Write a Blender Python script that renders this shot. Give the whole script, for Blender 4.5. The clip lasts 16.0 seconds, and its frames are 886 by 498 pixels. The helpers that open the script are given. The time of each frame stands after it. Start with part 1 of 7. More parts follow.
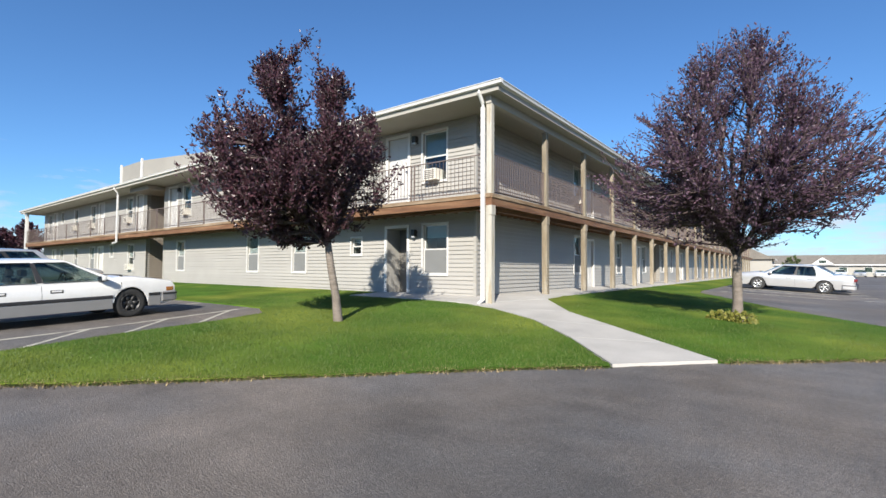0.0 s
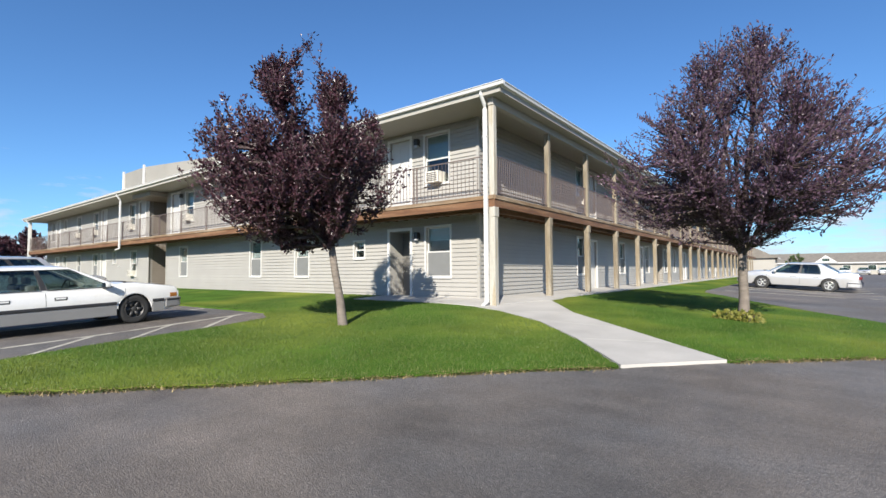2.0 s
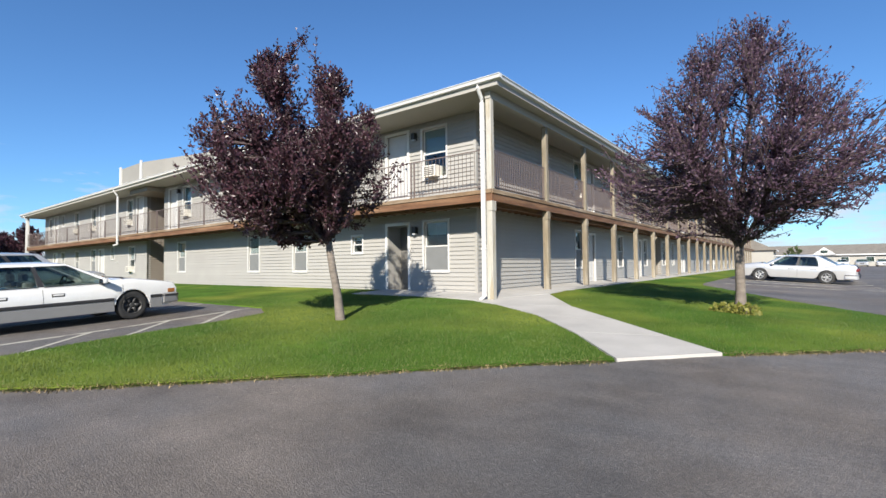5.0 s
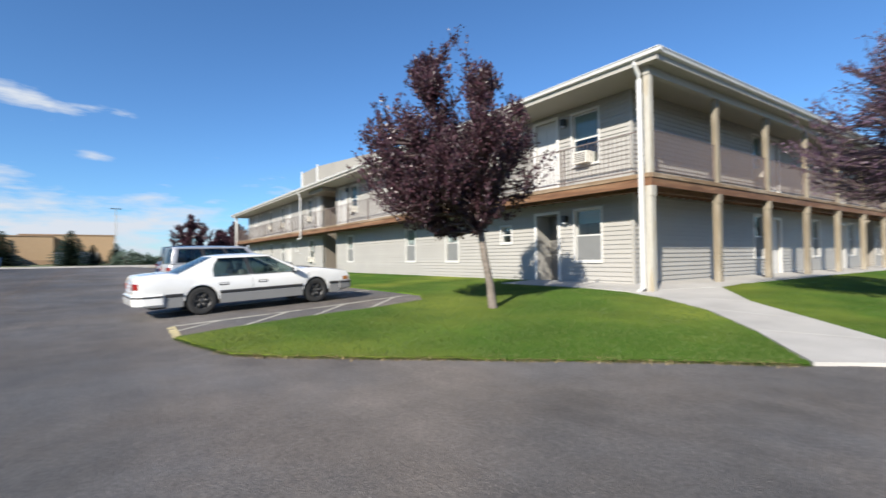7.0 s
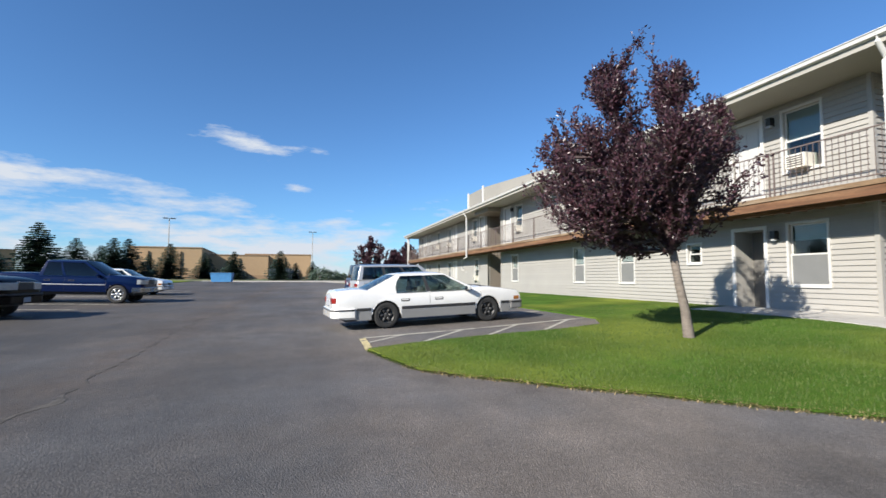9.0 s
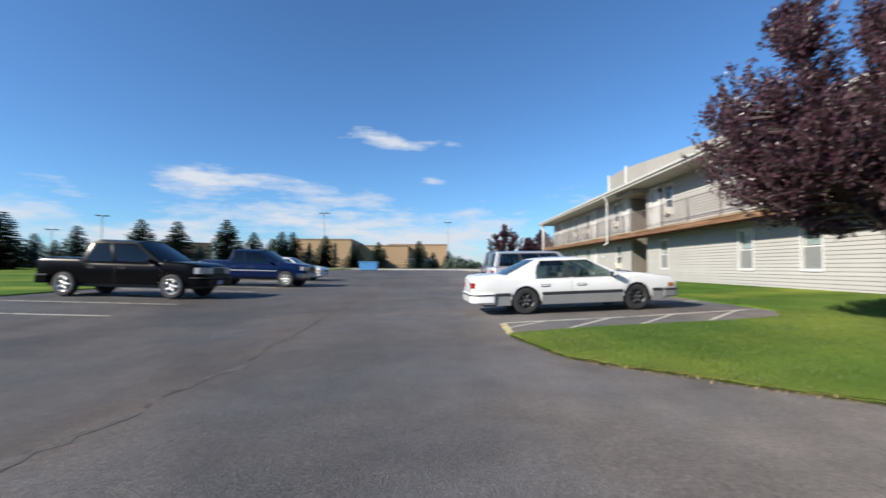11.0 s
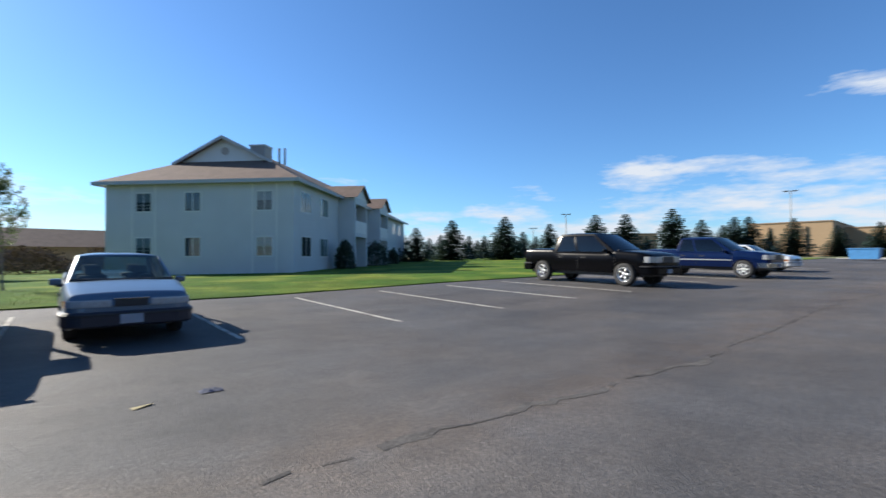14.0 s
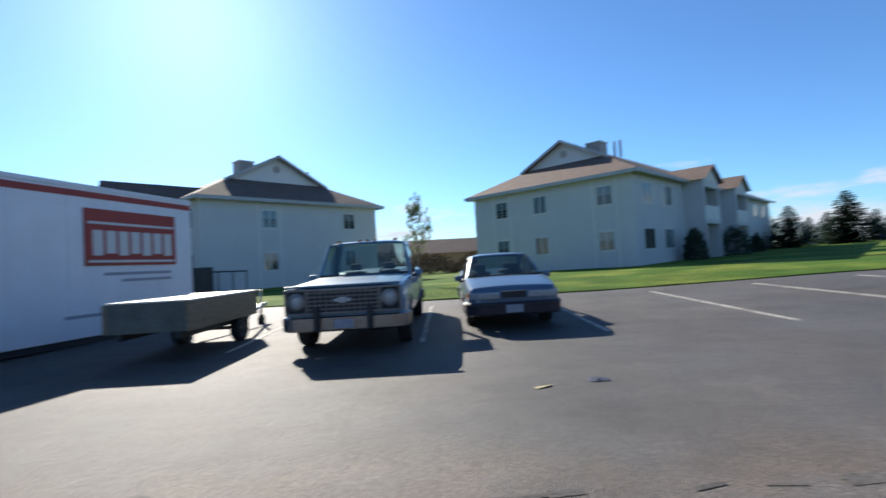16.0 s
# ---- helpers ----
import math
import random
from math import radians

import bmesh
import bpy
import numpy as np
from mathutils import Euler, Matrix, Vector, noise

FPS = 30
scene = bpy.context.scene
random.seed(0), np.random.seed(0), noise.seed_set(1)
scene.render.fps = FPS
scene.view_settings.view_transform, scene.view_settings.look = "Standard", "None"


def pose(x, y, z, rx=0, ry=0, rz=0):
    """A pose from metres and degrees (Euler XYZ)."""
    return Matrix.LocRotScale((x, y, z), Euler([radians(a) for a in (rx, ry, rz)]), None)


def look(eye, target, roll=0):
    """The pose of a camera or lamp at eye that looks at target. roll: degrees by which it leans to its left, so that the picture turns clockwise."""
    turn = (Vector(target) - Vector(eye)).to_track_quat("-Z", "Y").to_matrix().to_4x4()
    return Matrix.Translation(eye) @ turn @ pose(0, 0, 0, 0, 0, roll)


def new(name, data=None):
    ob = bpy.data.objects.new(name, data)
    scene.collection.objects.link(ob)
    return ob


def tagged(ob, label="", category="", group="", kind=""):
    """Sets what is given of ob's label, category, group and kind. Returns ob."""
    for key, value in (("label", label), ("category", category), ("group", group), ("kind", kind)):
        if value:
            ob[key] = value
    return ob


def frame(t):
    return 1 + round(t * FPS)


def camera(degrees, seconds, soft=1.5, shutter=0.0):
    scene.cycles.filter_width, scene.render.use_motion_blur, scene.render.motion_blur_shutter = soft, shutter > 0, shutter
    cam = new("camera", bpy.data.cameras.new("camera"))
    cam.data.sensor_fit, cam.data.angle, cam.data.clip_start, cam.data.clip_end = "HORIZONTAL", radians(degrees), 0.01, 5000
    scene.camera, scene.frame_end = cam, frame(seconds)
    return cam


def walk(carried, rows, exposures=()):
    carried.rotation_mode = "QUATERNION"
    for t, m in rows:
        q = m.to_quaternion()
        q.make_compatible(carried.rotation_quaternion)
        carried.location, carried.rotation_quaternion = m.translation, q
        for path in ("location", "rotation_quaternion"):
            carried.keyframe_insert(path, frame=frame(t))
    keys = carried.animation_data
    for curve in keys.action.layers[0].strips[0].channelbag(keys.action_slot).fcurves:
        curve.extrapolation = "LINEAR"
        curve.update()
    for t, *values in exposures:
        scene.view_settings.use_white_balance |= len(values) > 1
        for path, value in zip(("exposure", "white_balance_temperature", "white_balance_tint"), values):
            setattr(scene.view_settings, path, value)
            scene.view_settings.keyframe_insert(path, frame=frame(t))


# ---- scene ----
cam = camera(86.5, 16.0, shutter=0.5)
PATH = [
    (0, (0.377, 0.036, 1.215), (-0.833, 1.626, 1.298), 0.3),
    (0.5, (0.393, 0.045, 1.211), (-0.804, 1.645, 1.302), 0.2),
    (1, (0.373, -0.003, 1.222), (-0.825, 1.596, 1.307), -0.0),
    (1.5, (0.369, 0.023, 1.218), (-0.834, 1.62, 1.296), -0.1),
    (2, (0.32, 0.036, 1.207), (-0.896, 1.622, 1.302), -0.4),
    (2.5, (0.301, 0.017, 1.208), (-0.916, 1.603, 1.293), -0.7),
    (3, (0.269, 0.05, 1.205), (-0.927, 1.651, 1.274), -1.0),
    (5.5, (0.386, 0.057, 1.221), (-0.843, 1.633, 1.29), -0.4),
    (6, (0.41, 0.014, 1.22), (-0.886, 1.535, 1.31), -0.5),
    (6.5, (0.399, 0.002, 1.215), (-0.981, 1.448, 1.295), -0.2),
    (7, (0.353, -0.074, 1.204), (-1.286, 1.072, 1.241), -0.8),
    (7.5, (0.224, -0.109, 1.213), (-1.507, 0.889, 1.291), -0.5),
    (8, (0.166, -0.159, 1.213), (-1.642, 0.687, 1.333), -0.8),
    (8.5, (0.089, -0.208, 1.222), (-1.794, 0.453, 1.352), -0.5),
    (11, (-0.233, -0.348, 1.12), (-2.232, -0.359, 1.196), 0.1),
    (11.5, (-0.322, -0.308, 1.096), (-2.28, -0.705, 1.182), -0.8),
    (12, (-0.425, -0.293, 1.116), (-2.297, -0.991, 1.193), -0.7),
    (12.5, (-0.483, -0.303, 1.1), (-2.238, -1.262, 1.154), -0.6),
    (13, (-0.473, -0.31, 1.139), (-2.074, -1.506, 1.208), -0.1),
    (13.5, (-0.47, -0.402, 1.099), (-1.913, -1.786, 1.149), -0.0),
    (14, (-0.427, -0.55, 1.079), (-1.687, -2.103, 1.116), -0.3),
    (14.5, (-0.381, -0.623, 1.076), (-1.373, -2.359, 1.14), -0.4),
    (15, (-0.291, -0.692, 1.081), (-0.934, -2.581, 1.191), -0.6),
    (15.5, (-0.206, -0.744, 1.074), (-0.582, -2.705, 1.187), -2.0),
    (16, (-0.129, -0.779, 1.051), (-0.12, -2.777, 1.111), -3.3),
]
walk(cam, [(t, look(eye, target, roll)) for t, eye, target, roll in PATH],
     exposures=[(0, 0.9), (8.5, 0.86), (11.0, 0.84), (12.5, 0.85), (14.0, 0.96), (15.5, 1.04), (16, 0.97)])

# ---- light ----
SUN_YAW, SUN_EL = -152.2, 29.9          # heading towards the sun, counted left from +y, and its height
sx, sy = -math.sin(radians(SUN_YAW)), math.cos(radians(SUN_YAW))
sun = new("sun", bpy.data.lights.new("sun", "SUN"))
sun.data.energy, sun.data.angle, sun.data.color = 5.0, radians(0.53), (1.0, 0.93, 0.82)
sun.matrix_world = look((sx * 50, sy * 50, 50 * math.tan(radians(SUN_EL))), (0, 0, 0))

world = bpy.data.worlds.new("sky")
scene.world = world
world.use_nodes = True
wn, wl = world.node_tree.nodes, world.node_tree.links
wn.clear()
w_out, w_bg = wn.new("ShaderNodeOutputWorld"), wn.new("ShaderNodeBackground")
w_sky = wn.new("ShaderNodeTexSky")
w_sky.sky_type, w_sky.sun_disc = "NISHITA", False
w_sky.sun_elevation, w_sky.sun_rotation = radians(SUN_EL), radians(-SUN_YAW)
w_sky.altitude, w_sky.air_density, w_sky.dust_density, w_sky.ozone_density = 800, 1.0, 0.6, 4.5
w_bg.inputs["Strength"].default_value = 0.078
# fair-weather clouds low over the western horizon
w_tc = wn.new("ShaderNodeTexCoord")
w_sep = wn.new("ShaderNodeSeparateXYZ")
w_map = wn.new("ShaderNodeMapping")
w_map.inputs["Scale"].default_value = (3.0, 3.0, 14.0)
w_n = wn.new("ShaderNodeTexNoise")
w_n.inputs["Scale"].default_value, w_n.inputs["Detail"].default_value, w_n.inputs["Roughness"].default_value = 1.9, 9.0, 0.62
w_band = wn.new("ShaderNodeMapRange")       # less cloud the higher one looks
w_band.inputs["From Min"].default_value, w_band.inputs["From Max"].default_value = 0.03, 0.30
w_band.inputs["To Min"].default_value, w_band.inputs["To Max"].default_value = 0.15, -0.3
w_add = wn.new("ShaderNodeMath")
w_add.operation = "ADD"
w_ramp = wn.new("ShaderNodeValToRGB")
w_ramp.color_ramp.elements[0].position, w_ramp.color_ramp.elements[1].position = 0.52, 0.72
w_mix = wn.new("ShaderNodeMix")
w_mix.data_type = "RGBA"
w_mix.inputs["B"].default_value = (5.0, 5.4, 6.0, 1)
wl.new(w_tc.outputs["Generated"], w_map.inputs["Vector"])
wl.new(w_tc.outputs["Generated"], w_sep.inputs["Vector"])
wl.new(w_map.outputs["Vector"], w_n.inputs["Vector"])
wl.new(w_sep.outputs["Z"], w_band.inputs["Value"])
wl.new(w_n.outputs["Fac"], w_add.inputs[0])
wl.new(w_band.outputs["Result"], w_add.inputs[1])
w_sum = w_add.outputs["Value"]
for yaw, el, size, gain in ((99, 15.6, 0.09, 0.33), (95, 14.4, 0.09, 0.33), (89.5, 14.8, 0.09, 0.3), (91.8, 10.6, 0.05, 0.36), (117, 9.0, 0.16, 0.13), (110, 7.0, 0.24, 0.13), (101, 5.8, 0.2, 0.13)):
    w_dist, w_fall, w_plus, w_flat = (wn.new("ShaderNode" + k) for k in ("VectorMath", "MapRange", "Math", "VectorMath"))
    w_flat.operation, w_dist.operation = "MULTIPLY", "DISTANCE"
    w_flat.inputs[1].default_value = (1, 1, 2.6)
    e = radians(el)
    w_dist.inputs[1].default_value = (-math.sin(radians(yaw)) * math.cos(e), math.cos(radians(yaw)) * math.cos(e), 2.6 * math.sin(e))
    w_fall.inputs["From Min"].default_value, w_fall.inputs["From Max"].default_value = 0.0, size
    w_fall.inputs["To Min"].default_value, w_fall.inputs["To Max"].default_value = gain, 0.0
    wl.new(w_tc.outputs["Generated"], w_flat.inputs[0])
    wl.new(w_flat.outputs["Vector"], w_dist.inputs[0])
    wl.new(w_dist.outputs["Value"], w_fall.inputs["Value"])
    wl.new(w_sum, w_plus.inputs[0])
    wl.new(w_fall.outputs["Result"], w_plus.inputs[1])
    w_sum = w_plus.outputs["Value"]
wl.new(w_sum, w_ramp.inputs["Fac"])
wl.new(w_ramp.outputs["Color"], w_mix.inputs["Factor"])
w_tint = wn.new("ShaderNodeMix")
w_tint.data_type, w_tint.blend_type = "RGBA", "MULTIPLY"
w_tint.inputs["Factor"].default_value, w_tint.inputs["B"].default_value = 1.0, (0.71, 0.98, 1.18, 1)
wl.new(w_sky.outputs["Color"], w_tint.inputs["A"])
wl.new(w_tint.outputs["Result"], w_mix.inputs["A"])
wl.new(w_mix.outputs["Result"], w_bg.inputs["Color"])
wl.new(w_bg.outputs["Background"], w_out.inputs["Surface"])


# ---- materials ----
def material(name, color, rough=0.6, metal=0.0, scale=8.0, vary=0.12, fine=60.0, fine_vary=0.08, bump=0.0, bump_scale=80.0,
             stretch=(1, 1, 1), per_object=0.0, per_island=0.0, coat=0.0, spec=0.5, second=None, second_cut=(0.5, 0.65)):
    """A painted, mineral or wooden surface: colour varied at two scales, a second tone in patches, fine relief."""
    m = bpy.data.materials.new(name)
    m.use_nodes = True
    n, l = m.node_tree.nodes, m.node_tree.links
    p = n["Principled BSDF"]
    tc, mp = n.new("ShaderNodeTexCoord"), n.new("ShaderNodeMapping")
    mp.inputs["Scale"].default_value = stretch
    l.new(tc.outputs["Object"], mp.inputs["Vector"])
    a, b = n.new("ShaderNodeTexNoise"), n.new("ShaderNodeTexNoise")
    a.inputs["Scale"].default_value, a.inputs["Detail"].default_value = scale, 5
    b.inputs["Scale"].default_value, b.inputs["Detail"].default_value = fine, 3
    l.new(mp.outputs["Vector"], a.inputs["Vector"])
    l.new(mp.outputs["Vector"], b.inputs["Vector"])
    ra, rb = n.new("ShaderNodeMapRange"), n.new("ShaderNodeMapRange")
    for r, v in ((ra, vary), (rb, fine_vary)):
        r.inputs["From Min"].default_value, r.inputs["From Max"].default_value = 0.25, 0.75
        r.inputs["To Min"].default_value, r.inputs["To Max"].default_value = 1 - v, 1 + v
    l.new(a.outputs["Fac"], ra.inputs["Value"])
    l.new(b.outputs["Fac"], rb.inputs["Value"])
    mul = n.new("ShaderNodeMath")
    mul.operation = "MULTIPLY"
    l.new(ra.outputs["Result"], mul.inputs[0])
    l.new(rb.outputs["Result"], mul.inputs[1])
    value = mul.outputs["Value"]
    for amount, node, socket in ((per_object, "ShaderNodeObjectInfo", "Random"), (per_island, "ShaderNodeNewGeometry", "Random Per Island")):
        if amount:
            o, r, k = n.new(node), n.new("ShaderNodeMapRange"), n.new("ShaderNodeMath")
            r.inputs["To Min"].default_value, r.inputs["To Max"].default_value = 1 - amount, 1 + amount
            k.operation = "MULTIPLY"
            l.new(o.outputs[socket], r.inputs["Value"])
            l.new(r.outputs["Result"], k.inputs[0])
            l.new(value, k.inputs[1])
            value = k.outputs["Value"]
    base = n.new("ShaderNodeMix")
    base.data_type = "RGBA"
    base.inputs["A"].default_value = (*color, 1)
    base.inputs["B"].default_value = (*(second or color), 1)
    base.inputs["Factor"].default_value = 0
    if second:
        c, r = n.new("ShaderNodeTexNoise"), n.new("ShaderNodeMapRange")
        c.inputs["Scale"].default_value, c.inputs["Detail"].default_value = scale * 0.37, 6
        r.inputs["From Min"].default_value, r.inputs["From Max"].default_value = second_cut
        l.new(mp.outputs["Vector"], c.inputs["Vector"])
        l.new(c.outputs["Fac"], r.inputs["Value"])
        l.new(r.outputs["Result"], base.inputs["Factor"])
    vm = n.new("ShaderNodeVectorMath")
    vm.operation = "SCALE"
    l.new(base.outputs["Result"], vm.inputs[0])
    l.new(value, vm.inputs["Scale"])
    l.new(vm.outputs["Vector"], p.inputs["Base Color"])
    p.inputs["Roughness"].default_value, p.inputs["Metallic"].default_value = rough, metal
    p.inputs["Coat Weight"].default_value, p.inputs["Specular IOR Level"].default_value = coat, spec
    if bump:
        t, k = n.new("ShaderNodeTexNoise"), n.new("ShaderNodeBump")
        t.inputs["Scale"].default_value, t.inputs["Detail"].default_value = bump_scale, 4
        k.inputs["Strength"].default_value, k.inputs["Distance"].default_value = bump, 0.01
        l.new(mp.outputs["Vector"], t.inputs["Vector"])
        l.new(t.outputs["Fac"], k.inputs["Height"])
        l.new(k.outputs["Normal"], p.inputs["Normal"])
    return m


def glass(name, tint=(0.75, 0.82, 0.82), rough=0.0):
    """Window glass: clear or tinted, with a mirror that grows at grazing angles."""
    m = bpy.data.materials.new(name)
    m.use_nodes = True
    n, l = m.node_tree.nodes, m.node_tree.links
    n.clear()
    o, mix, t, g, f = (n.new("ShaderNode" + k) for k in ("OutputMaterial", "MixShader", "BsdfTransparent", "BsdfGlossy", "LayerWeight"))
    t.inputs["Color"].default_value = (*tint, 1)
    g.inputs["Roughness"].default_value = rough
    f.inputs["Blend"].default_value = 0.5
    k, r = n.new("ShaderNodeMath"), n.new("ShaderNodeMapRange")
    k.operation = "POWER"
    k.inputs[1].default_value = 5.0
    r.inputs["To Min"].default_value = 0.06
    l.new(f.outputs["Facing"], k.inputs[0])
    l.new(k.outputs["Value"], r.inputs["Value"])
    l.new(r.outputs["Result"], mix.inputs["Fac"])
    l.new(t.outputs["BSDF"], mix.inputs[1])
    l.new(g.outputs["BSDF"], mix.inputs[2])
    l.new(mix.outputs["Shader"], o.inputs["Surface"])
    return m


def leafy(name, color, other, shine=0.35, through_light=0.3):
    """Leaves: two tones by leaf, a little gloss, some light through the blade."""
    m = bpy.data.materials.new(name)
    m.use_nodes = True
    n, l = m.node_tree.nodes, m.node_tree.links
    p = n["Principled BSDF"]
    geo, ramp = n.new("ShaderNodeNewGeometry"), n.new("ShaderNodeMix")
    ramp.data_type = "RGBA"
    ramp.inputs["A"].default_value, ramp.inputs["B"].default_value = (*color, 1), (*other, 1)
    l.new(geo.outputs["Random Per Island"], ramp.inputs["Factor"])
    l.new(ramp.outputs["Result"], p.inputs["Base Color"])
    p.inputs["Roughness"].default_value = shine
    tr, mx = n.new("ShaderNodeBsdfTranslucent"), n.new("ShaderNodeMixShader")
    l.new(ramp.outputs["Result"], tr.inputs["Color"])
    mx.inputs["Fac"].default_value = through_light
    l.new(p.outputs["BSDF"], mx.inputs[1])
    l.new(tr.outputs["BSDF"], mx.inputs[2])
    l.new(mx.outputs["Shader"], n["Material Output"].inputs["Surface"])
    return m




def asphalt():
    """Worn asphalt: broad tonal patches, dark stains, mid mottling, pale stone specks, grain."""
    m = bpy.data.materials.new("asphalt")
    m.use_nodes = True
    n, l = m.node_tree.nodes, m.node_tree.links
    p = n["Principled BSDF"]
    tc = n.new("ShaderNodeTexCoord")

    def band(scale, lo, hi, a, b, detail=5, stretch=None):
        t, r = n.new("ShaderNodeTexNoise"), n.new("ShaderNodeMapRange")
        t.inputs["Scale"].default_value, t.inputs["Detail"].default_value, t.inputs["Roughness"].default_value = scale, detail, 0.6
        if stretch:
            mp = n.new("ShaderNodeMapping")
            mp.inputs["Scale"].default_value, mp.inputs["Rotation"].default_value = stretch, (0, 0, 0.25)
            l.new(tc.outputs["Object"], mp.inputs["Vector"])
            l.new(mp.outputs["Vector"], t.inputs["Vector"])
        else:
            l.new(tc.outputs["Object"], t.inputs["Vector"])
        r.inputs["From Min"].default_value, r.inputs["From Max"].default_value = lo, hi
        r.inputs["To Min"].default_value, r.inputs["To Max"].default_value = a, b
        l.new(t.outputs["Fac"], r.inputs["Value"])
        return r.outputs["Result"]

    def times(a, b):
        k = n.new("ShaderNodeMath")
        k.operation = "MULTIPLY"
        l.new(a, k.inputs[0])
        l.new(b, k.inputs[1])
        return k.outputs["Value"]
    tone = times(band(0.22, 0.35, 0.65, 0.72, 1.3), band(0.5, 0.3, 0.46, 0.62, 1.0, 7))
    tone = times(tone, band(0.35, 0.3, 0.7, 0.8, 1.2, 6, (0.25, 2.2, 1)))
    tone = times(tone, times(band(2.6, 0.3, 0.7, 0.86, 1.14, 6), band(28, 0.3, 0.7, 0.72, 1.28, 4)))
    tone = times(tone, band(120, 0.35, 0.65, 0.6, 1.4, 2))
    # tone rises along y: darker in the south lot, paler beside the lawn
    sep, y_tone = n.new("ShaderNodeSeparateXYZ"), n.new("ShaderNodeMapRange")
    y_tone.inputs["From Min"].default_value, y_tone.inputs["From Max"].default_value = -5.0, 3.0
    y_tone.inputs["To Min"].default_value, y_tone.inputs["To Max"].default_value = 0.84, 1.6
    l.new(tc.outputs["Object"], sep.inputs["Vector"])
    l.new(sep.outputs["Y"], y_tone.inputs["Value"])
    tone = times(tone, y_tone.outputs["Result"])
    v, r = n.new("ShaderNodeTexVoronoi"), n.new("ShaderNodeMapRange")
    v.inputs["Scale"].default_value = 42
    l.new(tc.outputs["Object"], v.inputs["Vector"])
    r.inputs["From Min"].default_value, r.inputs["From Max"].default_value = 0.12, 0.2
    r.inputs["To Min"].default_value, r.inputs["To Max"].default_value = 1.0, 0.0
    l.new(v.outputs["Distance"], r.inputs["Value"])
    pick = band(9, 0.5, 0.6, 0.0, 0.6, 3)
    base, hue = n.new("ShaderNodeMix"), n.new("ShaderNodeMix")
    base.data_type = hue.data_type = "RGBA"
    hue.inputs["A"].default_value, hue.inputs["B"].default_value = (0.067, 0.064, 0.063, 1), (0.085, 0.073, 0.063, 1)
    l.new(band(0.3, 0.4, 0.6, 0.0, 1.0), hue.inputs["Factor"])
    base.inputs["B"].default_value = (0.24, 0.228, 0.212, 1)
    # worn brownish band on both sides of the old seam
    off, far_, near_, worn = n.new("ShaderNodeMath"), n.new("ShaderNodeMath"), n.new("ShaderNodeMapRange"), n.new("ShaderNodeMix")
    off.operation, far_.operation, worn.data_type = "ADD", "ABSOLUTE", "RGBA"
    off.inputs[1].default_value = 3.15
    l.new(sep.outputs["Y"], off.inputs[0])
    l.new(off.outputs["Value"], far_.inputs[0])
    near_.inputs["From Min"].default_value, near_.inputs["From Max"].default_value = 0.1, 0.9
    near_.inputs["To Min"].default_value, near_.inputs["To Max"].default_value = 0.9, 0.0
    l.new(far_.outputs["Value"], near_.inputs["Value"])
    worn.inputs["B"].default_value = (0.082, 0.064, 0.05, 1)
    l.new(times(near_.outputs["Result"], band(1.6, 0.38, 0.58, 0.15, 1.0, 6)), worn.inputs["Factor"])
    l.new(hue.outputs["Result"], worn.inputs["A"])
    l.new(worn.outputs["Result"], base.inputs["A"])
    l.new(times(r.outputs["Result"], pick), base.inputs["Factor"])
    sc = n.new("ShaderNodeVectorMath")
    sc.operation = "SCALE"
    l.new(base.outputs["Result"], sc.inputs[0])
    l.new(tone, sc.inputs["Scale"])
    l.new(sc.outputs["Vector"], p.inputs["Base Color"])
    p.inputs["Roughness"].default_value, p.inputs["Specular IOR Level"].default_value = 0.72, 0.5
    k = n.new("ShaderNodeBump")
    k.inputs["Strength"].default_value, k.inputs["Distance"].default_value = 0.7, 0.012
    l.new(band(70, 0.2, 0.8, 0.0, 1.0, 4), k.inputs["Height"])
    l.new(k.outputs["Normal"], p.inputs["Normal"])
    return m


M_ASPHALT = asphalt()
M_SEALED = material("rough_asphalt_seam", (0.06, 0.054, 0.048), 0.9, scale=7, vary=0.35, fine=45, fine_vary=0.4, bump=0.8, bump_scale=60, spec=0.3, second=(0.082, 0.076, 0.07), second_cut=(0.36, 0.46))
M_LINE = material("road_paint", (0.37, 0.35, 0.3), 0.8, scale=6, vary=0.25, fine=90, fine_vary=0.3, second=(0.22, 0.2, 0.18), second_cut=(0.55, 0.6))
M_YELLOW = material("yellowed_road_paint", (0.5, 0.42, 0.22), 0.8, scale=6, vary=0.25, fine=90, fine_vary=0.3, second=(0.2, 0.18, 0.14), second_cut=(0.55, 0.62))
M_TURF = material("turf", (0.0558, 0.1125, 0.0153), 0.95, spec=0.08, scale=0.8, vary=0.3, fine=70, fine_vary=0.35, bump=0.6, bump_scale=120,
                  second=(0.15, 0.185, 0.03), second_cut=(0.46, 0.64))
M_DRY = material("dry_grass", (0.255, 0.1955, 0.102), 0.9, scale=3, vary=0.3, fine=60, fine_vary=0.3, bump=0.5)
M_FIELD = material("far_field", (0.1105, 0.1275, 0.0467), 0.95, scale=0.02, vary=0.3, fine=1.0, fine_vary=0.2, second=(0.3, 0.25, 0.13), second_cut=(0.45, 0.55))
M_HILL = material("dry_hillside", (0.306, 0.238, 0.1445), 0.95, scale=0.006, vary=0.2, fine=0.05, fine_vary=0.15, second=(0.26, 0.24, 0.13), second_cut=(0.5, 0.6))
M_CONCRETE = material("concrete", (0.4, 0.385, 0.36), 0.85, scale=1.2, vary=0.14, fine=70, fine_vary=0.12, bump=0.25, bump_scale=150)
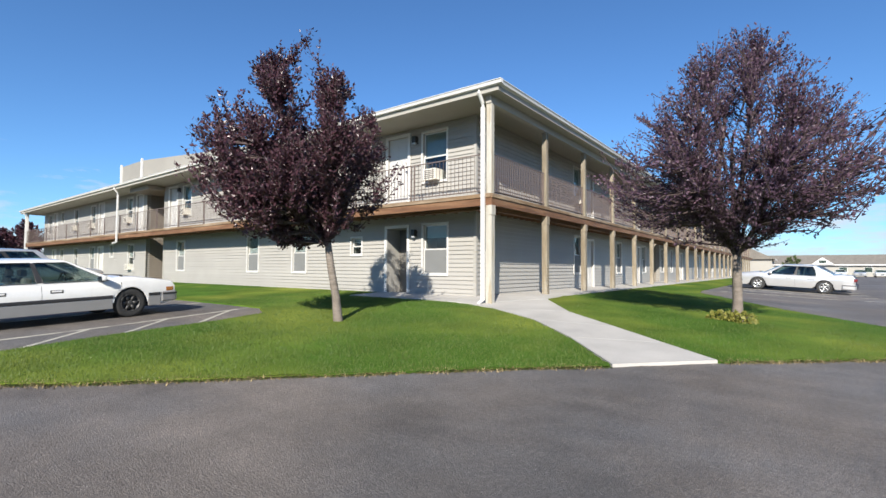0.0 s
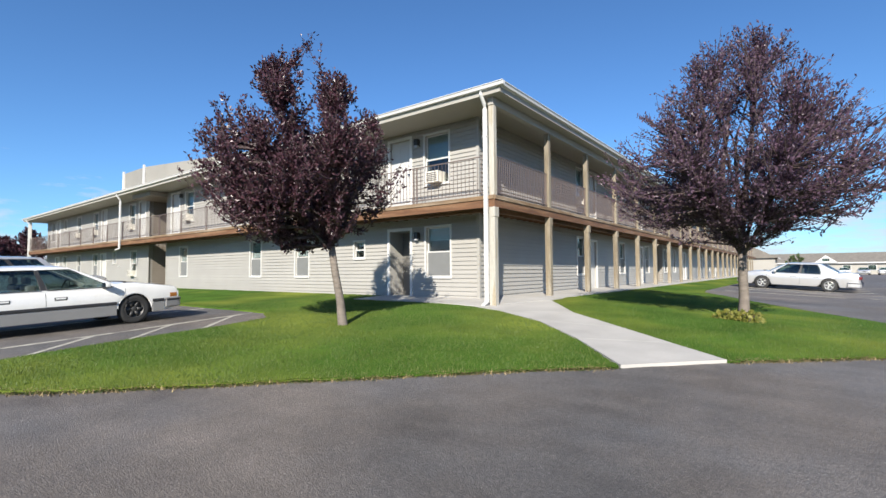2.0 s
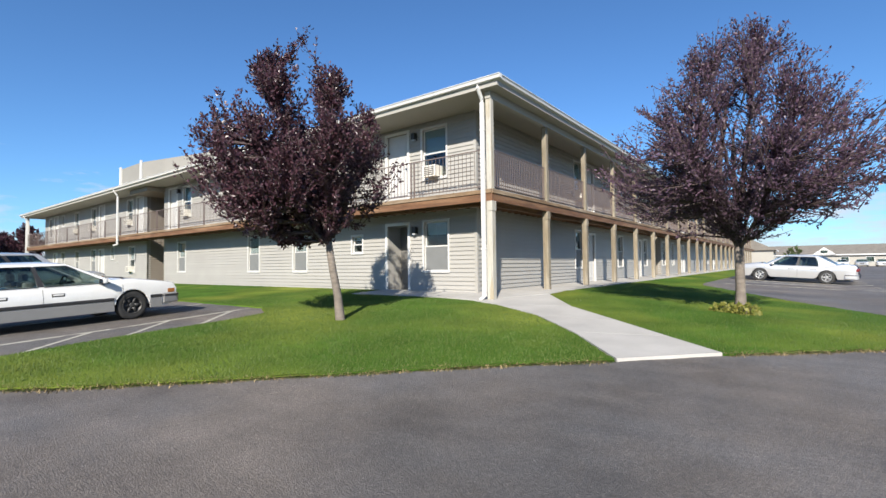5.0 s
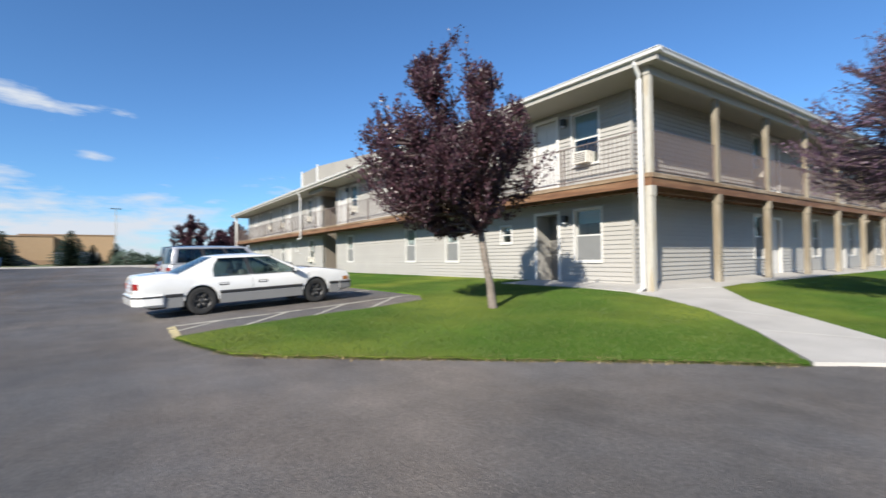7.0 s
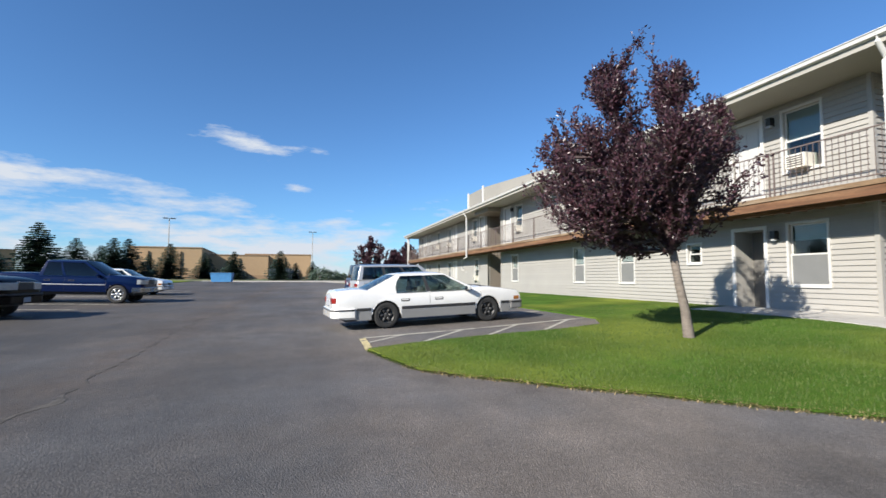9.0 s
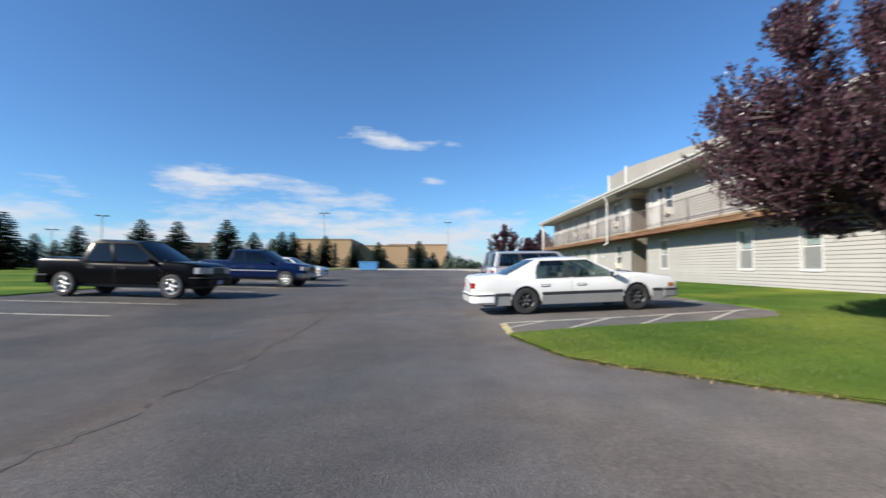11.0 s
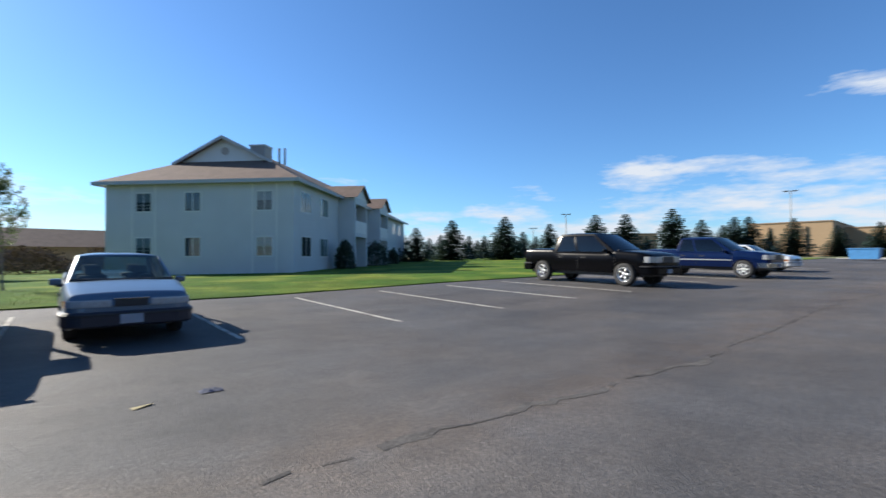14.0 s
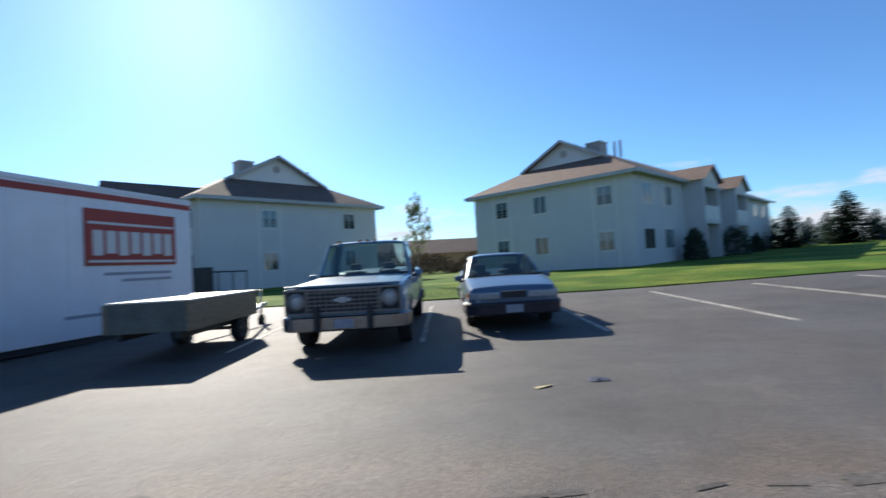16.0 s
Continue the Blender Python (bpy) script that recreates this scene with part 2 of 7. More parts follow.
M_SIDING = material("vinyl_siding", (0.3225, 0.3113, 0.2881), 0.5, scale=1.0, vary=0.05, fine=40, fine_vary=0.04, per_object=0.03, bump=0.05, bump_scale=60)
M_WHITE = material("white_trim", (0.576, 0.5715, 0.558), 0.45, scale=2, vary=0.04, fine=30, fine_vary=0.04)
M_SOFFIT = material("soffit_panel", (0.328, 0.3116, 0.2788), 0.6, scale=1, vary=0.05, fine=20, fine_vary=0.03)
M_DOOR = material("door_paint", (0.476, 0.4718, 0.459), 0.4, scale=2, vary=0.05)
M_DOOR_GREY = material("grey_door_paint", (0.14, 0.135, 0.125), 0.45, scale=2, vary=0.08)
M_WOOD = material("treated_timber", (0.1944, 0.1584, 0.108), 0.75, scale=3, vary=0.3, fine=25, fine_vary=0.25, stretch=(6, 6, 0.6), bump=0.3, bump_scale=30,
                  per_object=0.15, second=(0.25, 0.22, 0.17), second_cut=(0.4, 0.6))
M_EDGE = material("weathered_deck_edge", (0.17, 0.11, 0.062), 0.8, scale=3, vary=0.3, fine=25, fine_vary=0.25, stretch=(0.6, 0.6, 5), bump=0.3, bump_scale=30, second=(0.26, 0.2, 0.14), second_cut=(0.45, 0.6))
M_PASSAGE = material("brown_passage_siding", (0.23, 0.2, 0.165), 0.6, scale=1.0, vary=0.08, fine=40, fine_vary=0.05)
M_SCREEN = material("grey_insect_screen", (0.15, 0.155, 0.155), 0.8, scale=3, vary=0.08, fine=200, fine_vary=0.2)
M_DECK = material("stained_deck_beam", (0.13, 0.062, 0.03), 0.7, scale=3, vary=0.3, fine=25, fine_vary=0.25, stretch=(0.6, 0.6, 5), bump=0.3, bump_scale=30,
                  second=(0.19, 0.105, 0.055), second_cut=(0.45, 0.65))
M_RAIL = material("brown_railing", (0.125, 0.095, 0.085), 0.5, scale=5, vary=0.1)
M_ROOF = material("roof_membrane", (0.45, 0.43, 0.4), 0.8, scale=1, vary=0.1)
M_PARAPET = material("parapet_panel", (0.234, 0.225, 0.2025), 0.7, scale=1, vary=0.08)
M_GLASS = glass("window_glass")
M_CARGLASS = glass("tinted_car_glass", (0.62, 0.7, 0.68))
M_DARKGLASS = glass("dark_tinted_glass", (0.12, 0.13, 0.13))
M_SASH = material("window_sash", (0.51, 0.5057, 0.493), 0.4, scale=3, vary=0.04)
# near-black: the darkness of unlit rooms and balcony openings put into the colour
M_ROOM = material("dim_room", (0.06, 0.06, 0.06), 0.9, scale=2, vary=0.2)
M_BLIND = material("window_blind", (0.42, 0.43, 0.43), 0.7, scale=2, vary=0.05)
M_ACUNIT = material("air_conditioner_case", (0.66, 0.63, 0.56), 0.5, scale=6, vary=0.1)
M_DARK = material("dark_plastic", (0.025, 0.025, 0.027), 0.55, scale=8, vary=0.15)
M_LAMPMETAL = material("dark_lamp_metal", (0.05, 0.048, 0.045), 0.4, metal=0.6, scale=8, vary=0.15)
M_BARK = material("plum_bark", (0.1615, 0.136, 0.1148), 0.9, scale=6, vary=0.3, fine=40, fine_vary=0.3, stretch=(1, 1, 3), bump=0.8, bump_scale=40)
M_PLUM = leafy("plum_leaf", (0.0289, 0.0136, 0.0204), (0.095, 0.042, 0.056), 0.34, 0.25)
M_GRASS = leafy("grass_blade", (0.055, 0.105, 0.014), (0.13, 0.175, 0.034), 0.6, 0.3)
M_SPRUCE = leafy("spruce_needle", (0.022, 0.046, 0.03), (0.06, 0.1, 0.072), 0.6, 0.1)
M_GREENLEAF = leafy("green_leaf", (0.06, 0.09, 0.03), (0.15, 0.19, 0.07), 0.5, 0.45)
M_BRUSH = leafy("brown_brush", (0.05, 0.035, 0.025), (0.11, 0.08, 0.05), 0.7, 0.1)
M_TAN = material("tan_block_wall", (0.357, 0.2465, 0.1445), 0.9, scale=0.05, vary=0.1, fine=2, fine_vary=0.06)
M_APT = material("pale_blue_siding", (0.49, 0.52, 0.525), 0.6, scale=0.7, vary=0.05, fine=20, fine_vary=0.04, stretch=(1, 1, 1))
M_APTTRIM = material("pale_trim", (0.6, 0.62, 0.6), 0.6, scale=1, vary=0.05)
M_APTFASCIA = material("grey_fascia", (0.36, 0.38, 0.385), 0.6, scale=1, vary=0.06)
M_SHINGLE = material("brown_shingle", (0.124, 0.084, 0.064), 0.9, scale=1.5, vary=0.2, fine=18, fine_vary=0.25, per_object=0.05, bump=0.4, bump_scale=30)
M_SHINGLE_GREY = material("grey_shingle", (0.17, 0.153, 0.1318), 0.9, scale=1.5, vary=0.2, fine=18, fine_vary=0.25)
M_TYRE = material("tyre_rubber", (0.022, 0.022, 0.022), 0.8, scale=15, vary=0.2)
M_STEEL = material("wheel_alloy", (0.55, 0.55, 0.55), 0.3, metal=0.9, scale=8, vary=0.1)
M_CHROME = material("chrome", (0.32, 0.32, 0.33), 0.24, metal=1.0, scale=8, vary=0.05)
M_LENS = material("lamp_lens", (0.36, 0.37, 0.37), 0.12, scale=20, vary=0.15, coat=0.6)
M_RED = material("tail_lens", (0.2, 0.012, 0.01), 0.15, scale=20, vary=0.15, coat=0.6)
M_AMBER = material("amber_lens", (0.34, 0.13, 0.03), 0.2, scale=20, vary=0.15, coat=0.5)
M_POSTPAINT = material("weathered_white_post", (0.374, 0.357, 0.3145), 0.75, scale=3, vary=0.2, fine=25, fine_vary=0.15, stretch=(6, 6, 0.6), second=(0.3, 0.26, 0.19), second_cut=(0.52, 0.6))
M_SEAT = material("car_upholstery", (0.12, 0.125, 0.13), 0.9, scale=9, vary=0.15)
M_BARSGREY = material("faded_print", (0.3, 0.32, 0.36), 0.7, scale=5, vary=0.1)


def paint(name, color, rough=0.3, coat=0.7, metal=0.0):
    return material(name, color, rough, metal, scale=2.5, vary=0.05, fine=40, fine_vary=0.03, coat=coat, spec=0.35)


# ---- mesh helpers ----
class Shape:
    """Collects the faces of one part."""

    def __init__(self):
        self.v, self.f, self.smooth, self.crease = [], [], False, 0

    def add(self, verts, faces, m=None):
        k = len(self.v)
        self.v += [tuple(m @ Vector(p)) if m else tuple(p) for p in verts]
        self.f += [tuple(i + k for i in f) for f in faces]
        return self

    def box(self, lo, hi, m=None):
        (a, b, c), (d, e, f) = lo, hi
        return self.add([(a, b, c), (d, b, c), (d, e, c), (a, e, c), (a, b, f), (d, b, f), (d, e, f), (a, e, f)],
                        [(3, 2, 1, 0), (4, 5, 6, 7), (0, 1, 5, 4), (1, 2, 6, 5), (2, 3, 7, 6), (3, 0, 4, 7)], m)

    def soft(self, lo, hi, r, m=None):
        """A box with its edges chamfered by r."""
        bm = bmesh.new()
        bmesh.ops.create_cube(bm, size=1)
        for v in bm.verts:
            v.co = Vector([l + (h - l) * (c + 0.5) for l, h, c in zip(lo, hi, v.co)])
        bmesh.ops.bevel(bm, geom=bm.edges[:], offset=r, segments=2, profile=0.6, affect="EDGES")
        bm.verts.index_update()
        self.add([v.co[:] for v in bm.verts], [[v.index for v in f.verts] for f in bm.faces], m)
        bm.free()
        return self

    def tube(self, points, radii, sides=10, cap=True):
        """A round bar along points."""
        rings = []
        for i, p in enumerate(points):
            p = Vector(p)
            d = (Vector(points[min(i + 1, len(points) - 1)]) - Vector(points[max(i - 1, 0)])).normalized()
            u = d.orthogonal().normalized() if abs(d.z) > 0.95 else Vector((d.y, -d.x, 0)).normalized()
            w = d.cross(u)
            r = radii[i] if isinstance(radii, (list, tuple)) else radii
            rings.append([p + r * (math.cos(a) * u + math.sin(a) * w) for a in (2 * math.pi * k / sides for k in range(sides))])
        verts = [q for ring in rings for q in ring]
        faces = [(i * sides + k, i * sides + (k + 1) % sides, (i + 1) * sides + (k + 1) % sides, (i + 1) * sides + k)
                 for i in range(len(points) - 1) for k in range(sides)]
        if cap:
            faces += [tuple(range(sides))[::-1], tuple(range((len(points) - 1) * sides, len(points) * sides))]
        return self.add(verts, faces)

    def lathe(self, profile, m=None, sides=24):
        """profile of (radius, along y) turned round the y axis."""
        verts = [(r * math.cos(a), y, r * math.sin(a)) for r, y in profile for a in (2 * math.pi * k / sides for k in range(sides))]
        faces = [(i * sides + k, (i + 1) * sides + k, (i + 1) * sides + (k + 1) % sides, i * sides + (k + 1) % sides)
                 for i in range(len(profile) - 1) for k in range(sides)]
        return self.add(verts, faces, m)

    def prism(self, outline, lo, hi, axis="y", m=None):
        """outline of (a, b) points pushed from lo to hi along the axis."""
        put = {"y": lambda a, b, t: (a, t, b), "x": lambda a, b, t: (t, a, b), "z": lambda a, b, t: (a, b, t)}[axis]
        n = len(outline)
        verts = [put(a, b, lo) for a, b in outline] + [put(a, b, hi) for a, b in outline]
        return self.add(verts, [tuple(range(n))[::-1], tuple(range(n, 2 * n))] + [(i, (i + 1) % n, (i + 1) % n + n, i + n) for i in range(n)], m)

    def mesh(self, name, mat):
        me = bpy.data.meshes.new(name)
        me.from_pydata(self.v, [], self.f)
        bm = bmesh.new()
        if len(self.f) < 60000:
            bm.from_mesh(me)
            bmesh.ops.recalc_face_normals(bm, faces=bm.faces[:])
            bm.to_mesh(me)
        bm.free()
        if self.smooth:
            for p in me.polygons:
                p.use_smooth = True
        if self.crease:
            me.set_sharp_from_angle(angle=radians(self.crease))
        me.materials.append(mat)
        return me


def part(name, shape, mat, parent=None, label="", at=None):
    ob = new(name, shape.mesh(name, mat))
    if parent is not None:
        ob.parent = parent
    if at is not None:
        ob.matrix_basis = at
    return tagged(ob, label)


def thing(name, at, label, category, group="", kind=""):
    ob = new(name)
    ob.matrix_basis = at
    ob.empty_display_size = 0.2
    return tagged(ob, label, category, group, kind)


def step(a, b, v):
    k = min(1.0, max(0.0, (v - a) / (b - a)))
    return k * k * (3 - 2 * k)


def ground_z(x, y):
    """The lie of the land: level by the drive, up to the long building, gently up to the west and south."""
    north = min(0.05 * (y - x - 7.4) / 1.414, 0.037 * (y - 0.5), 0.4 - 0.055 * (x + 5.4))
    north = min(0.4, max(0.0, north))
    west = 0.0125 * min(60.0, max(0.0, -x - 10)) * step(8, 0, y)
    south = 0.02 * min(10.0, max(0.0, -y - 8))
    dip = -0.13 * step(-1, -5, y) * step(-12, -4, x)
    return north + west + south + dip


# ---- ground ----
from mathutils import geometry


def dense(outline, gap, ragged=0.0, rng=random.Random(5)):
    """The outline with points every gap metres, roughened by ragged metres."""
    out = []
    for (a, b), (c, d) in zip(outline, outline[1:] + outline[:1]):
        n = max(1, round(math.hypot(c - a, d - b) / gap))
        out += [(a + (c - a) * i / n + (rng.uniform(-ragged, ragged)), b + (d - b) * i / n + rng.uniform(-ragged, ragged)) for i in range(n)]
    return out


def inside(p, outline):
    x, y, odd = p[0], p[1], False
    for (a, b), (c, d) in zip(outline, outline[1:] + outline[:1]):
        if (b > y) != (d > y) and x < (c - a) * (y - b) / (d - b) + a:
            odd = not odd
    return odd


def sheet(outline, lift, grid, gap=0.5, ragged=0.0, skirt=0.1, bumps=0.0):
    """A skin over the land inside the outline, with a rim that goes down into the ground."""
    rim = dense(outline, gap, ragged)
    xs, ys = [p[0] for p in rim], [p[1] for p in rim]
    inner = [(x, y) for x in np.arange(min(xs) + grid / 2, max(xs), grid) for y in np.arange(min(ys) + grid / 2, max(ys), grid) if inside((x, y), rim)]
    n = len(rim)
    pts, _, faces, *_ = geometry.delaunay_2d_cdt([Vector(p) for p in rim + inner], [(i, (i + 1) % n) for i in range(n)], [], 1, 1e-5)
    s = Shape()
    s.add([(p.x, p.y, ground_z(p.x, p.y) + lift + bumps * noise.noise((p.x * 1.7, p.y * 1.7, 0))) for p in pts], faces)
    s.add([(x, y, ground_z(x, y) + lift + d) for x, y in rim for d in (0, -skirt - lift)],
          [(2 * i, 2 * i + 1, (2 * i + 3) % (2 * n), (2 * i + 2) % (2 * n)) for i in range(n)])
    return s


xs = [-4000, -2000, -900, -400, -200, -120] + list(range(-80, 81, 4)) + [120, 200, 400, 900, 2000, 4000]
ground = Shape()
ground.add([(x, y, ground_z(x, y) - 0.06) for x in xs for y in xs],
           [(i * len(xs) + j, (i + 1) * len(xs) + j, (i + 1) * len(xs) + j + 1, i * len(xs) + j + 1) for i in range(len(xs) - 1) for j in range(len(xs) - 1)])
ground.smooth = True
tagged(part("ground", ground, M_FIELD), "dry grassy open land out to the horizon", "ground", kind="structure")

LOT = [(-64, -14.4), (-30, -14.4), (-12, -14.8), (2, -15.6), (60, -18.0), (60, 130), (-30, 130), (-64, 10.5)]
lot = sheet(LOT, 0.0, 1.0, 1.0)
lot.smooth = True
tagged(part("road", lot, M_ASPHALT), "worn grey asphalt parking lot and drive", "parking lot", kind="structure")

LAWN_WEST = [(-7.95, 0.72), (-7.2, 0.85), (-6.1, 1.15), (-5.3, 1.9), (-4.62, 2.66), (-2.46, 5.03), (-1.53, 5.95), (-2.6, 7.3), (-3.9, 8.6), (-5.3, 9.45),
             (-6.2, 9.75), (-10.55, 9.78), (-10.62, 11.2), (-52, 11.2), (-52, 6.6), (-10.1, 6.5), (-9.0, 5.9), (-8.62, 4.6), (-8.5, 3.0), (-8.25, 1.6)]
LAWN_EAST = [(-0.5, 7.08), (1.25, 8.72), (7.5, 14.6), (6.0, 15.2), (1.75, 13.6), (0.0, 16.0), (-2.95, 21.6), (-3.2, 24), (-3.2, 88), (-5.2, 88), (-5.2, 12.1), (-3.75, 10.1), (-2.3, 8.75), (-1.3, 7.8)]
LAWN_SOUTH = [(-64, -13.9), (-30, -13.9), (-16, -14.1), (-7, -14.4), (2.2, -14.3), (3.6, -15.0), (30, -17), (30, -70), (-64, -70)]
for outline, grid, words in ((LAWN_WEST, 0.45, "mown green lawn with a dry brown edge before the building"), (LAWN_EAST, 0.5, "mown green lawn strip beside the walkway"),
                             (LAWN_SOUTH, 1.2, "mown green lawn round the pale apartment blocks")):
    s = sheet(outline, 0.035, grid, 0.12 if grid < 1 else 0.4, 0.03, bumps=0.012)
    s.smooth = True
    tagged(part("lawn", s, M_TURF), words, "lawn", kind="structure")

# the scorched rim of the lawns along the drive
for line in ([(-6.4, 1.02), (-6.0, 1.2), (-5.3, 1.87), (-4.62, 2.63), (-3.6, 3.75), (-2.46, 5.0), (-1.6, 5.85)], [(-0.45, 7.06), (1.25, 8.66), (4.4, 11.6), (7.4, 14.45)]):
    rng = random.Random(3)
    s = Shape()
    for (a, b), (c, d) in zip(line, line[1:]):
        for i in range(int(math.hypot(c - a, d - b) * 700)):
            t, off = rng.random(), rng.gauss(0.04, 0.06)
            x, y = a + (c - a) * t - off * 0.7, b + (d - b) * t + off * 0.7
            z, h, w, q = ground_z(x, y) + 0.0, rng.uniform(0.02, 0.055), rng.uniform(0.004, 0.009), rng.uniform(0, 6.3)
            dx, dy = math.cos(q), math.sin(q)
            s.add([(x - dx * w, y - dy * w, z), (x + dx * w, y + dy * w, z), (x + dy * h * 0.9, y - dx * h * 0.9, z + h)], [(0, 1, 2)])
    tagged(part("dry_grass_fringe", s, M_DRY), "straw-coloured dead grass along the edge of the asphalt", "grass", kind="stuff")


def rim_blades(line, words, seed):
    """Grass hanging over the edge of the asphalt along a line."""
    rng, s = random.Random(seed), Shape()
    for (a, b), (c, d) in zip(line, line[1:]):
        long = math.hypot(c - a, d - b)
        nx, ny = (d - b) / long, -(c - a) / long
        for i in range(int(long * 900)):
            t, off = rng.random(), rng.gauss(0.0, 0.03)
            x, y = a + (c - a) * t + nx * off, b + (d - b) * t + ny * off
            h, w, q = rng.uniform(0.03, 0.07), rng.uniform(0.003, 0.006), rng.uniform(-0.9, 0.9)
            ox, oy = nx * math.cos(q) - ny * math.sin(q), ny * math.cos(q) + nx * math.sin(q)
            z = ground_z(x, y) + 0.02
            s.add([(x - oy * w, y + ox * w, z), (x + oy * w, y - ox * w, z), (x + ox * h, y + oy * h, z + rng.uniform(-0.015, 0.03))], [(0, 1, 2)])
    tagged(part("grass", s, M_GRASS), words, "grass", kind="stuff")


rim_blades([(-8.62, 4.6), (-8.5, 3.0), (-8.25, 1.6), (-7.95, 0.72), (-7.2, 0.85), (-6.1, 1.15), (-5.3, 1.9), (-4.62, 2.66), (-2.46, 5.03), (-1.53, 5.95)], "ragged grass hanging over the lawn's edge", 6)
rim_blades([(-0.5, 7.08), (1.25, 8.72), (7.5, 14.6)], "ragged grass hanging over the edge of the lawn strip", 7)


def blades(name, outline, count, box, tall, words, seed):
    """Many single grass blades inside the outline."""
    rng = np.random.default_rng(seed)
    pts = []
    while len(pts) < count:
        p = rng.uniform(box[:2], box[2:])
        d = math.hypot(p[0] - 0.3, p[1])
        if inside(p, outline) and rng.random() < min(1.0, (8.0 / d) ** 1.5):
            pts.append(p)
    s = Shape()
    verts, faces = [], []
    for i, (x, y) in enumerate(pts):
        z = ground_z(x, y) + 0.035
        h, w, q, lean = rng.uniform(0.5, 1.1) * tall, rng.uniform(0.0022, 0.0042), rng.uniform(0, 6.3), rng.uniform(0.1, 0.9)
        dx, dy = math.cos(q), math.sin(q)
        verts += [(x - dx * w, y - dy * w, z - 0.01), (x + dx * w, y + dy * w, z - 0.01), (x + dy * h * lean, y - dx * h * lean, z + h)]
        faces.append((3 * i, 3 * i + 1, 3 * i + 2))
    s.v, s.f = verts, faces
    tagged(part(name, s, M_GRASS), words, "grass", kind="stuff")


blades("grass", LAWN_WEST, 90000, (-13, 0.7, -1.3, 11.2), 0.038, "dense short blades of mown green grass", 1)
blades("grass", LAWN_SOUTH, 16000, (-12, -21, 4, -14.2), 0.06, "dense short blades of mown green grass", 3)
blades("grass", LAWN_EAST, 30000, (-4.5, 7, 7.5, 20), 0.038, "dense short blades of mown green grass", 2)

# concrete walk from the drive to the corner of the building, in slabs with open joints
LEFT = [(-1.5, 5.95), (-2.6, 7.3), (-3.9, 8.6), (-5.3, 9.45), (-6.2, 9.75)]
RIGHT = [(-0.5, 7.06), (-1.3, 7.8), (-2.3, 8.75), (-3.75, 10.1), (-5.2, 12.1)]
walkway = thing("pavement", pose(0, 0, 0), "pale grey concrete walk in broad slabs", "walkway", kind="structure")
for i in range(4):
    a, b, c, d = LEFT[i], RIGHT[i], RIGHT[i + 1], LEFT[i + 1]
    mid = (sum(p[0] for p in (a, b, c, d)) / 4, sum(p[1] for p in (a, b, c, d)) / 4)
    part("slab", sheet([(p[0] + (mid[0] - p[0]) * 0.008, p[1] + (mid[1] - p[1]) * 0.008) for p in (a, b, c, d)], 0.05, 0.5, 0.4), M_CONCRETE, walkway)
part("slab", sheet([(-6.22, 9.78), (-5.24, 12.1), (-5.24, 14.4), (-7.0, 14.4), (-7.0, 9.78)], 0.052, 0.6, 0.5), M_CONCRETE, walkway)
for k in range(20):
    part("slab", sheet([(-7.0, 14.43 + 3.6 * k), (-5.24, 14.43 + 3.6 * k), (-5.24, 18.0 + 3.6 * k), (-7.0, 18.0 + 3.6 * k)], 0.05, 0.9, 0.9), M_CONCRETE, walkway)
part("slab", sheet([(-7.03, 9.78), (-7.03, 11.3), (-10.6, 11.3), (-10.6, 9.78)], 0.05, 0.9, 0.9), M_CONCRETE, walkway)


def stripe(line, width, mat, words):
    """A painted line on the asphalt."""
    s = Shape()
    for (a, b), (c, d) in zip(line, line[1:]):
        n = max(1, int(math.hypot(c - a, d - b) / 0.5))
        l = math.hypot(c - a, d - b)
        ox, oy = -(d - b) / l * width / 2, (c - a) / l * width / 2
        for i in range(n):
            p = [(a + (c - a) * t / n, b + (d - b) * t / n) for t in (i, i + 1)]
            quad = [(p[0][0] + ox, p[0][1] + oy), (p[0][0] - ox, p[0][1] - oy), (p[1][0] - ox, p[1][1] - oy), (p[1][0] + ox, p[1][1] + oy)]
            s.add([(x, y, ground_z(x, y) + z) for z in (0.006, -0.02) for x, y in quad], [(0, 1, 2, 3), (0, 4, 5, 1), (1, 5, 6, 2), (2, 6, 7, 3), (3, 7, 4, 0)])
    tagged(part("parking_line", s, mat), words, "road marking", "painted parking lines", kind="structure")


FADED = "faded cream parking line painted on the asphalt"
for k in range(12):
    x = -5.45 - 2.72 * k
    stripe([(x - 0.05, -13.3), (x + 0.05, -7.9)], 0.075, M_LINE, FADED)
for x in (-2.55, 0.3, 3.3):
    stripe([(x, -12.9), (x, -8.0)], 0.075, M_LINE, FADED)
# hatched bay beside the lawn
stripe([(-7.95, 0.74), (-9.6, 0.78)], 0.13, M_YELLOW, "yellowed end line of a hatched parking bay")
HEAD = [(-9.6, 0.78), (-9.9, 3.3), (-10.5, 6.4)]
stripe(HEAD, 0.1, M_LINE, FADED)
for a, b in (((-8.9, 0.83), (-9.75, 1.75)), ((-8.35, 1.65), (-9.8, 2.95)), ((-8.45, 2.9), (-10.05, 4.35)), ((-8.62, 4.2), (-10.4, 5.9))):
    stripe([a, b], 0.085, M_LINE, "cream hatch line of a parking bay")
for k in range(1, 9):
    stripe([(-9.3 - 2.75 * k, 0.6), (-10.2 - 2.75 * k, 6.4)], 0.1, M_LINE, FADED)
for k in range(6):
    stripe([(-2.6 + 0.2 * k, 25 + 2.75 * k), (3, 25 + 2.75 * k)], 0.1, M_LINE, FADED)

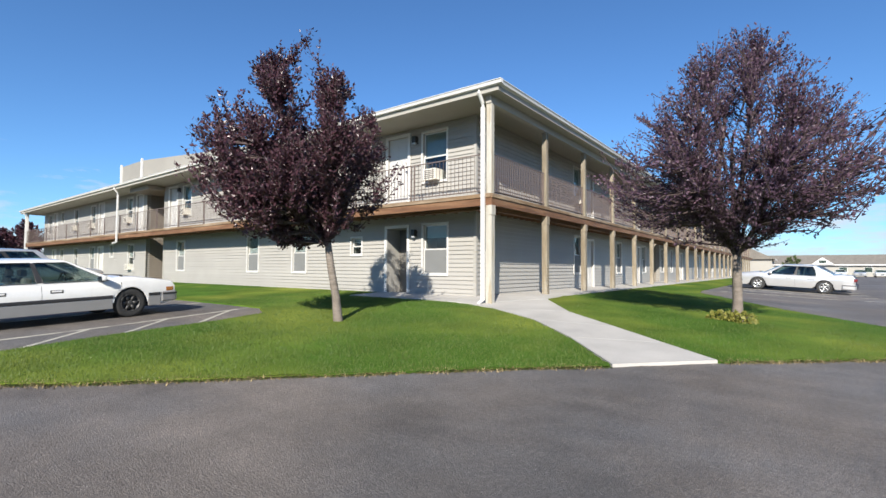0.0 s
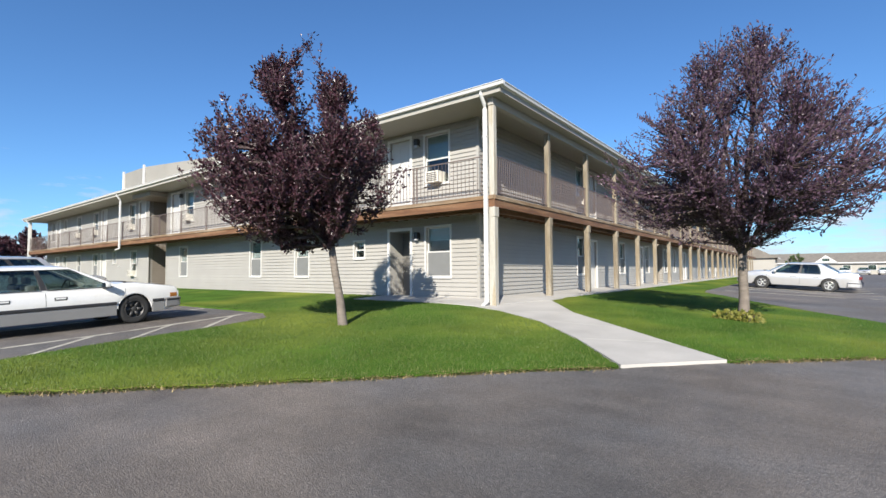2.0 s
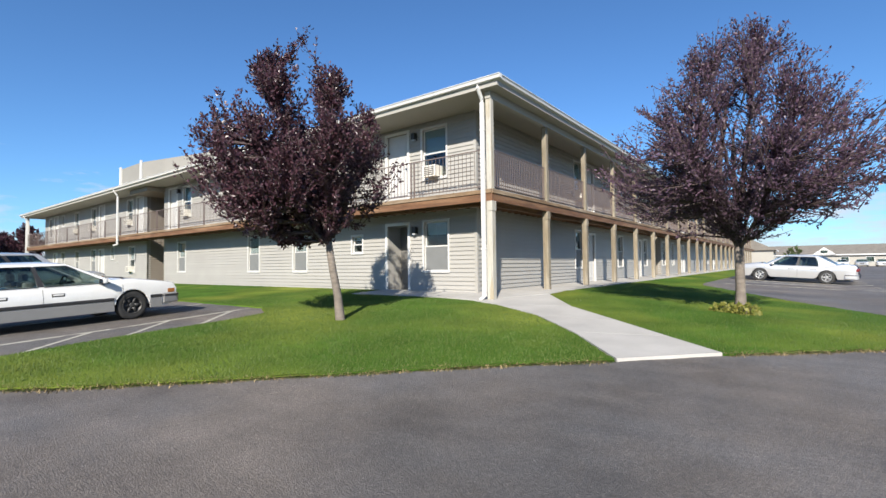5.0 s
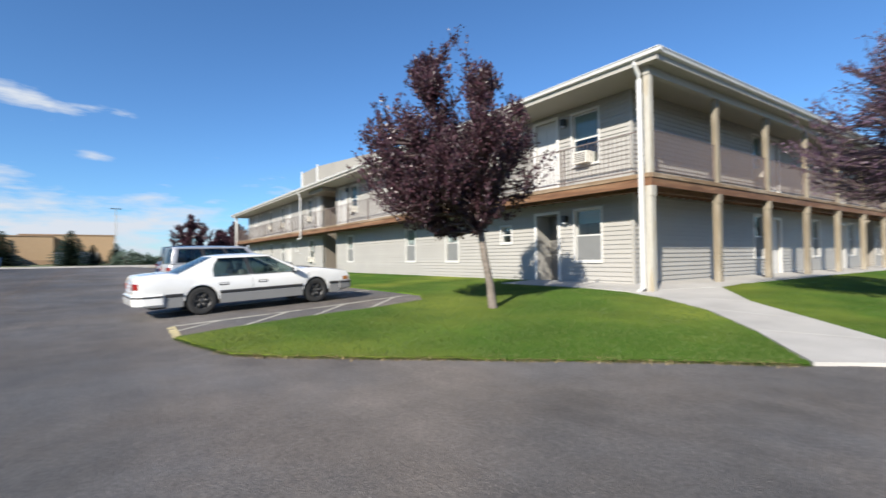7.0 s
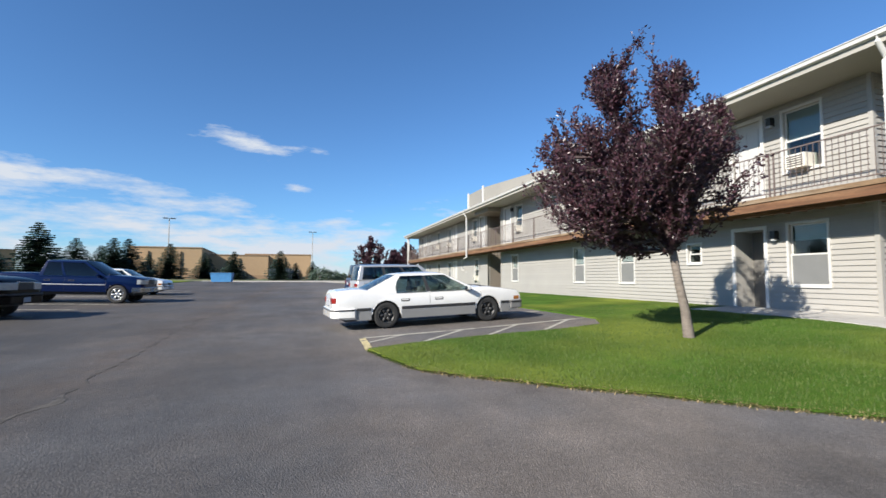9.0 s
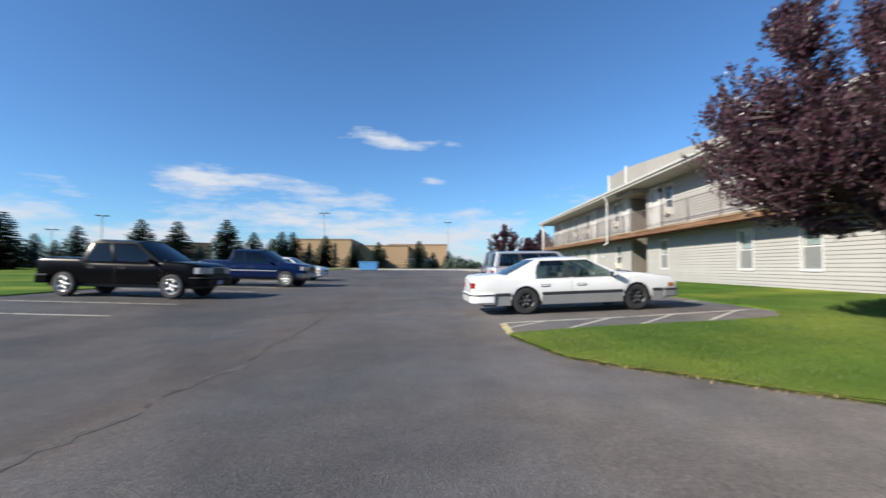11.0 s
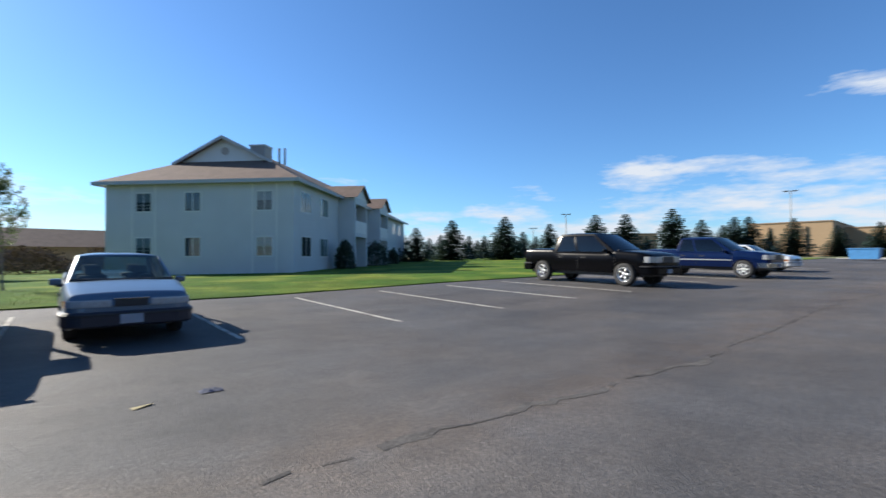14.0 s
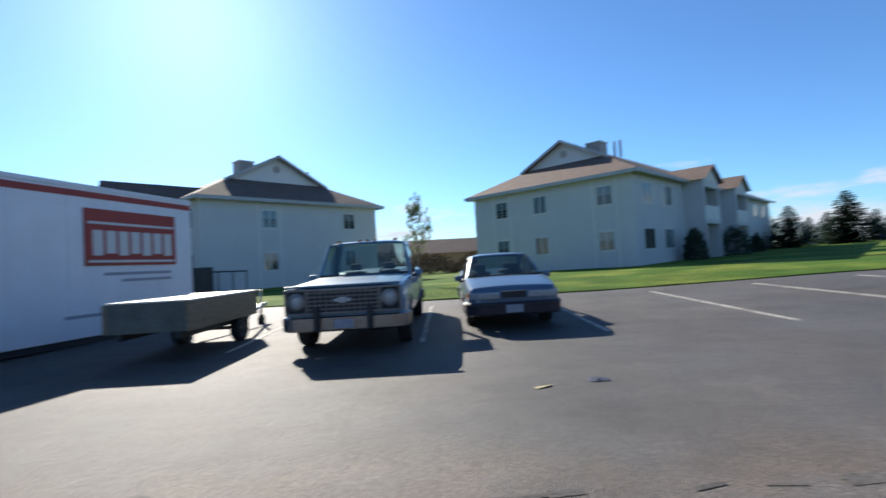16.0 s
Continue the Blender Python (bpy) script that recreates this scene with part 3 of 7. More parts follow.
# sealed crack that runs along the drive
rng = random.Random(8)
crack = Shape()
x, y = 6.0, -3.4
while x > -34:
    nx, ny, w = x - rng.uniform(0.06, 0.2), y + rng.gauss(0, 0.035) + (-2.95 - y) * 0.06, 0.006 + 0.06 * max(0.0, noise.noise(Vector((x * 1.7, 3, 0))) + 0.3) + rng.uniform(0, 0.012)
    if rng.random() < 0.75:
        crack.add([(x, y - w, ground_z(x, y) + 0.005), (nx, ny - w, ground_z(nx, ny) + 0.005), (nx, ny + w, ground_z(nx, ny) + 0.005), (x, y + w, ground_z(x, y) + 0.005)], [(0, 1, 2, 3)])
    x, y = nx, ny
tagged(part("pavement_crack", crack, M_SEALED), "rough dark seam worn open across the asphalt", "crack", kind="structure")


# ---- the long two-storey building ----
CX, CY = -6.96, 11.21
SOUTH = lambda u, o, z: (CX - u, CY - o, z)
EAST = lambda u, o, z: (CX + o, CY + u, z)


def fbox(s, side, lo, hi):
    """A box in a facade's own measures: along, outwards, up."""
    (a, b, c), (d, e, f) = lo, hi
    v = [side(*p) for p in ((a, b, c), (d, b, c), (d, e, c), (a, e, c), (a, b, f), (d, b, f), (d, e, f), (a, e, f))]
    return s.add(v, [(3, 2, 1, 0), (4, 5, 6, 7), (0, 1, 5, 4), (1, 2, 6, 5), (2, 3, 7, 6), (3, 0, 4, 7)])


def solid(side, u0, u1, z0, z1, holes, depth=0.2):
    """Wall with its openings left out."""
    s = Shape()
    cuts = sorted({u0, u1, *[h[0] for h in holes], *[h[1] for h in holes]})
    for a, b in zip(cuts, cuts[1:]):
        z = z0
        for h in sorted((h for h in holes if h[0] < b - 1e-4 and h[1] > a + 1e-4), key=lambda h: h[2]):
            if h[2] > z:
                fbox(s, side, (a, -depth, z), (b, 0, h[2]))
            z = h[3]
        if z < z1:
            fbox(s, side, (a, -depth, z), (b, 0, z1))
    return s


def lap_boards(side, u0, u1, z0, z1, holes, wall, single, rise=0.125):
    """Lapped siding boards, each course proud at its foot."""
    joined = Shape()
    for k in range(round((z1 - z0) / rise)):
        a, b = z0 + k * rise, min(z1, z0 + (k + 1) * rise)
        spans, mid = [(u0, u1)], (a + b) / 2
        for h in holes:
            if h[2] - 0.04 < mid < h[3] + 0.04:
                spans = [q for p, r in spans for q in ((p, min(r, h[0] - 0.02)), (max(p, h[1] + 0.02), r)) if q[1] - q[0] > 0.02]
        for p, r in spans:
            s = Shape() if single else joined
            v = [side(*c) for c in ((p, 0.001, a), (r, 0.001, a), (p, 0.032, a), (r, 0.032, a), (p, 0.03, a + 0.012), (r, 0.03, a + 0.012), (p, 0.003, b), (r, 0.003, b))]
            s.add(v, [(0, 1, 3, 2), (2, 3, 5, 4), (4, 5, 7, 6), (0, 2, 4, 6), (1, 7, 5, 3)])
            if single:
                part("siding_board", s, M_SIDING, wall)
    if not single:
        tagged(part("siding_boards", joined, M_SIDING, wall), kind="stuff")


COUNT = {"window": 0, "door": 0}


def window(side, u0, u1, z0, z1, blind=0.0, cooler=False, near=True):
    COUNT["window"] += 1
    w = thing("window_%d" % COUNT["window"], pose(*side(u0, 0, z0)), "white vinyl sash window" + (" with a blind half drawn" if blind > 0.4 else " with dark glass"), "window", kind="structure")
    inv = Matrix.Translation(-Vector(side(u0, 0, z0)))

    def put(name, boxes, mat, label=""):
        s = Shape()
        for lo, hi in boxes:
            fbox(s, side, lo, hi)
        s.v = [tuple(inv @ Vector(p)) for p in s.v]
        return part(name, s, mat, w, label)
    t = 0.055
    put("window_frame", [((u0 - t, 0, z0 - t), (u0, 0.045, z1 + t)), ((u1, 0, z0 - t), (u1 + t, 0.045, z1 + t)), ((u0, 0, z1), (u1, 0.045, z1 + t))], M_SASH)
    put("window_sill", [((u0, 0, z0 - t), (u1, 0.06, z0))], M_SASH)
    mid = (z0 + z1) / 2
    r = 0.04
    for lo, hi, d in ((z0, mid + 0.02, -0.03), (mid - 0.02, z1, -0.065)):
        sash = put("sash", [((u0, d - 0.03, lo), (u0 + r, d, hi)), ((u1 - r, d - 0.03, lo), (u1, d, hi)), ((u0 + r, d - 0.03, lo), (u1 - r, d, lo + r)), ((u0 + r, d - 0.03, hi - r), (u1 - r, d, hi))], M_SASH)
        g = Shape()
        fbox(g, side, (u0 + r, d - 0.018, lo + r), (u1 - r, d - 0.012, hi - r))
        g.v = [tuple(inv @ Vector(p)) for p in g.v]
        pane = part("pane", g, M_GLASS, sash)
        pane.visible_shadow = False
    # shallow dark box stands in for the unlit room
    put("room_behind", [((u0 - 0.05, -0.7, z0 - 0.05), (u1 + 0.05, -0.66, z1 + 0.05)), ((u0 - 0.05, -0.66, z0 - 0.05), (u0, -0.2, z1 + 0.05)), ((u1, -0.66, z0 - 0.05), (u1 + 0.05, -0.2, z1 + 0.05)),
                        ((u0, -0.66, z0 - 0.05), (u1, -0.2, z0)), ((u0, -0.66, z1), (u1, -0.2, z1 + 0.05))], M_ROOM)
    if not cooler and z1 - z0 > 1:
        put("insect_screen", [((u0 + r, -0.024, z0 + r), (u1 - r, -0.02, mid - 0.02))], M_SCREEN, "grey insect screen over the lower sash")
    if blind:
        n = int((z1 - z0) * blind / 0.05)
        put("blind", [((u0 + 0.02, -0.125, z1 - 0.05 * (k + 1)), (u1 - 0.02, -0.11, z1 - 0.05 * k - 0.006)) for k in range(n)], M_BLIND, "drawn pale slatted blind")
    if cooler:
        c = (u0 + u1) / 2
        ac = thing("air_conditioner", pose(*side(c, 0, z0)), "beige window air conditioner in the lower sash", "air conditioner", "window air conditioners")
        s = Shape()
        fbox(s, side, (c - 0.24, -0.1, z0 + 0.01), (c + 0.24, 0.28, z0 + 0.34))
        inv2 = Matrix.Translation(-Vector(side(c, 0, z0)))
        s.v = [tuple(inv2 @ Vector(p)) for p in s.v]
        part("case", s, M_ACUNIT, ac)
        for k in range(5):
            g = Shape()
            fbox(g, side, (c - 0.2, 0.28, z0 + 0.05 + 0.055 * k), (c + 0.2, 0.288, z0 + 0.075 + 0.055 * k))
            g.v = [tuple(inv2 @ Vector(p)) for p in g.v]
            part("louvre", g, M_DARK, ac)


def door(side, u0, u1, z0, z1, mat=None, words="white panelled entrance door, closed", lamp=True, lamp_side=1):
    COUNT["door"] += 1
    d = thing("door_%d" % COUNT["door"], pose(*side(u0, 0, z0)), words, "door", kind="structure")
    inv = Matrix.Translation(-Vector(side(u0, 0, z0)))

    def put(name, boxes, m, parent=d, label=""):
        s = Shape()
        for lo, hi in boxes:
            fbox(s, side, lo, hi)
        s.v = [tuple(inv @ Vector(p)) for p in s.v]
        return part(name, s, m, parent, label)
    t = 0.09
    put("door_frame", [((u0 - t, 0, z0), (u0, 0.05, z1 + t)), ((u1, 0, z0), (u1 + t, 0.05, z1 + t)), ((u0, 0, z1), (u1, 0.05, z1 + t))], M_WHITE)
    put("threshold", [((u0, -0.1, z0 - 0.03), (u1, 0.07, z0 + 0.02))], M_CONCRETE)
    back = 0.55 if mat else 0.0
    if mat:
        put("alcove", [((u0 - 0.06, -0.72, z0), (u0, -0.2, z1 + 0.06)), ((u1, -0.72, z0), (u1 + 0.06, -0.2, z1 + 0.06)), ((u0, -0.72, z1), (u1, -0.2, z1 + 0.06)), ((u0, -0.72, z0 - 0.06), (u1, -0.1, z0 + 0.018))], M_SIDING)
    leaf = put("door_leaf", [((u0, -0.1 - back, z0 + 0.02), (u1, -0.055 - back, z1))], mat or M_DOOR)
    w = u1 - u0
    for a, b in ((0.14, 0.46), (0.54, 0.86)):
        for c, e in ((0.1, 0.42), (0.48, 0.9)):
            h = z1 - z0
            put("door_panel", [((u0 + a * w, -0.055 - back, z0 + c * h), (u0 + b * w, -0.042 - back, z0 + e * h))], mat or M_DOOR, leaf)
    put("door_handle", [((u0 + 0.06, -0.055 - back, z0 + 0.95), (u0 + 0.11, 0.01 - back, z0 + 1.0))], M_CHROME, leaf, "small metal knob")
    if lamp:
        c = u0 - 0.34 if lamp_side > 0 else u1 + 0.34
        l = thing("wall_lantern", pose(*side(c, 0.02, z1 - 0.25)), "small dark metal wall lantern beside a door", "wall lamp", "wall lanterns")
        for name, lo, hi, m in (("back_plate", (c - 0.06, 0.01, z1 - 0.3), (c + 0.06, 0.04, z1 - 0.08), M_LAMPMETAL), ("lantern_body", (c - 0.065, 0.04, z1 - 0.28), (c + 0.065, 0.17, z1 - 0.08), M_LAMPMETAL),
                                ("lens", (c - 0.05, 0.05, z1 - 0.33), (c + 0.05, 0.16, z1 - 0.28), M_LENS)):
            s = Shape()
            fbox(s, side, lo, hi)
            iv = Matrix.Translation(-Vector(side(c, 0.02, z1 - 0.25)))
            s.v = [tuple(iv @ Vector(p)) for p in s.v]
            part(name, s, m, l)


Z0, Z1, Z2, Z3 = 0.38, 3.0, 3.12, 5.62
S_A, S_B, S_END = 20.2, 22.6, 43.2
E_LEN = 78.0
low, up = (1.05, 2.55), (3.87, 5.4)
# along, along, foot, head, kind; d: door, w: window, c: window with an air conditioner
south = [(1.0, 1.92, *low, "w"), (2.57, 3.46, 0.4, 2.5, "g"), (4.66, 5.17, 1.68, 2.25, "w"), (7.74, 8.58, *low, "b"), (11.0, 11.84, *low, "b"), (17.76, 18.6, *low, "b"),
         (1.03, 1.95, *up, "c"), (2.56, 3.44, 3.32, 5.42, "d"), (8.0, 8.9, *up, "c"), (9.5, 10.4, 3.32, 5.42, "d"), (11.0, 11.9, *up, "b"), (17.15, 18.05, *up, "c"), (18.75, 19.65, 3.32, 5.42, "d"),
         (24.3, 25.15, *low, "c"), (27.6, 28.1, 1.85, 2.6, "w"), (29.4, 30.3, 0.4, 2.5, "d"), (31.0, 31.9, *low, "b"), (34.5, 35.3, *low, "w"), (37.9, 38.7, *low, "b"), (39.8, 40.7, 0.4, 2.5, "d"),
         (23.1, 24.0, 3.32, 5.42, "d"), (24.6, 25.5, *up, "c"), (29.4, 30.3, 3.32, 5.42, "d"), (31.0, 31.9, *up, "c"), (34.6, 35.5, *up, "c"), (38.0, 38.6, 4.6, 5.4, "w"), (39.7, 40.6, 3.32, 5.42, "d"), (41.2, 42.0, *up, "b")]
east = []
for k, u in enumerate((0, 27, 51)):
    for a, b, kind in ((7.2, 8.0, "w"), (8.5, 9.4, "d"), (12.7, 13.5, "b"), (16.0, 16.9, "d"), (17.4, 18.2, "w"), (-5.0, -4.2, "w"), (-2.2, -1.6, "b"), (1.0, 1.9, "d"), (3.2, 4.0, "w")):
        if u + a > 5 and u + b < E_LEN:
            east.append((u + a, u + b, *((0.4, 2.45) if kind == "d" else low), kind))
            east.append((u + a, u + b, *((3.32, 5.42) if kind == "d" else up), "c" if kind == "w" else kind))
E_GAPS = [(19.6, 21.6), (41.6, 44.0), (64.6, 67.0)]

for name, side, runs, holes in (("wall_south", SOUTH, [(0.0, S_A), (S_B, S_END)], south),
                                ("wall_east", EAST, [(0.0, 19.6), (21.6, 41.6), (44.0, 64.6), (67.0, E_LEN)], east)):
    wall = thing(name, pose(0, 0, 0), "beige lap-sided wall of the two-storey building", "wall", kind="structure")
    for k, (a, b) in enumerate(runs):
        mine = [h for h in holes if a <= h[0] < b]
        # the east wall starts behind the south wall's end
        s = solid(side, a + (0.2 if side is EAST and a == 0 else 0), b, Z0 - 0.5, Z3 + 0.2, mine)
        part("wall_core", s, M_SIDING, wall)
        for lo, hi in ((Z0, Z1 - 0.12), (Z2 + 0.04, Z3)):
            lap_boards(side, a + 0.06, b - 0.06, lo, hi, mine, wall, k == 0)
        for u in (a, b):
            for lo, hi in ((Z0 - 0.3, Z1 - 0.12), (Z2 + 0.04, Z3)):
                part("corner_board", fbox(Shape(), side, (u - 0.05 if u else -0.03, 0.0, lo), (u + 0.06, 0.034, hi)), M_SIDING, wall)
        part("footing", fbox(Shape(), side, (a, 0.0, Z0 - 0.4), (b, 0.012, Z0)), M_CONCRETE, wall)
    for a, b, c, e, kind in holes:
        if kind in "dg":
            door(side, a, b, c, e, M_DOOR_GREY if kind == "g" else None, "grey entrance door in a white frame under the balcony" if kind == "g" else "white panelled entrance door, closed", lamp=a < 20, lamp_side=1)
        else:
            window(side, a, b, c, e, {"w": 0.3, "b": 0.5, "c": 0.5}[kind], kind == "c")
    # returns and backs of the open passages
    for a, b in ([(S_A, S_B)] if side is SOUTH else E_GAPS):
        s = Shape()
        fbox(s, side, (a - 0.2, -3.0, Z0 - 0.5), (a, -0.2, Z3 + 0.2))
        fbox(s, side, (b, -3.0, Z0 - 0.5), (b + 0.2, -0.2, Z3 + 0.2))
        fbox(s, side, (a, -3.2, Z0 - 0.5), (b, -3.0, Z3 + 0.2))
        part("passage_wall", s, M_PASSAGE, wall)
        j = Shape()
        for k in range(41):
            z = Z0 + 0.125 * k
            if not Z1 - 0.2 < z < Z2:
                fbox(j, side, (b - 0.02, -3.0, z), (b, 0.0, z + 0.03))
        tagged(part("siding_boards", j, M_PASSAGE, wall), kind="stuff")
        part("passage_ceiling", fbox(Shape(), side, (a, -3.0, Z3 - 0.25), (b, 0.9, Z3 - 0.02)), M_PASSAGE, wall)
back = Shape()
back.box((CX - S_END, CY + 10.6, -0.1), (CX - 10.8, CY + 10.8, 5.8))
back.box((CX - S_END, CY + 0.2, -0.1), (CX - S_END + 0.2, CY + 10.6, 5.8))
back.box((CX - 10.8, CY + 10.6, -0.1), (CX - 10.6, CY + E_LEN, 5.8))
back.box((CX - 10.6, CY + E_LEN - 0.2, -0.1), (CX - 0.2, CY + E_LEN, 5.8))
tagged(part("wall_back", back, M_SIDING), "beige rear walls of the long building", "wall", kind="structure")

# roof: soffit, fascia, gutter, low membrane roof
RX, RY = -5.45, 9.9
XW, YN = CX - S_END - 1.6, CY + E_LEN + 1.2
roof = thing("building_roof", pose(0, 0, 0), "low roof with broad eaves and white gutters", "roof", kind="structure")
s = Shape()
s.box((XW, RY + 0.03, Z3), (RX - 0.03, CY + 11.5, Z3 + 0.04))
s.box((CX - 11.5, CY + 11.5, Z3), (RX - 0.03, YN, Z3 + 0.04))
part("soffit", s, M_SOFFIT, roof, "pale smooth soffit under the eaves")
s = Shape()
s.box((XW, RY, Z3 - 0.01), (RX, RY + 0.03, Z3 + 0.14))
s.box((RX - 0.03, RY + 0.03, Z3 - 0.01), (RX, YN, Z3 + 0.14))
s.box((XW - 0.03, RY, Z3 - 0.02), (XW, CY + 11.5, Z3 + 0.2))
part("fascia", s, M_SOFFIT, roof)
g = Shape()
profile = [(0, 0.03), (0.09, 0.045), (0.115, 0.125), (0.13, 0.125), (0.13, 0.14), (0.0, 0.14)]
g.prism([(RY - a, Z3 + 0.08 + b) for a, b in profile], XW, RX + 0.14, "x")
part("gutter", g, M_WHITE, roof, "white metal gutter")
g = Shape()
g.prism([(RX + a, Z3 + 0.08 + b) for a, b in profile], RY, YN, "y")
part("gutter", g, M_WHITE, roof, "white metal gutter")
s = Shape()
s.add([(XW, RY, Z3 + 0.26), (RX, RY, Z3 + 0.26), (CX - 5, CY + 5, Z3 + 0.7), (XW, CY + 5, Z3 + 0.7), (XW, CY + 11.5, Z3 + 0.26), (CX - 11.5, CY + 11.5, Z3 + 0.26), (RX, YN, Z3 + 0.26), (CX - 5, YN, Z3 + 0.7), (CX - 11.5, YN, Z3 + 0.26)],
      [(0, 1, 2, 3), (3, 2, 5, 4), (1, 6, 7, 2), (2, 7, 8, 5)])
part("roof_surface", s, M_ROOF, roof)
s = Shape()
screen_line = [(-29.8, 9.98), (-27.0, 9.98), (-22.4, 11.05), (-17.0, 12.3)]
for (a, b), (c, d) in zip(screen_line, screen_line[1:]):
    s.prism([(a, b), (c, d), (c, d + 0.12), (a, b + 0.12)], Z3 + 0.2, 6.8, "z")
part("roof_screen", s, M_PARAPET, roof, "grey panel screen standing on the roof")
for a, b in screen_line[:2]:
    part("screen_post", Shape().box((a - 0.07, b - 0.08, Z3 + 0.2), (a + 0.07, b + 0.0, 6.9)), M_WHITE, roof)

# gallery deck with its timber edge
deck = thing("gallery_deck", pose(0, 0, 0), "upper walkway deck with a stained timber edge", "deck", kind="structure")
DX, DY = -5.78, 10.12
part("deck_floor", Shape().box((XW + 0.8, DY + 0.05, Z2 - 0.12), (DX - 0.05, CY - 0.03, Z2 - 0.02)), M_EDGE, deck)
part("deck_floor", Shape().box((CX + 0.03, CY - 0.02, Z2 - 0.12), (DX - 0.05, YN - 0.8, Z2 - 0.02)), M_EDGE, deck)
x = DX
while x > XW + 0.9:
    a = max(x - 4.9, XW + 0.8)
    part("fascia_board", Shape().soft((a + 0.004, DY, Z2 - 0.3), (x - 0.004, DY + 0.05, Z2 - 0.02), 0.006), M_DECK, deck)
    part("edge_board", Shape().soft((a + 0.004, DY - 0.03, Z2 - 0.1), (x - 0.004, DY + 0.1, Z2 + 0.0), 0.006), M_EDGE, deck)
    x = a
y = DY
while y < YN - 0.9:
    b = min(y + 4.8, YN - 0.8)
    part("fascia_board", Shape().soft((DX - 0.05, y + 0.004, Z2 - 0.3), (DX, b - 0.004, Z2 - 0.02), 0.006), M_DECK, deck)
    part("edge_board", Shape().soft((DX - 0.1, y + 0.004, Z2 - 0.1), (DX + 0.03, b - 0.004, Z2 + 0.0), 0.006), M_EDGE, deck)
    y = b
s = Shape()
s.box((XW + 0.9, DY + 0.35, Z2 - 0.36), (DX - 0.3, DY + 0.43, Z2 - 0.125))
s.box((DX - 0.43, DY + 0.43, Z2 - 0.36), (DX - 0.35, YN - 0.9, Z2 - 0.125))
part("beam", s, M_DECK, deck)
j = Shape()
for k in range(105):
    j.box((DX - 0.6 - 0.41 * k, DY + 0.44, Z2 - 0.3), (DX - 0.56 - 0.41 * k, CY - 0.03, Z2 - 0.125))
for k in range(185):
    j.box((CX + 0.03, CY + 0.1 + 0.41 * k, Z2 - 0.3), (DX - 0.44, CY + 0.14 + 0.41 * k, Z2 - 0.125))
tagged(part("joists", j, M_DECK, deck), kind="stuff")

# posts
POSTS = [10.2 + 3.22 * k for k in range(24)]
for k, y in enumerate(POSTS):
    m = M_WOOD if k else M_POSTPAINT
    p = thing("timber_post", pose(-5.86, y, 0), "weathered square timber post carrying the gallery and eaves", "post", "gallery posts")
    part("lower_post", Shape().soft((-0.085, -0.085, ground_z(-5.86, y)), (0.085, 0.085, Z2 - 0.3), 0.012), m, p)
    part("upper_post", Shape().soft((-0.075, -0.075, Z2), (0.075, 0.075, Z3 - 0.2), 0.012), m, p)
    part("bracket", Shape().soft((0.0, -0.1, Z2 - 0.55), (0.1, 0.1, Z2 - 0.3), 0.008), m, p)
tagged(part("eaves_beam", Shape().soft((-5.94, 10.1, Z3 - 0.2), (-5.78, YN - 0.9, Z3), 0.01), M_SOFFIT), "pale boxed beam under the eaves", "beam", kind="structure")
p = thing("timber_post", pose(XW + 0.9, 10.2, 0), "pale post at the far end of the gallery", "post", "gallery posts")
part("lower_post", Shape().soft((-0.08, -0.08, ground_z(XW, 10.2)), (0.08, 0.08, Z2 - 0.3), 0.012), M_WHITE, p)
part("upper_post", Shape().soft((-0.07, -0.07, Z2), (0.07, 0.07, Z3), 0.012), M_WHITE, p)

# downspouts
for x, y, z0 in ((-5.98, 10.04, 0.42), (-30.5, 10.03, 2.6), (-50.6, 10.03, 0.5)):
    d = thing("downspout", pose(x, y, 0), "white metal rainwater downspout", "downspout", "downspouts")
    part("elbow", Shape().tube([(0.0, -0.2, Z3 + 0.16), (0, -0.2, Z3 + 0.02), (0, -0.02, Z3 - 0.2), (0, 0, Z3 - 0.34)], 0.05, 8), M_WHITE, d)
    part("pipe", Shape().soft((-0.05, -0.04, z0), (0.05, 0.04, Z3 - 0.3), 0.012), M_WHITE, d)
    for z in (1.6, 3.4, 4.6):
        part("strap", Shape().box((-0.06, -0.045, z), (0.06, 0.045, z + 0.03)), M_WHITE, d)
    part("outlet", Shape().tube([(0, 0, z0 + 0.1), (0, -0.03, z0), (0, -0.2, z0 - 0.06)], 0.045, 8), M_WHITE, d)

# railings: bays between posts, of thin pickets
PICKET = Shape().box((-0.0055, -0.0055, Z2 + 0.1), (0.0055, 0.0055, Z2 + 1.02)).mesh("picket", M_RAIL)


STOUT = Shape().box((-0.008, -0.008, Z2 + 0.1), (0.008, 0.008, Z2 + 1.02)).mesh("picket", M_RAIL)


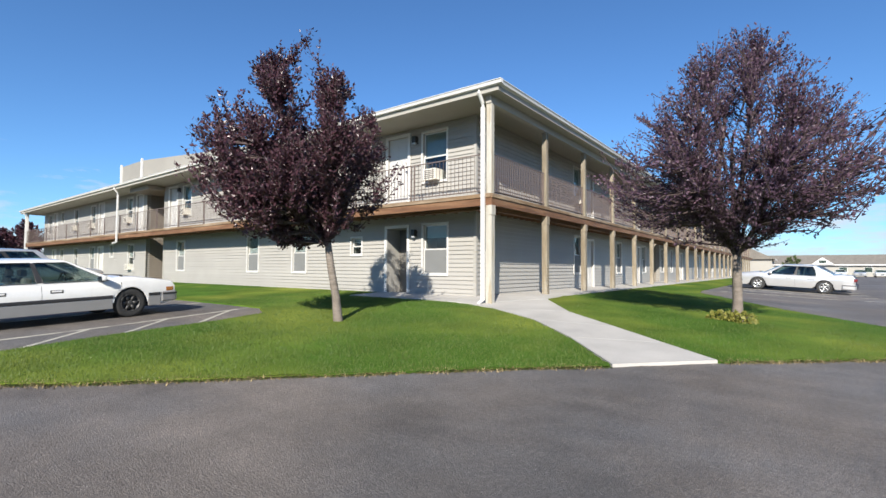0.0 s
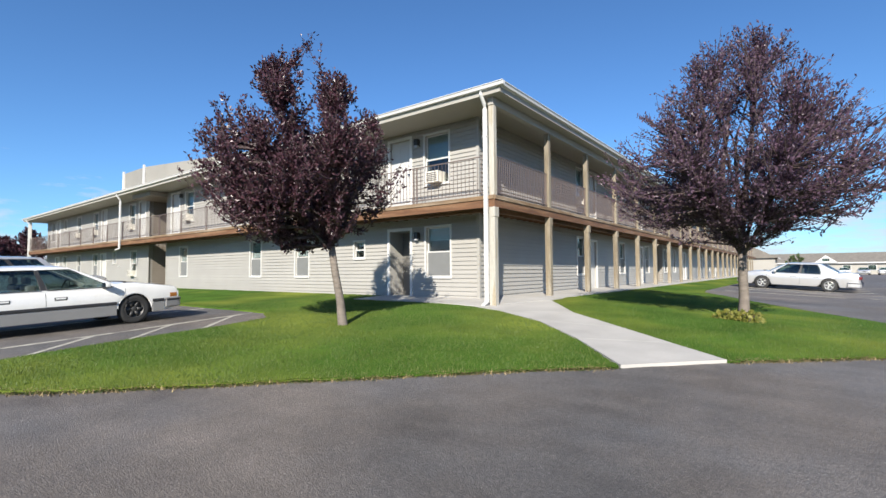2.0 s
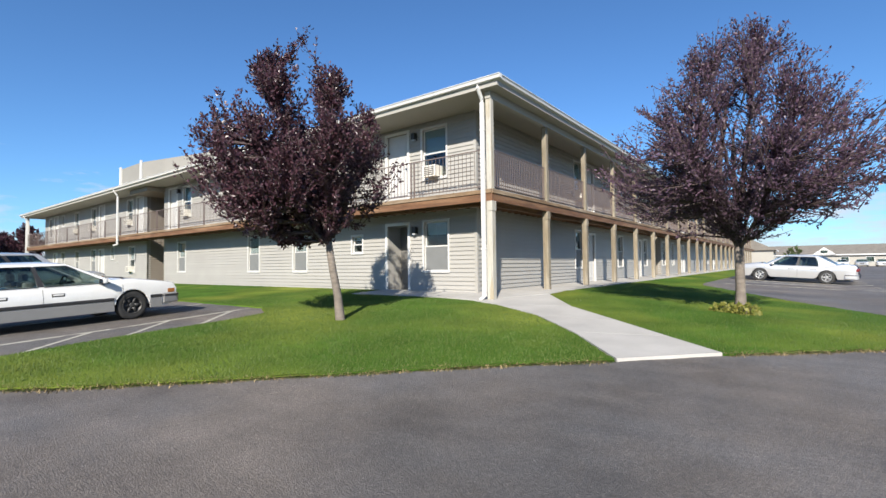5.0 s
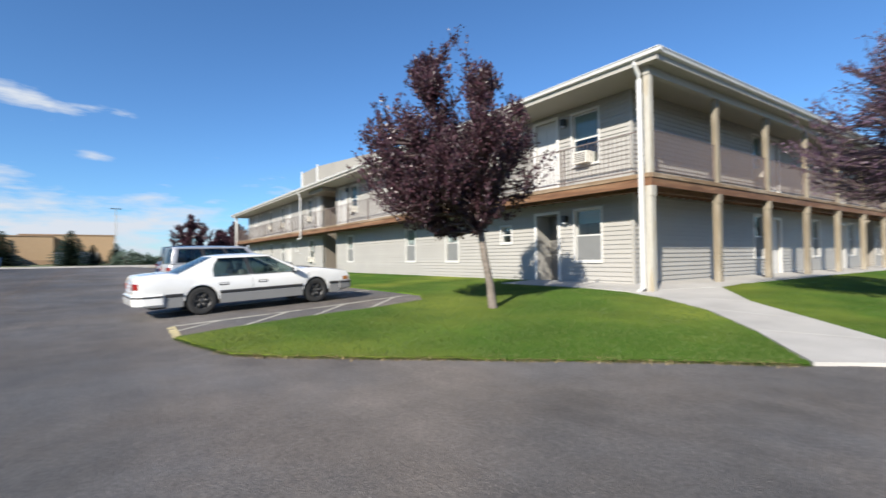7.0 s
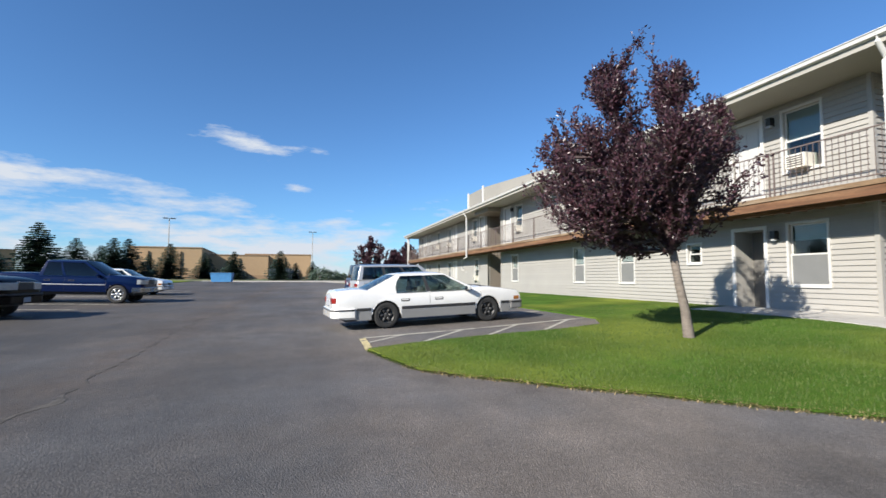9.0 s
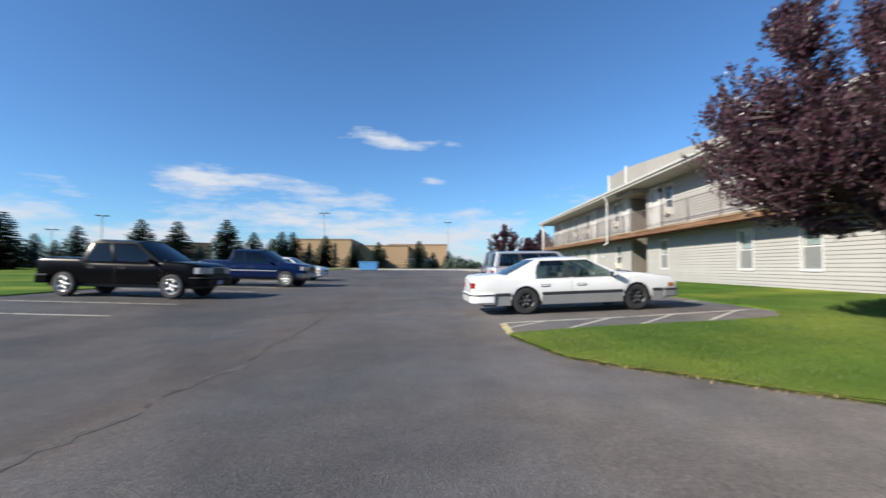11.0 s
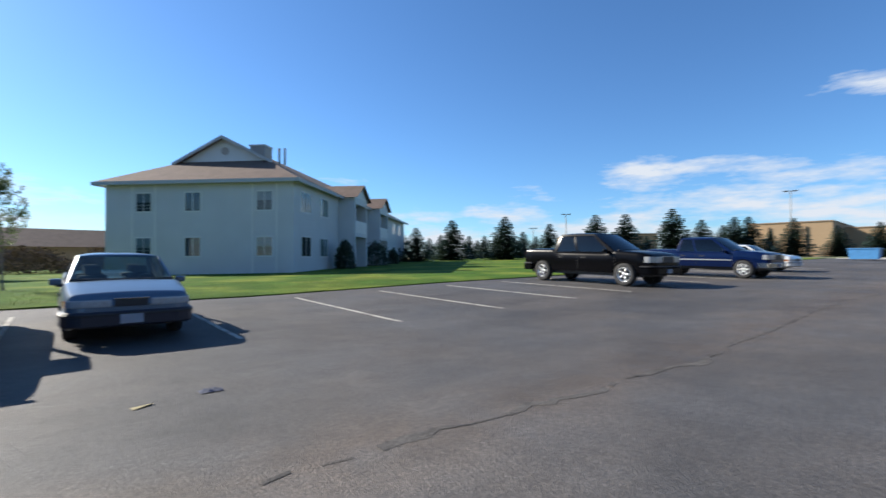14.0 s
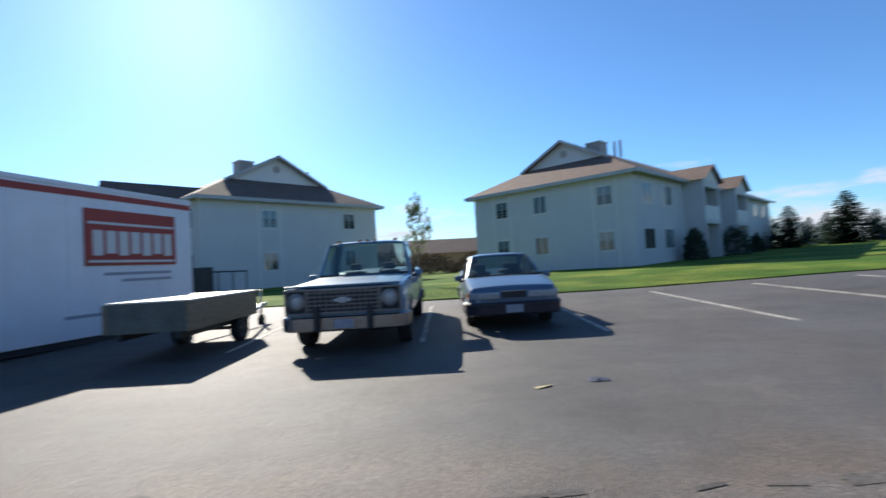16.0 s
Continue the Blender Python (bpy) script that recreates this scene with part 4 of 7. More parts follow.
def railing(a, b, fine, gap=0.125, thin=0.0055, bar=PICKET):
    """A bay of railing from a to b (x, y)."""
    A, B = Vector((*a, 0)), Vector((*b, 0))
    r = thing("railing", Matrix.Translation(A), "brown metal picket railing along the gallery", "railing", "gallery railings")
    d = B - A
    turn = math.degrees(math.atan2(d.y, d.x))
    m = pose(0, 0, 0, 0, 0, turn)
    for name, z in (("top_rail", Z2 + 1.02), ("bottom_rail", Z2 + 0.08)):
        part(name, Shape().box((0, -0.013, z), (d.length, 0.013, z + 0.024), m), M_RAIL, r)
    for q in (d * 0.02, d * 0.98):
        part("foot", Shape().box((q.x - 0.015, q.y - 0.015, Z2 - 0.03), (q.x + 0.015, q.y + 0.015, Z2 + 1.02)), M_RAIL, r)
    n = int(d.length / gap)
    bars = Shape()
    for i in range(n):
        q = d * ((i + 0.5) / n)
        if fine:
            ob = new("picket", bar)
            ob.parent, ob.location = r, q
        else:
            bars.box((q.x - thin, q.y - thin, Z2 + 0.1), (q.x + thin, q.y + thin, Z2 + 1.02))
    if not fine:
        tagged(part("picket_infill", bars, M_RAIL, r), kind="stuff")


for k, (a, b) in enumerate(zip(POSTS, POSTS[1:])):
    railing((-5.86, a + 0.09), (-5.86, b - 0.09), k < 5, 0.1, 0.008, STOUT)
x = -6.0
while x > XW + 1.2:
    b = max(x - 2.45, XW + 1.0)
    railing((x, 10.18), (b + 0.02, 10.18), x > -18)
    x = b


# ---- plants ----
def tree(name, at, label, crown_c, crown_r, trunk_h, trunk_r, lean, leaf_mat, n_limbs, n_twigs, n_leaves, leaf, seed, up=0.75, bark=None, category="tree", taper=1.0, hollow=-0.5, foot=1.0, limb_bark=None):
    """A trunk, ascending limbs with twigs, and single leaves along the twigs."""
    rng = random.Random(seed)
    t = thing(name, at, label, category)
    top = Vector((lean[0], lean[1], trunk_h))
    c, r = Vector(crown_c), Vector(crown_r)
    wood, stem = Shape(), Shape()
    wood.smooth = stem.smooth = True
    stem.tube([(0, 0, -0.15), (0, 0, 0.02), top * 0.3 + Vector((0.01, 0.02, 0)), top * 0.65, top], [trunk_r * 1.6, trunk_r * 1.25, trunk_r, trunk_r * 0.92, trunk_r * 0.85], 12)
    twigs = []

    def squeeze(h):
        """Width of the crown at the height h (-1 foot, 1 tip)."""
        return max(0.12, 1.0 - taper * 0.55 * max(0.0, h) ** 1.15)

    def fits(p):
        q = Vector(((p.x - c.x) / r.x, (p.y - c.y) / r.y, (p.z - c.z) / (r.z if p.z > c.z else r.z * foot)))
        w = squeeze(q.z)
        return (q.x / w) ** 2 + (q.y / w) ** 2 + q.z ** 2 < 1.0 + 0.3 * noise.noise(p * 1.5)

    def shoot(p, d, length, rad, depth):
        pts, q = [p], p
        n = 7
        for i in range(n):
            d = (d + Vector((rng.gauss(0, 0.1), rng.gauss(0, 0.1), rng.gauss(0, 0.06) + 0.08 * up))).normalized()
            q = q + d * (length / n)
            pts.append(q)
            if i > 1 and not fits(q):
                if not depth and len(pts) > 3:
                    del pts[-2:]
                break
        wood.tube(pts, [rad * (1 - 0.8 * i / n) + 0.0015 for i in range(len(pts))], 6 if depth else 8, False)
        return pts, d
    limbs = []
    leader = top.copy()
    for k in range(n_limbs):
        a = 2.4 * k + rng.uniform(-0.4, 0.4)
        h = rng.uniform(0.0, 0.45)
        start = top * (0.88 + 0.12 * min(1, h * 3)) + Vector((0, 0, h * r.z * 0.8 if k % 3 else 0))
        tilt = rng.uniform(0.15, 1.25)
        d = Vector((math.cos(a) * math.sin(tilt), math.sin(a) * math.sin(tilt), math.cos(tilt)))
        d = (d + (c - top).normalized() * 0.25).normalized()
        pts, _ = shoot(start, d, min(r.x, r.z) * rng.uniform(0.9, 1.45), trunk_r * rng.uniform(0.22, 0.4), 0)
        limbs.append(pts)
    pts, _ = shoot(top, (c - top + Vector((0, 0, 1))).normalized(), r.z * 1.35, trunk_r * 0.7, 0)
    limbs.append(pts)
    joints = [l[i - 1].lerp(l[i], 0.5) for l in limbs for i in range(1, len(l))]
    while len(twigs) < n_twigs:
        q = Vector([rng.uniform(-1, 1) for _ in range(3)])
        if not 0.12 < q.length < 1:
            continue
        goal = Vector((c.x + q.x * r.x * squeeze(q.z), c.y + q.y * r.y * squeeze(q.z), c.z + q.z * (r.z if q.z > 0 else r.z * foot)))
        if noise.noise(goal * 0.9 + Vector((seed, 0, 0))) < hollow:
            continue
        p = min(joints, key=lambda j: (j - goal).length + 0.8 * max(0.0, j.z - goal.z))
        away = goal - p
        if away.length > 0.5 * min(r):
            wood.tube([p, p + away * 0.5 + Vector((0, 0, 0.06)), goal - away.normalized() * 0.2 * min(r)], [trunk_r * 0.16, trunk_r * 0.12, trunk_r * 0.08], 5, False)
            twigs.append([p + away * 0.35 + Vector((0, 0, 0.05)), p + away * 0.5 + Vector((0, 0, 0.06)), goal - away.normalized() * 0.2 * min(r)])
            p = goal - away.normalized() * 0.2 * min(r)
        d = (away.normalized() * 0.6 + Vector((rng.gauss(0, 0.25), rng.gauss(0, 0.25), up * rng.uniform(0.4, 1.1)))).normalized()
        pts, _ = shoot(p, d, rng.uniform(0.5, 1.0) * min(r) * 0.42, trunk_r * 0.09, 1)
        twigs.append(pts)
    part("trunk", stem, bark or M_BARK, t)
    part("branchwork", wood, limb_bark or bark or M_BARK, t)
    verts, faces = [], []
    for k in range(n_leaves):
        l = rng.choice(twigs)
        i = rng.randrange(1, len(l))
        p = l[i - 1].lerp(l[i], rng.random()) + Vector((rng.gauss(0, 0.03), rng.gauss(0, 0.03), rng.gauss(0, 0.03)))
        along = (l[i] - l[i - 1]).normalized()
        d = (along * 0.7 + Vector((rng.gauss(0, 0.6), rng.gauss(0, 0.6), rng.gauss(0.05, 0.5)))).normalized()
        s = d.orthogonal().normalized()
        s.rotate(Matrix.Rotation(rng.uniform(0, 6.3), 3, d))
        n = d.cross(s)
        z = leaf * rng.uniform(0.65, 1.25)
        j = len(verts)
        verts += [p, p + d * z * 0.5 + s * z * 0.27 + n * z * 0.06, p + d * z + n * -z * 0.08, p + d * z * 0.5 - s * z * 0.27 + n * z * 0.06]
        faces += [(j, j + 1, j + 2), (j, j + 2, j + 3)]
    s = Shape()
    s.v, s.f = [tuple(v) for v in verts], faces
    part("crown", s, leaf_mat, t)
    return t


M_LIMB = material("dark_plum_limb", (0.065, 0.045, 0.045), 0.9, scale=6, vary=0.3, fine=40, fine_vary=0.3, stretch=(1, 1, 3))
# paler copy of the plum leaf: sunlight through the crown put into its colour
M_PLUM_LIT = leafy("sunlit_plum_leaf", (0.075, 0.046, 0.072), (0.18, 0.11, 0.16), 0.36, 0.45)
tree("purple_plum_tree", pose(-6.6, 5.95, ground_z(-6.6, 5.95)), "young purple-leaved plum tree with a slim leaning trunk on the lawn", (-0.55, -0.5, 2.8), (2.04, 2.04, 2.6), 1.6, 0.075, (-0.16, -0.16), M_PLUM,
     16, 1600, 62000, 0.074, 4, 0.85, taper=0.95, hollow=-0.3, foot=0.6, limb_bark=M_LIMB)
tree("purple_plum_tree", pose(-0.71, 11.55, ground_z(-0.71, 11.55)), "airy purple-leaved plum tree with upright shoots on the lawn", (0.1, -0.2, 2.8), (3.0, 3.0, 3.4), 1.45, 0.095, (0.02, 0.03), M_PLUM_LIT,
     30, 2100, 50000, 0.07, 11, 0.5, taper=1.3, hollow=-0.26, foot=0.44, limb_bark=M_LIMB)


# ---- vehicles ----
def curve(points, x):
    """Smooth height along a list of (x, value)."""
    return float(np.interp(x, [p[0] for p in points], [p[1] for p in points]))


def wheel(parent, x, y, r, width, rim_mat, spokes, out):
    """A wheel with a rounded tyre, a dished rim, spokes with gaps and a hub."""
    w = part("wheel", Shape().lathe([(r * 0.3, -width * 0.3), (r * 0.3, width * 0.3)], sides=12), M_DARK, parent, at=pose(x, y, r))
    t = Shape()
    t.smooth = True
    h = width / 2
    t.lathe([(r * 0.6, -h * 0.86), (r * 0.7, -h * 0.97), (r * 0.84, -h), (r * 0.95, -h * 0.92), (r, -h * 0.7), (r, h * 0.7), (r * 0.95, h * 0.92), (r * 0.84, h), (r * 0.7, h * 0.97), (r * 0.6, h * 0.86)], sides=36)
    part("tyre", t, M_TYRE, w)
    o = out * h
    s = Shape()
    s.smooth = True
    s.lathe([(r * 0.64, o * 0.9), (r * 0.625, o * 0.97), (r * 0.59, o * 0.93), (r * 0.56, o * 0.45), (r * 0.52, o * 0.4)], sides=32)
    s.lathe([(r * 0.22, o * 0.5), (r * 0.2, o * 0.72), (r * 0.1, o * 0.82), (0.001, o * 0.83)], sides=20)
    for k in range(spokes):
        m = pose(0, 0, 0, 0, 360 / spokes * k, 0)
        lo, hi = sorted((o * 0.45, o * 0.74))
        s.add([(r * 0.16, lo, -r * 0.11), (r * 0.16, lo, r * 0.11), (r * 0.58, lo, r * 0.08), (r * 0.58, lo, -r * 0.08),
               (r * 0.16, hi, -r * 0.11), (r * 0.16, hi, r * 0.11), (r * 0.58, hi, r * 0.08), (r * 0.58, hi, -r * 0.08)],
              [(3, 2, 1, 0), (4, 5, 6, 7), (0, 1, 5, 4), (1, 2, 6, 5), (2, 3, 7, 6), (3, 0, 4, 7)], m)
    part("rim", s, rim_mat, w)
    part("brake_disc", Shape().lathe([(r * 0.56, o * 0.2), (r * 0.56, o * 0.24), (0.001, o * 0.24)], sides=20), M_DARK, w)


def vehicle(name, at, label, category, body_mat, L, W, top, half, axles, r, sill, house, lower=None, rim=None, spokes=5, seats=True, trim=None, glass_mat=None,
            pillars=((0.0, (0.28, 0.12)), (0.53, 0.57), (0.94, 1.0)), front=None, chrome_bumper=False, tail=0.12, bow=0.1, stripe_mat=None, arch=1.15):
    """A road vehicle facing +x. top: (x, height) of the body without its cabin; half: (x, half width); axles: (rear, front);
    house: (rear foot, rear head, front head, front foot, foot height, head height, foot half width, head half width)."""
    car = thing(name, at, label, category, "parked vehicles")
    xs = sorted({*np.linspace(-L / 2, L / 2, 34), *[s_ * (L / 2 - d) for d in (0.012, 0.03, 0.06, 0.1, 0.15) for s_ in (1, -1)], *[a + d for a in axles for d in r * arch * np.sin(np.linspace(-1.571, 1.571, 19))]})
    soft_half = lambda x: curve(half, x) * (1 - 0.16 * max(0.0, (abs(x) - L / 2 + 0.12) / 0.12) ** 2)
    rows = []
    for x in xs:
        zt, hw = curve(top, x), soft_half(x)
        zb = sill + 0.1 * (max(0.0, abs(x) - L / 2 + 0.35) / 0.35) ** 2
        for a in axles:
            d = abs(x - a)
            if d < r * arch:
                zb = max(zb, r + math.sqrt(max(0.0, (r * arch) ** 2 - d * d)))
        zb = min(zb, zt - 0.06)
        zm = lambda k: max(zb, sill + (zt - sill) * k)
        rows.append([(hw * 0.9, zb), (hw * 0.955, zb + 0.012), (hw * 0.978, zm(0.2)), (hw * 0.995, zm(0.42)), (hw, zm(0.56)), (hw * 0.994, zm(0.7)), (hw * 0.975, zm(0.84)), (hw * 0.955, zt - 0.045), (hw * 0.925, zt - 0.012), (hw * 0.87, zt + 0.004),
                     (hw * 0.7, zt + 0.016), (hw * 0.35, zt + 0.028), (0, zt + 0.032)])
    s = Shape()
    s.smooth, s.crease = True, 32
    ring = [[(x, y, z) for y, z in row] + [(x, -y, z) for y, z in row[-2::-1]] for x, row in zip(xs, rows)]
    k = len(ring[0])
    s.add([p for q in ring for p in q], [(i * k + j, (i + 1) * k + j, (i + 1) * k + j + 1, i * k + j + 1) for i in range(len(xs) - 1) for j in range(k - 1)])
    # ends closed by strips from one flank to the other
    for i in (0, len(xs) - 1):
        s.add([p for p in ring[i]], [(j, j + 1, k - 2 - j, k - 1 - j) for j in range(k // 2)])
    part("body", s, body_mat, car)
    hw = max(v for _, v in half)

    def flank(x0, x1, sg, n=14):
        return [(x, sg * soft_half(x)) for x in np.linspace(x0, x1, n)]

    def belt(nm, line, z0, z1, proud, mat, label="", parent=car):
        """A strip laid along a line of (x, y) on the body's outline, standing proud of it."""
        b, n = Shape(), len(line)
        b.smooth = False
        out = []
        for i, (x, y) in enumerate(line):
            p, q = Vector(line[max(i - 1, 0)]), Vector(line[min(i + 1, n - 1)])
            d = (q - p).normalized()
            o = Vector((d.y, -d.x))
            if o.dot(Vector((x * 0.25, y))) < 0:
                o = -o
            c = min(0.02, (z1 - z0) * 0.3)
            out += [(x - o.x * 0.05, y - o.y * 0.05, z0), (x + o.x * proud * 0.6, y + o.y * proud * 0.6, z0), (x + o.x * proud, y + o.y * proud, z0 + c), (x + o.x * proud, y + o.y * proud, z1 - c),
                    (x + o.x * proud * 0.6, y + o.y * proud * 0.6, z1), (x - o.x * 0.05, y - o.y * 0.05, z1)]
        b.add(out, [(i * 6 + j, (i + 1) * 6 + j, (i + 1) * 6 + (j + 1) % 6, i * 6 + (j + 1) % 6) for i in range(n - 1) for j in range(6)] + [tuple(range(6))[::-1], tuple(range((n - 1) * 6, n * 6))])
        return part(nm, b, mat, parent, label)

    def nose(sg_x, back, y0=None, sg=1):
        """The outline round an end: from back metres behind it, along one flank, to the other flank or to y0 on the end face."""
        xe = sg_x * L / 2
        side = [(x, sg * soft_half(x)) for x in (xe - sg_x * back * (1 - i / 7) ** 1.5 for i in range(8))]
        if y0 is not None:
            return side + [(xe + sg_x * 0.005, sg * y0)]
        return side + [(x, -y) for x, y in side[::-1]]
    under = max(0.2, sill - 0.12)
    part("underbody", Shape().box((-L / 2 + 0.3, -hw + 0.24, under), (L / 2 - 0.45, hw - 0.24, sill + 0.4)), M_DARK, car)
    for a in axles:
        for sg in (1, -1):
            wheel(car, a, sg * (hw - 0.13), r, 0.2 if r < 0.36 else 0.25, rim or M_STEEL, spokes, sg)
            lip = [(a + r * (arch - 0.01) * math.cos(q), sg * (soft_half(a + r * arch * math.cos(q)) * 0.97 + 0.012), r + r * (arch - 0.01) * math.sin(q)) for q in np.linspace(0.1, 3.04, 17)]
            part("wheel_arch_lip", Shape().tube(lip, 0.014, 6), body_mat, car)
    # cabin: framed sides, roof, bowed screens
    rb, rt, ft, fb, z0, z1, w0, w1 = house
    zh = z1 - 0.055
    gm = glass_mat or M_CARGLASS

    def side(f, v, sg, inward=0.0):
        b, t = Vector((rb + f * (fb - rb), w0, z0 - 0.03)), Vector((rt + f * (ft - rt), w1, zh))
        p = b.lerp(t, v)
        p.y += 0.045 * math.sin(math.pi * v) * (1 - (2 * f - 1) ** 4 * 0.6) - inward
        return (p.x, sg * p.y, p.z)

    at_v = lambda f, v: f[0] + (f[1] - f[0]) * v if isinstance(f, tuple) else f

    def patch(f0, f1, v0, v1, sg, inward=0.0, thick=0.03, nf=3, nv=4):
        q = Shape()
        q.smooth = True
        fs_, vs_ = np.linspace(0, 1, nf), np.linspace(v0, v1, nv)
        mix = lambda k, v: at_v(f0, v) + (at_v(f1, v) - at_v(f0, v)) * k
        q.add([side(mix(f, v), v, sg, inward) for f in fs_ for v in vs_], [(i * nv + j, (i + 1) * nv + j, (i + 1) * nv + j + 1, i * nv + j + 1) for i in range(nf - 1) for j in range(nv - 1)])
        q.add([side(mix(f, v), v, sg, inward + thick) for f in fs_ for v in vs_], [(i * nv + j, i * nv + j + 1, (i + 1) * nv + j + 1, (i + 1) * nv + j) for i in range(nf - 1) for j in range(nv - 1)])
        return q
    V0, V1 = 0.07, 0.9
    rs = Shape()
    rs.smooth = True
    nx, ny = 13, 13
    dip = lambda x: 0.05 * abs((x - (rt + ft) / 2) / ((ft - rt) / 2)) ** 4
    edge = w1 + 0.012
    lattice = [(rt + (ft - rt) * i / (nx - 1), edge * math.sin(math.pi / 2 * (2 * j / (ny - 1) - 1))) for i in range(nx) for j in range(ny)]
    over = lambda x, y: z1 - (z1 - zh + 0.012) * (abs(y) / edge) ** 4 - dip(x) * (1 - (abs(y) / edge) ** 4) * 0.9
    arcx = lambda x, y: x + (bow * 0.6 * (1 - (y / edge) ** 2)) * (1 if x > (rt + ft) / 2 else -1) * abs((x - (rt + ft) / 2) / ((ft - rt) / 2)) ** 6
    rs.add([(arcx(x, y), y, over(x, y)) for x, y in lattice] + [(arcx(x, y), y * 0.98, over(x, y) - 0.03) for x, y in lattice],
           [(i * ny + j, (i + 1) * ny + j, (i + 1) * ny + j + 1, i * ny + j + 1) for i in range(nx - 1) for j in range(ny - 1)]
           + [(nx * ny + i * ny + j, nx * ny + i * ny + j + 1, nx * ny + (i + 1) * ny + j + 1, nx * ny + (i + 1) * ny + j) for i in range(nx - 1) for j in range(ny - 1)]
           + [e for i in range(nx - 1) for j in (0, ny - 1) for e in ((i * ny + j, (i + 1) * ny + j, nx * ny + (i + 1) * ny + j, nx * ny + i * ny + j),)]
           + [e for j in range(ny - 1) for i in (0, nx - 1) for e in ((i * ny + j, i * ny + j + 1, nx * ny + i * ny + j + 1, nx * ny + i * ny + j),)])
    part("roof", rs, body_mat, car)

    def screen(xb, xt, sgn, tuck):
        q, n, m_ = Shape(), 9, 5
        q.smooth = True
        pts = []
        for inset in (0.0, 0.008):
            for i in range(m_):
                v = i / (m_ - 1)
                for j in range(n):
                    u = 2 * j / (n - 1) - 1
                    w = (w0 + (w1 - w0) * v) * tuck
                    pts.append((xb + (xt - xb) * v + sgn * (bow * (1 - 0.4 * v) * (1 - u * u) - inset) + sgn * 0.02 * math.sin(math.pi * v), u * w, z0 - 0.02 + (zh + 0.02 - dip(xt) * 0.3 - z0 + 0.02) * v))
        q.add(pts, [(b_ + i * n + j, b_ + (i + 1) * n + j, b_ + (i + 1) * n + j + 1, b_ + i * n + j + 1) for b_ in (0, n * m_) for i in range(m_ - 1) for j in range(n - 1)])
        return q
    part("windshield", screen(fb, ft, 1, 0.955), gm, car).visible_shadow = False
    part("rear_window", screen(rb, rt, -1, 0.9), gm, car).visible_shadow = False
    # cowl below the windshield, wipers
    part("cowl", Shape().tube([(fb + bow * (1 - u * u) + 0.03, u * w0 * 0.94, curve(top, min(L / 2, fb + bow)) + 0.03) for u in np.linspace(-1, 1, 9)], 0.022, 6), M_DARK, car)
    for y in (-0.1, 0.5):
        part("wiper", Shape().tube([(fb + bow * 0.8 + 0.03, y - 0.45, z0 + 0.02), (fb + bow - 0.015, y, z0 + 0.06), (fb + bow * 0.8 + 0.0, y + 0.2, z0 + 0.07)], 0.008, 5), M_DARK, car)
    for sg in (1, -1):
        part("roof_rail", patch(0.0, 1.0, V1, 1.0, sg, 0.0, nf=9, nv=3), body_mat, car)
        part("belt_line", patch(0.0, 1.0, 0.0, V0, sg, 0.0, nf=9, nv=3), body_mat, car)
        for f0, f1 in pillars:
            outer = f0 == 0.0 or f1 == 1.0
            part("pillar", patch(f0, f1, V0, V1, sg, 0.0 if outer else 0.006), body_mat if outer else (trim or M_DARK), car)
        for nm, f, xe, wk, sgn in (("pillar", 1.0, fb, 0.955, 1), ("pillar", 0.0, rb, 0.9, -1)):
            q = Shape()
            q.smooth = True
            for i in range(6):
                v = i / 5
                e = Vector(side(f, v, sg))
                w = (w0 + (w1 - w0) * v) * wk
                xv = xe + ((ft if sgn > 0 else rt) - xe) * v
                q.v += [tuple(e), (xv + sgn * (bow * 0.12), sg * w, e.z), (xv - sgn * 0.04, sg * (w - 0.01), e.z), (e.x - sgn * 0.04, e.y - sg * 0.03, e.z)]
            q.f += [(4 * i + j, 4 * i + 4 + j, 4 * i + 4 + (j + 1) % 4, 4 * i + (j + 1) % 4) for i in range(5) for j in range(4)]
            part(nm, q, body_mat, car)
        for (_, f0), (f1, _) in zip(pillars, pillars[1:]):
            part("side_window", patch(f0, f1, V0, V1, sg, 0.012, 0.006, nf=4), gm, car).visible_shadow = False
            rim_ = [side(at_v(f, v), v, sg, -0.002) for f, v in ((f0, V0), (f1, V0), (f1, V1), (f0, V1), (f0, V0))]
            part("window_trim", Shape().tube(rim_, 0.006 if trim else 0.011, 4), trim or M_DARK, car)
            x = side(min(at_v(f1, 0) + (0.02 if at_v(f1, 0) < 0.8 else 0.05), 1), 0, sg)[0]
            seam = Shape()
            zs = np.linspace(sill + 0.06, z0 - 0.05, 7)
            kz = lambda z: float(np.interp((z - sill) / (curve(top, x) - sill), (0, 0.2, 0.42, 0.56, 0.7, 0.84, 0.95, 1), (0.955, 0.978, 0.995, 1, 0.994, 0.975, 0.955, 0.92)))
            seam.tube([(x, sg * (soft_half(x) * kz(z) - 0.001), z) for z in zs], 0.005, 4)
            part("door_seam", seam, M_SEAM, car)
            x = side(at_v(f0, 0), 0, sg)[0] + 0.2
            y = sg * soft_half(x) * 0.985
            hd = part("door_handle", Shape().soft((x - 0.09, y - 0.016, z0 - 0.19), (x + 0.09, y + 0.016, z0 - 0.155), 0.007), trim or body_mat, car)
            part("handle_recess", Shape().soft((x - 0.11, y - 0.012, z0 - 0.215), (x + 0.11, y + 0.008, z0 - 0.145), 0.005), M_SEAM, hd)
        x = side(0.9, 0.1, sg)[0]
        y = sg * (side(0.9, 0.1, 1)[1] + 0.13)
        mr = part("door_mirror", Shape().soft((x - 0.04, y - 0.085, z0 + 0.01), (x + 0.06, y + 0.085, z0 + 0.12), 0.03), trim or body_mat, car)
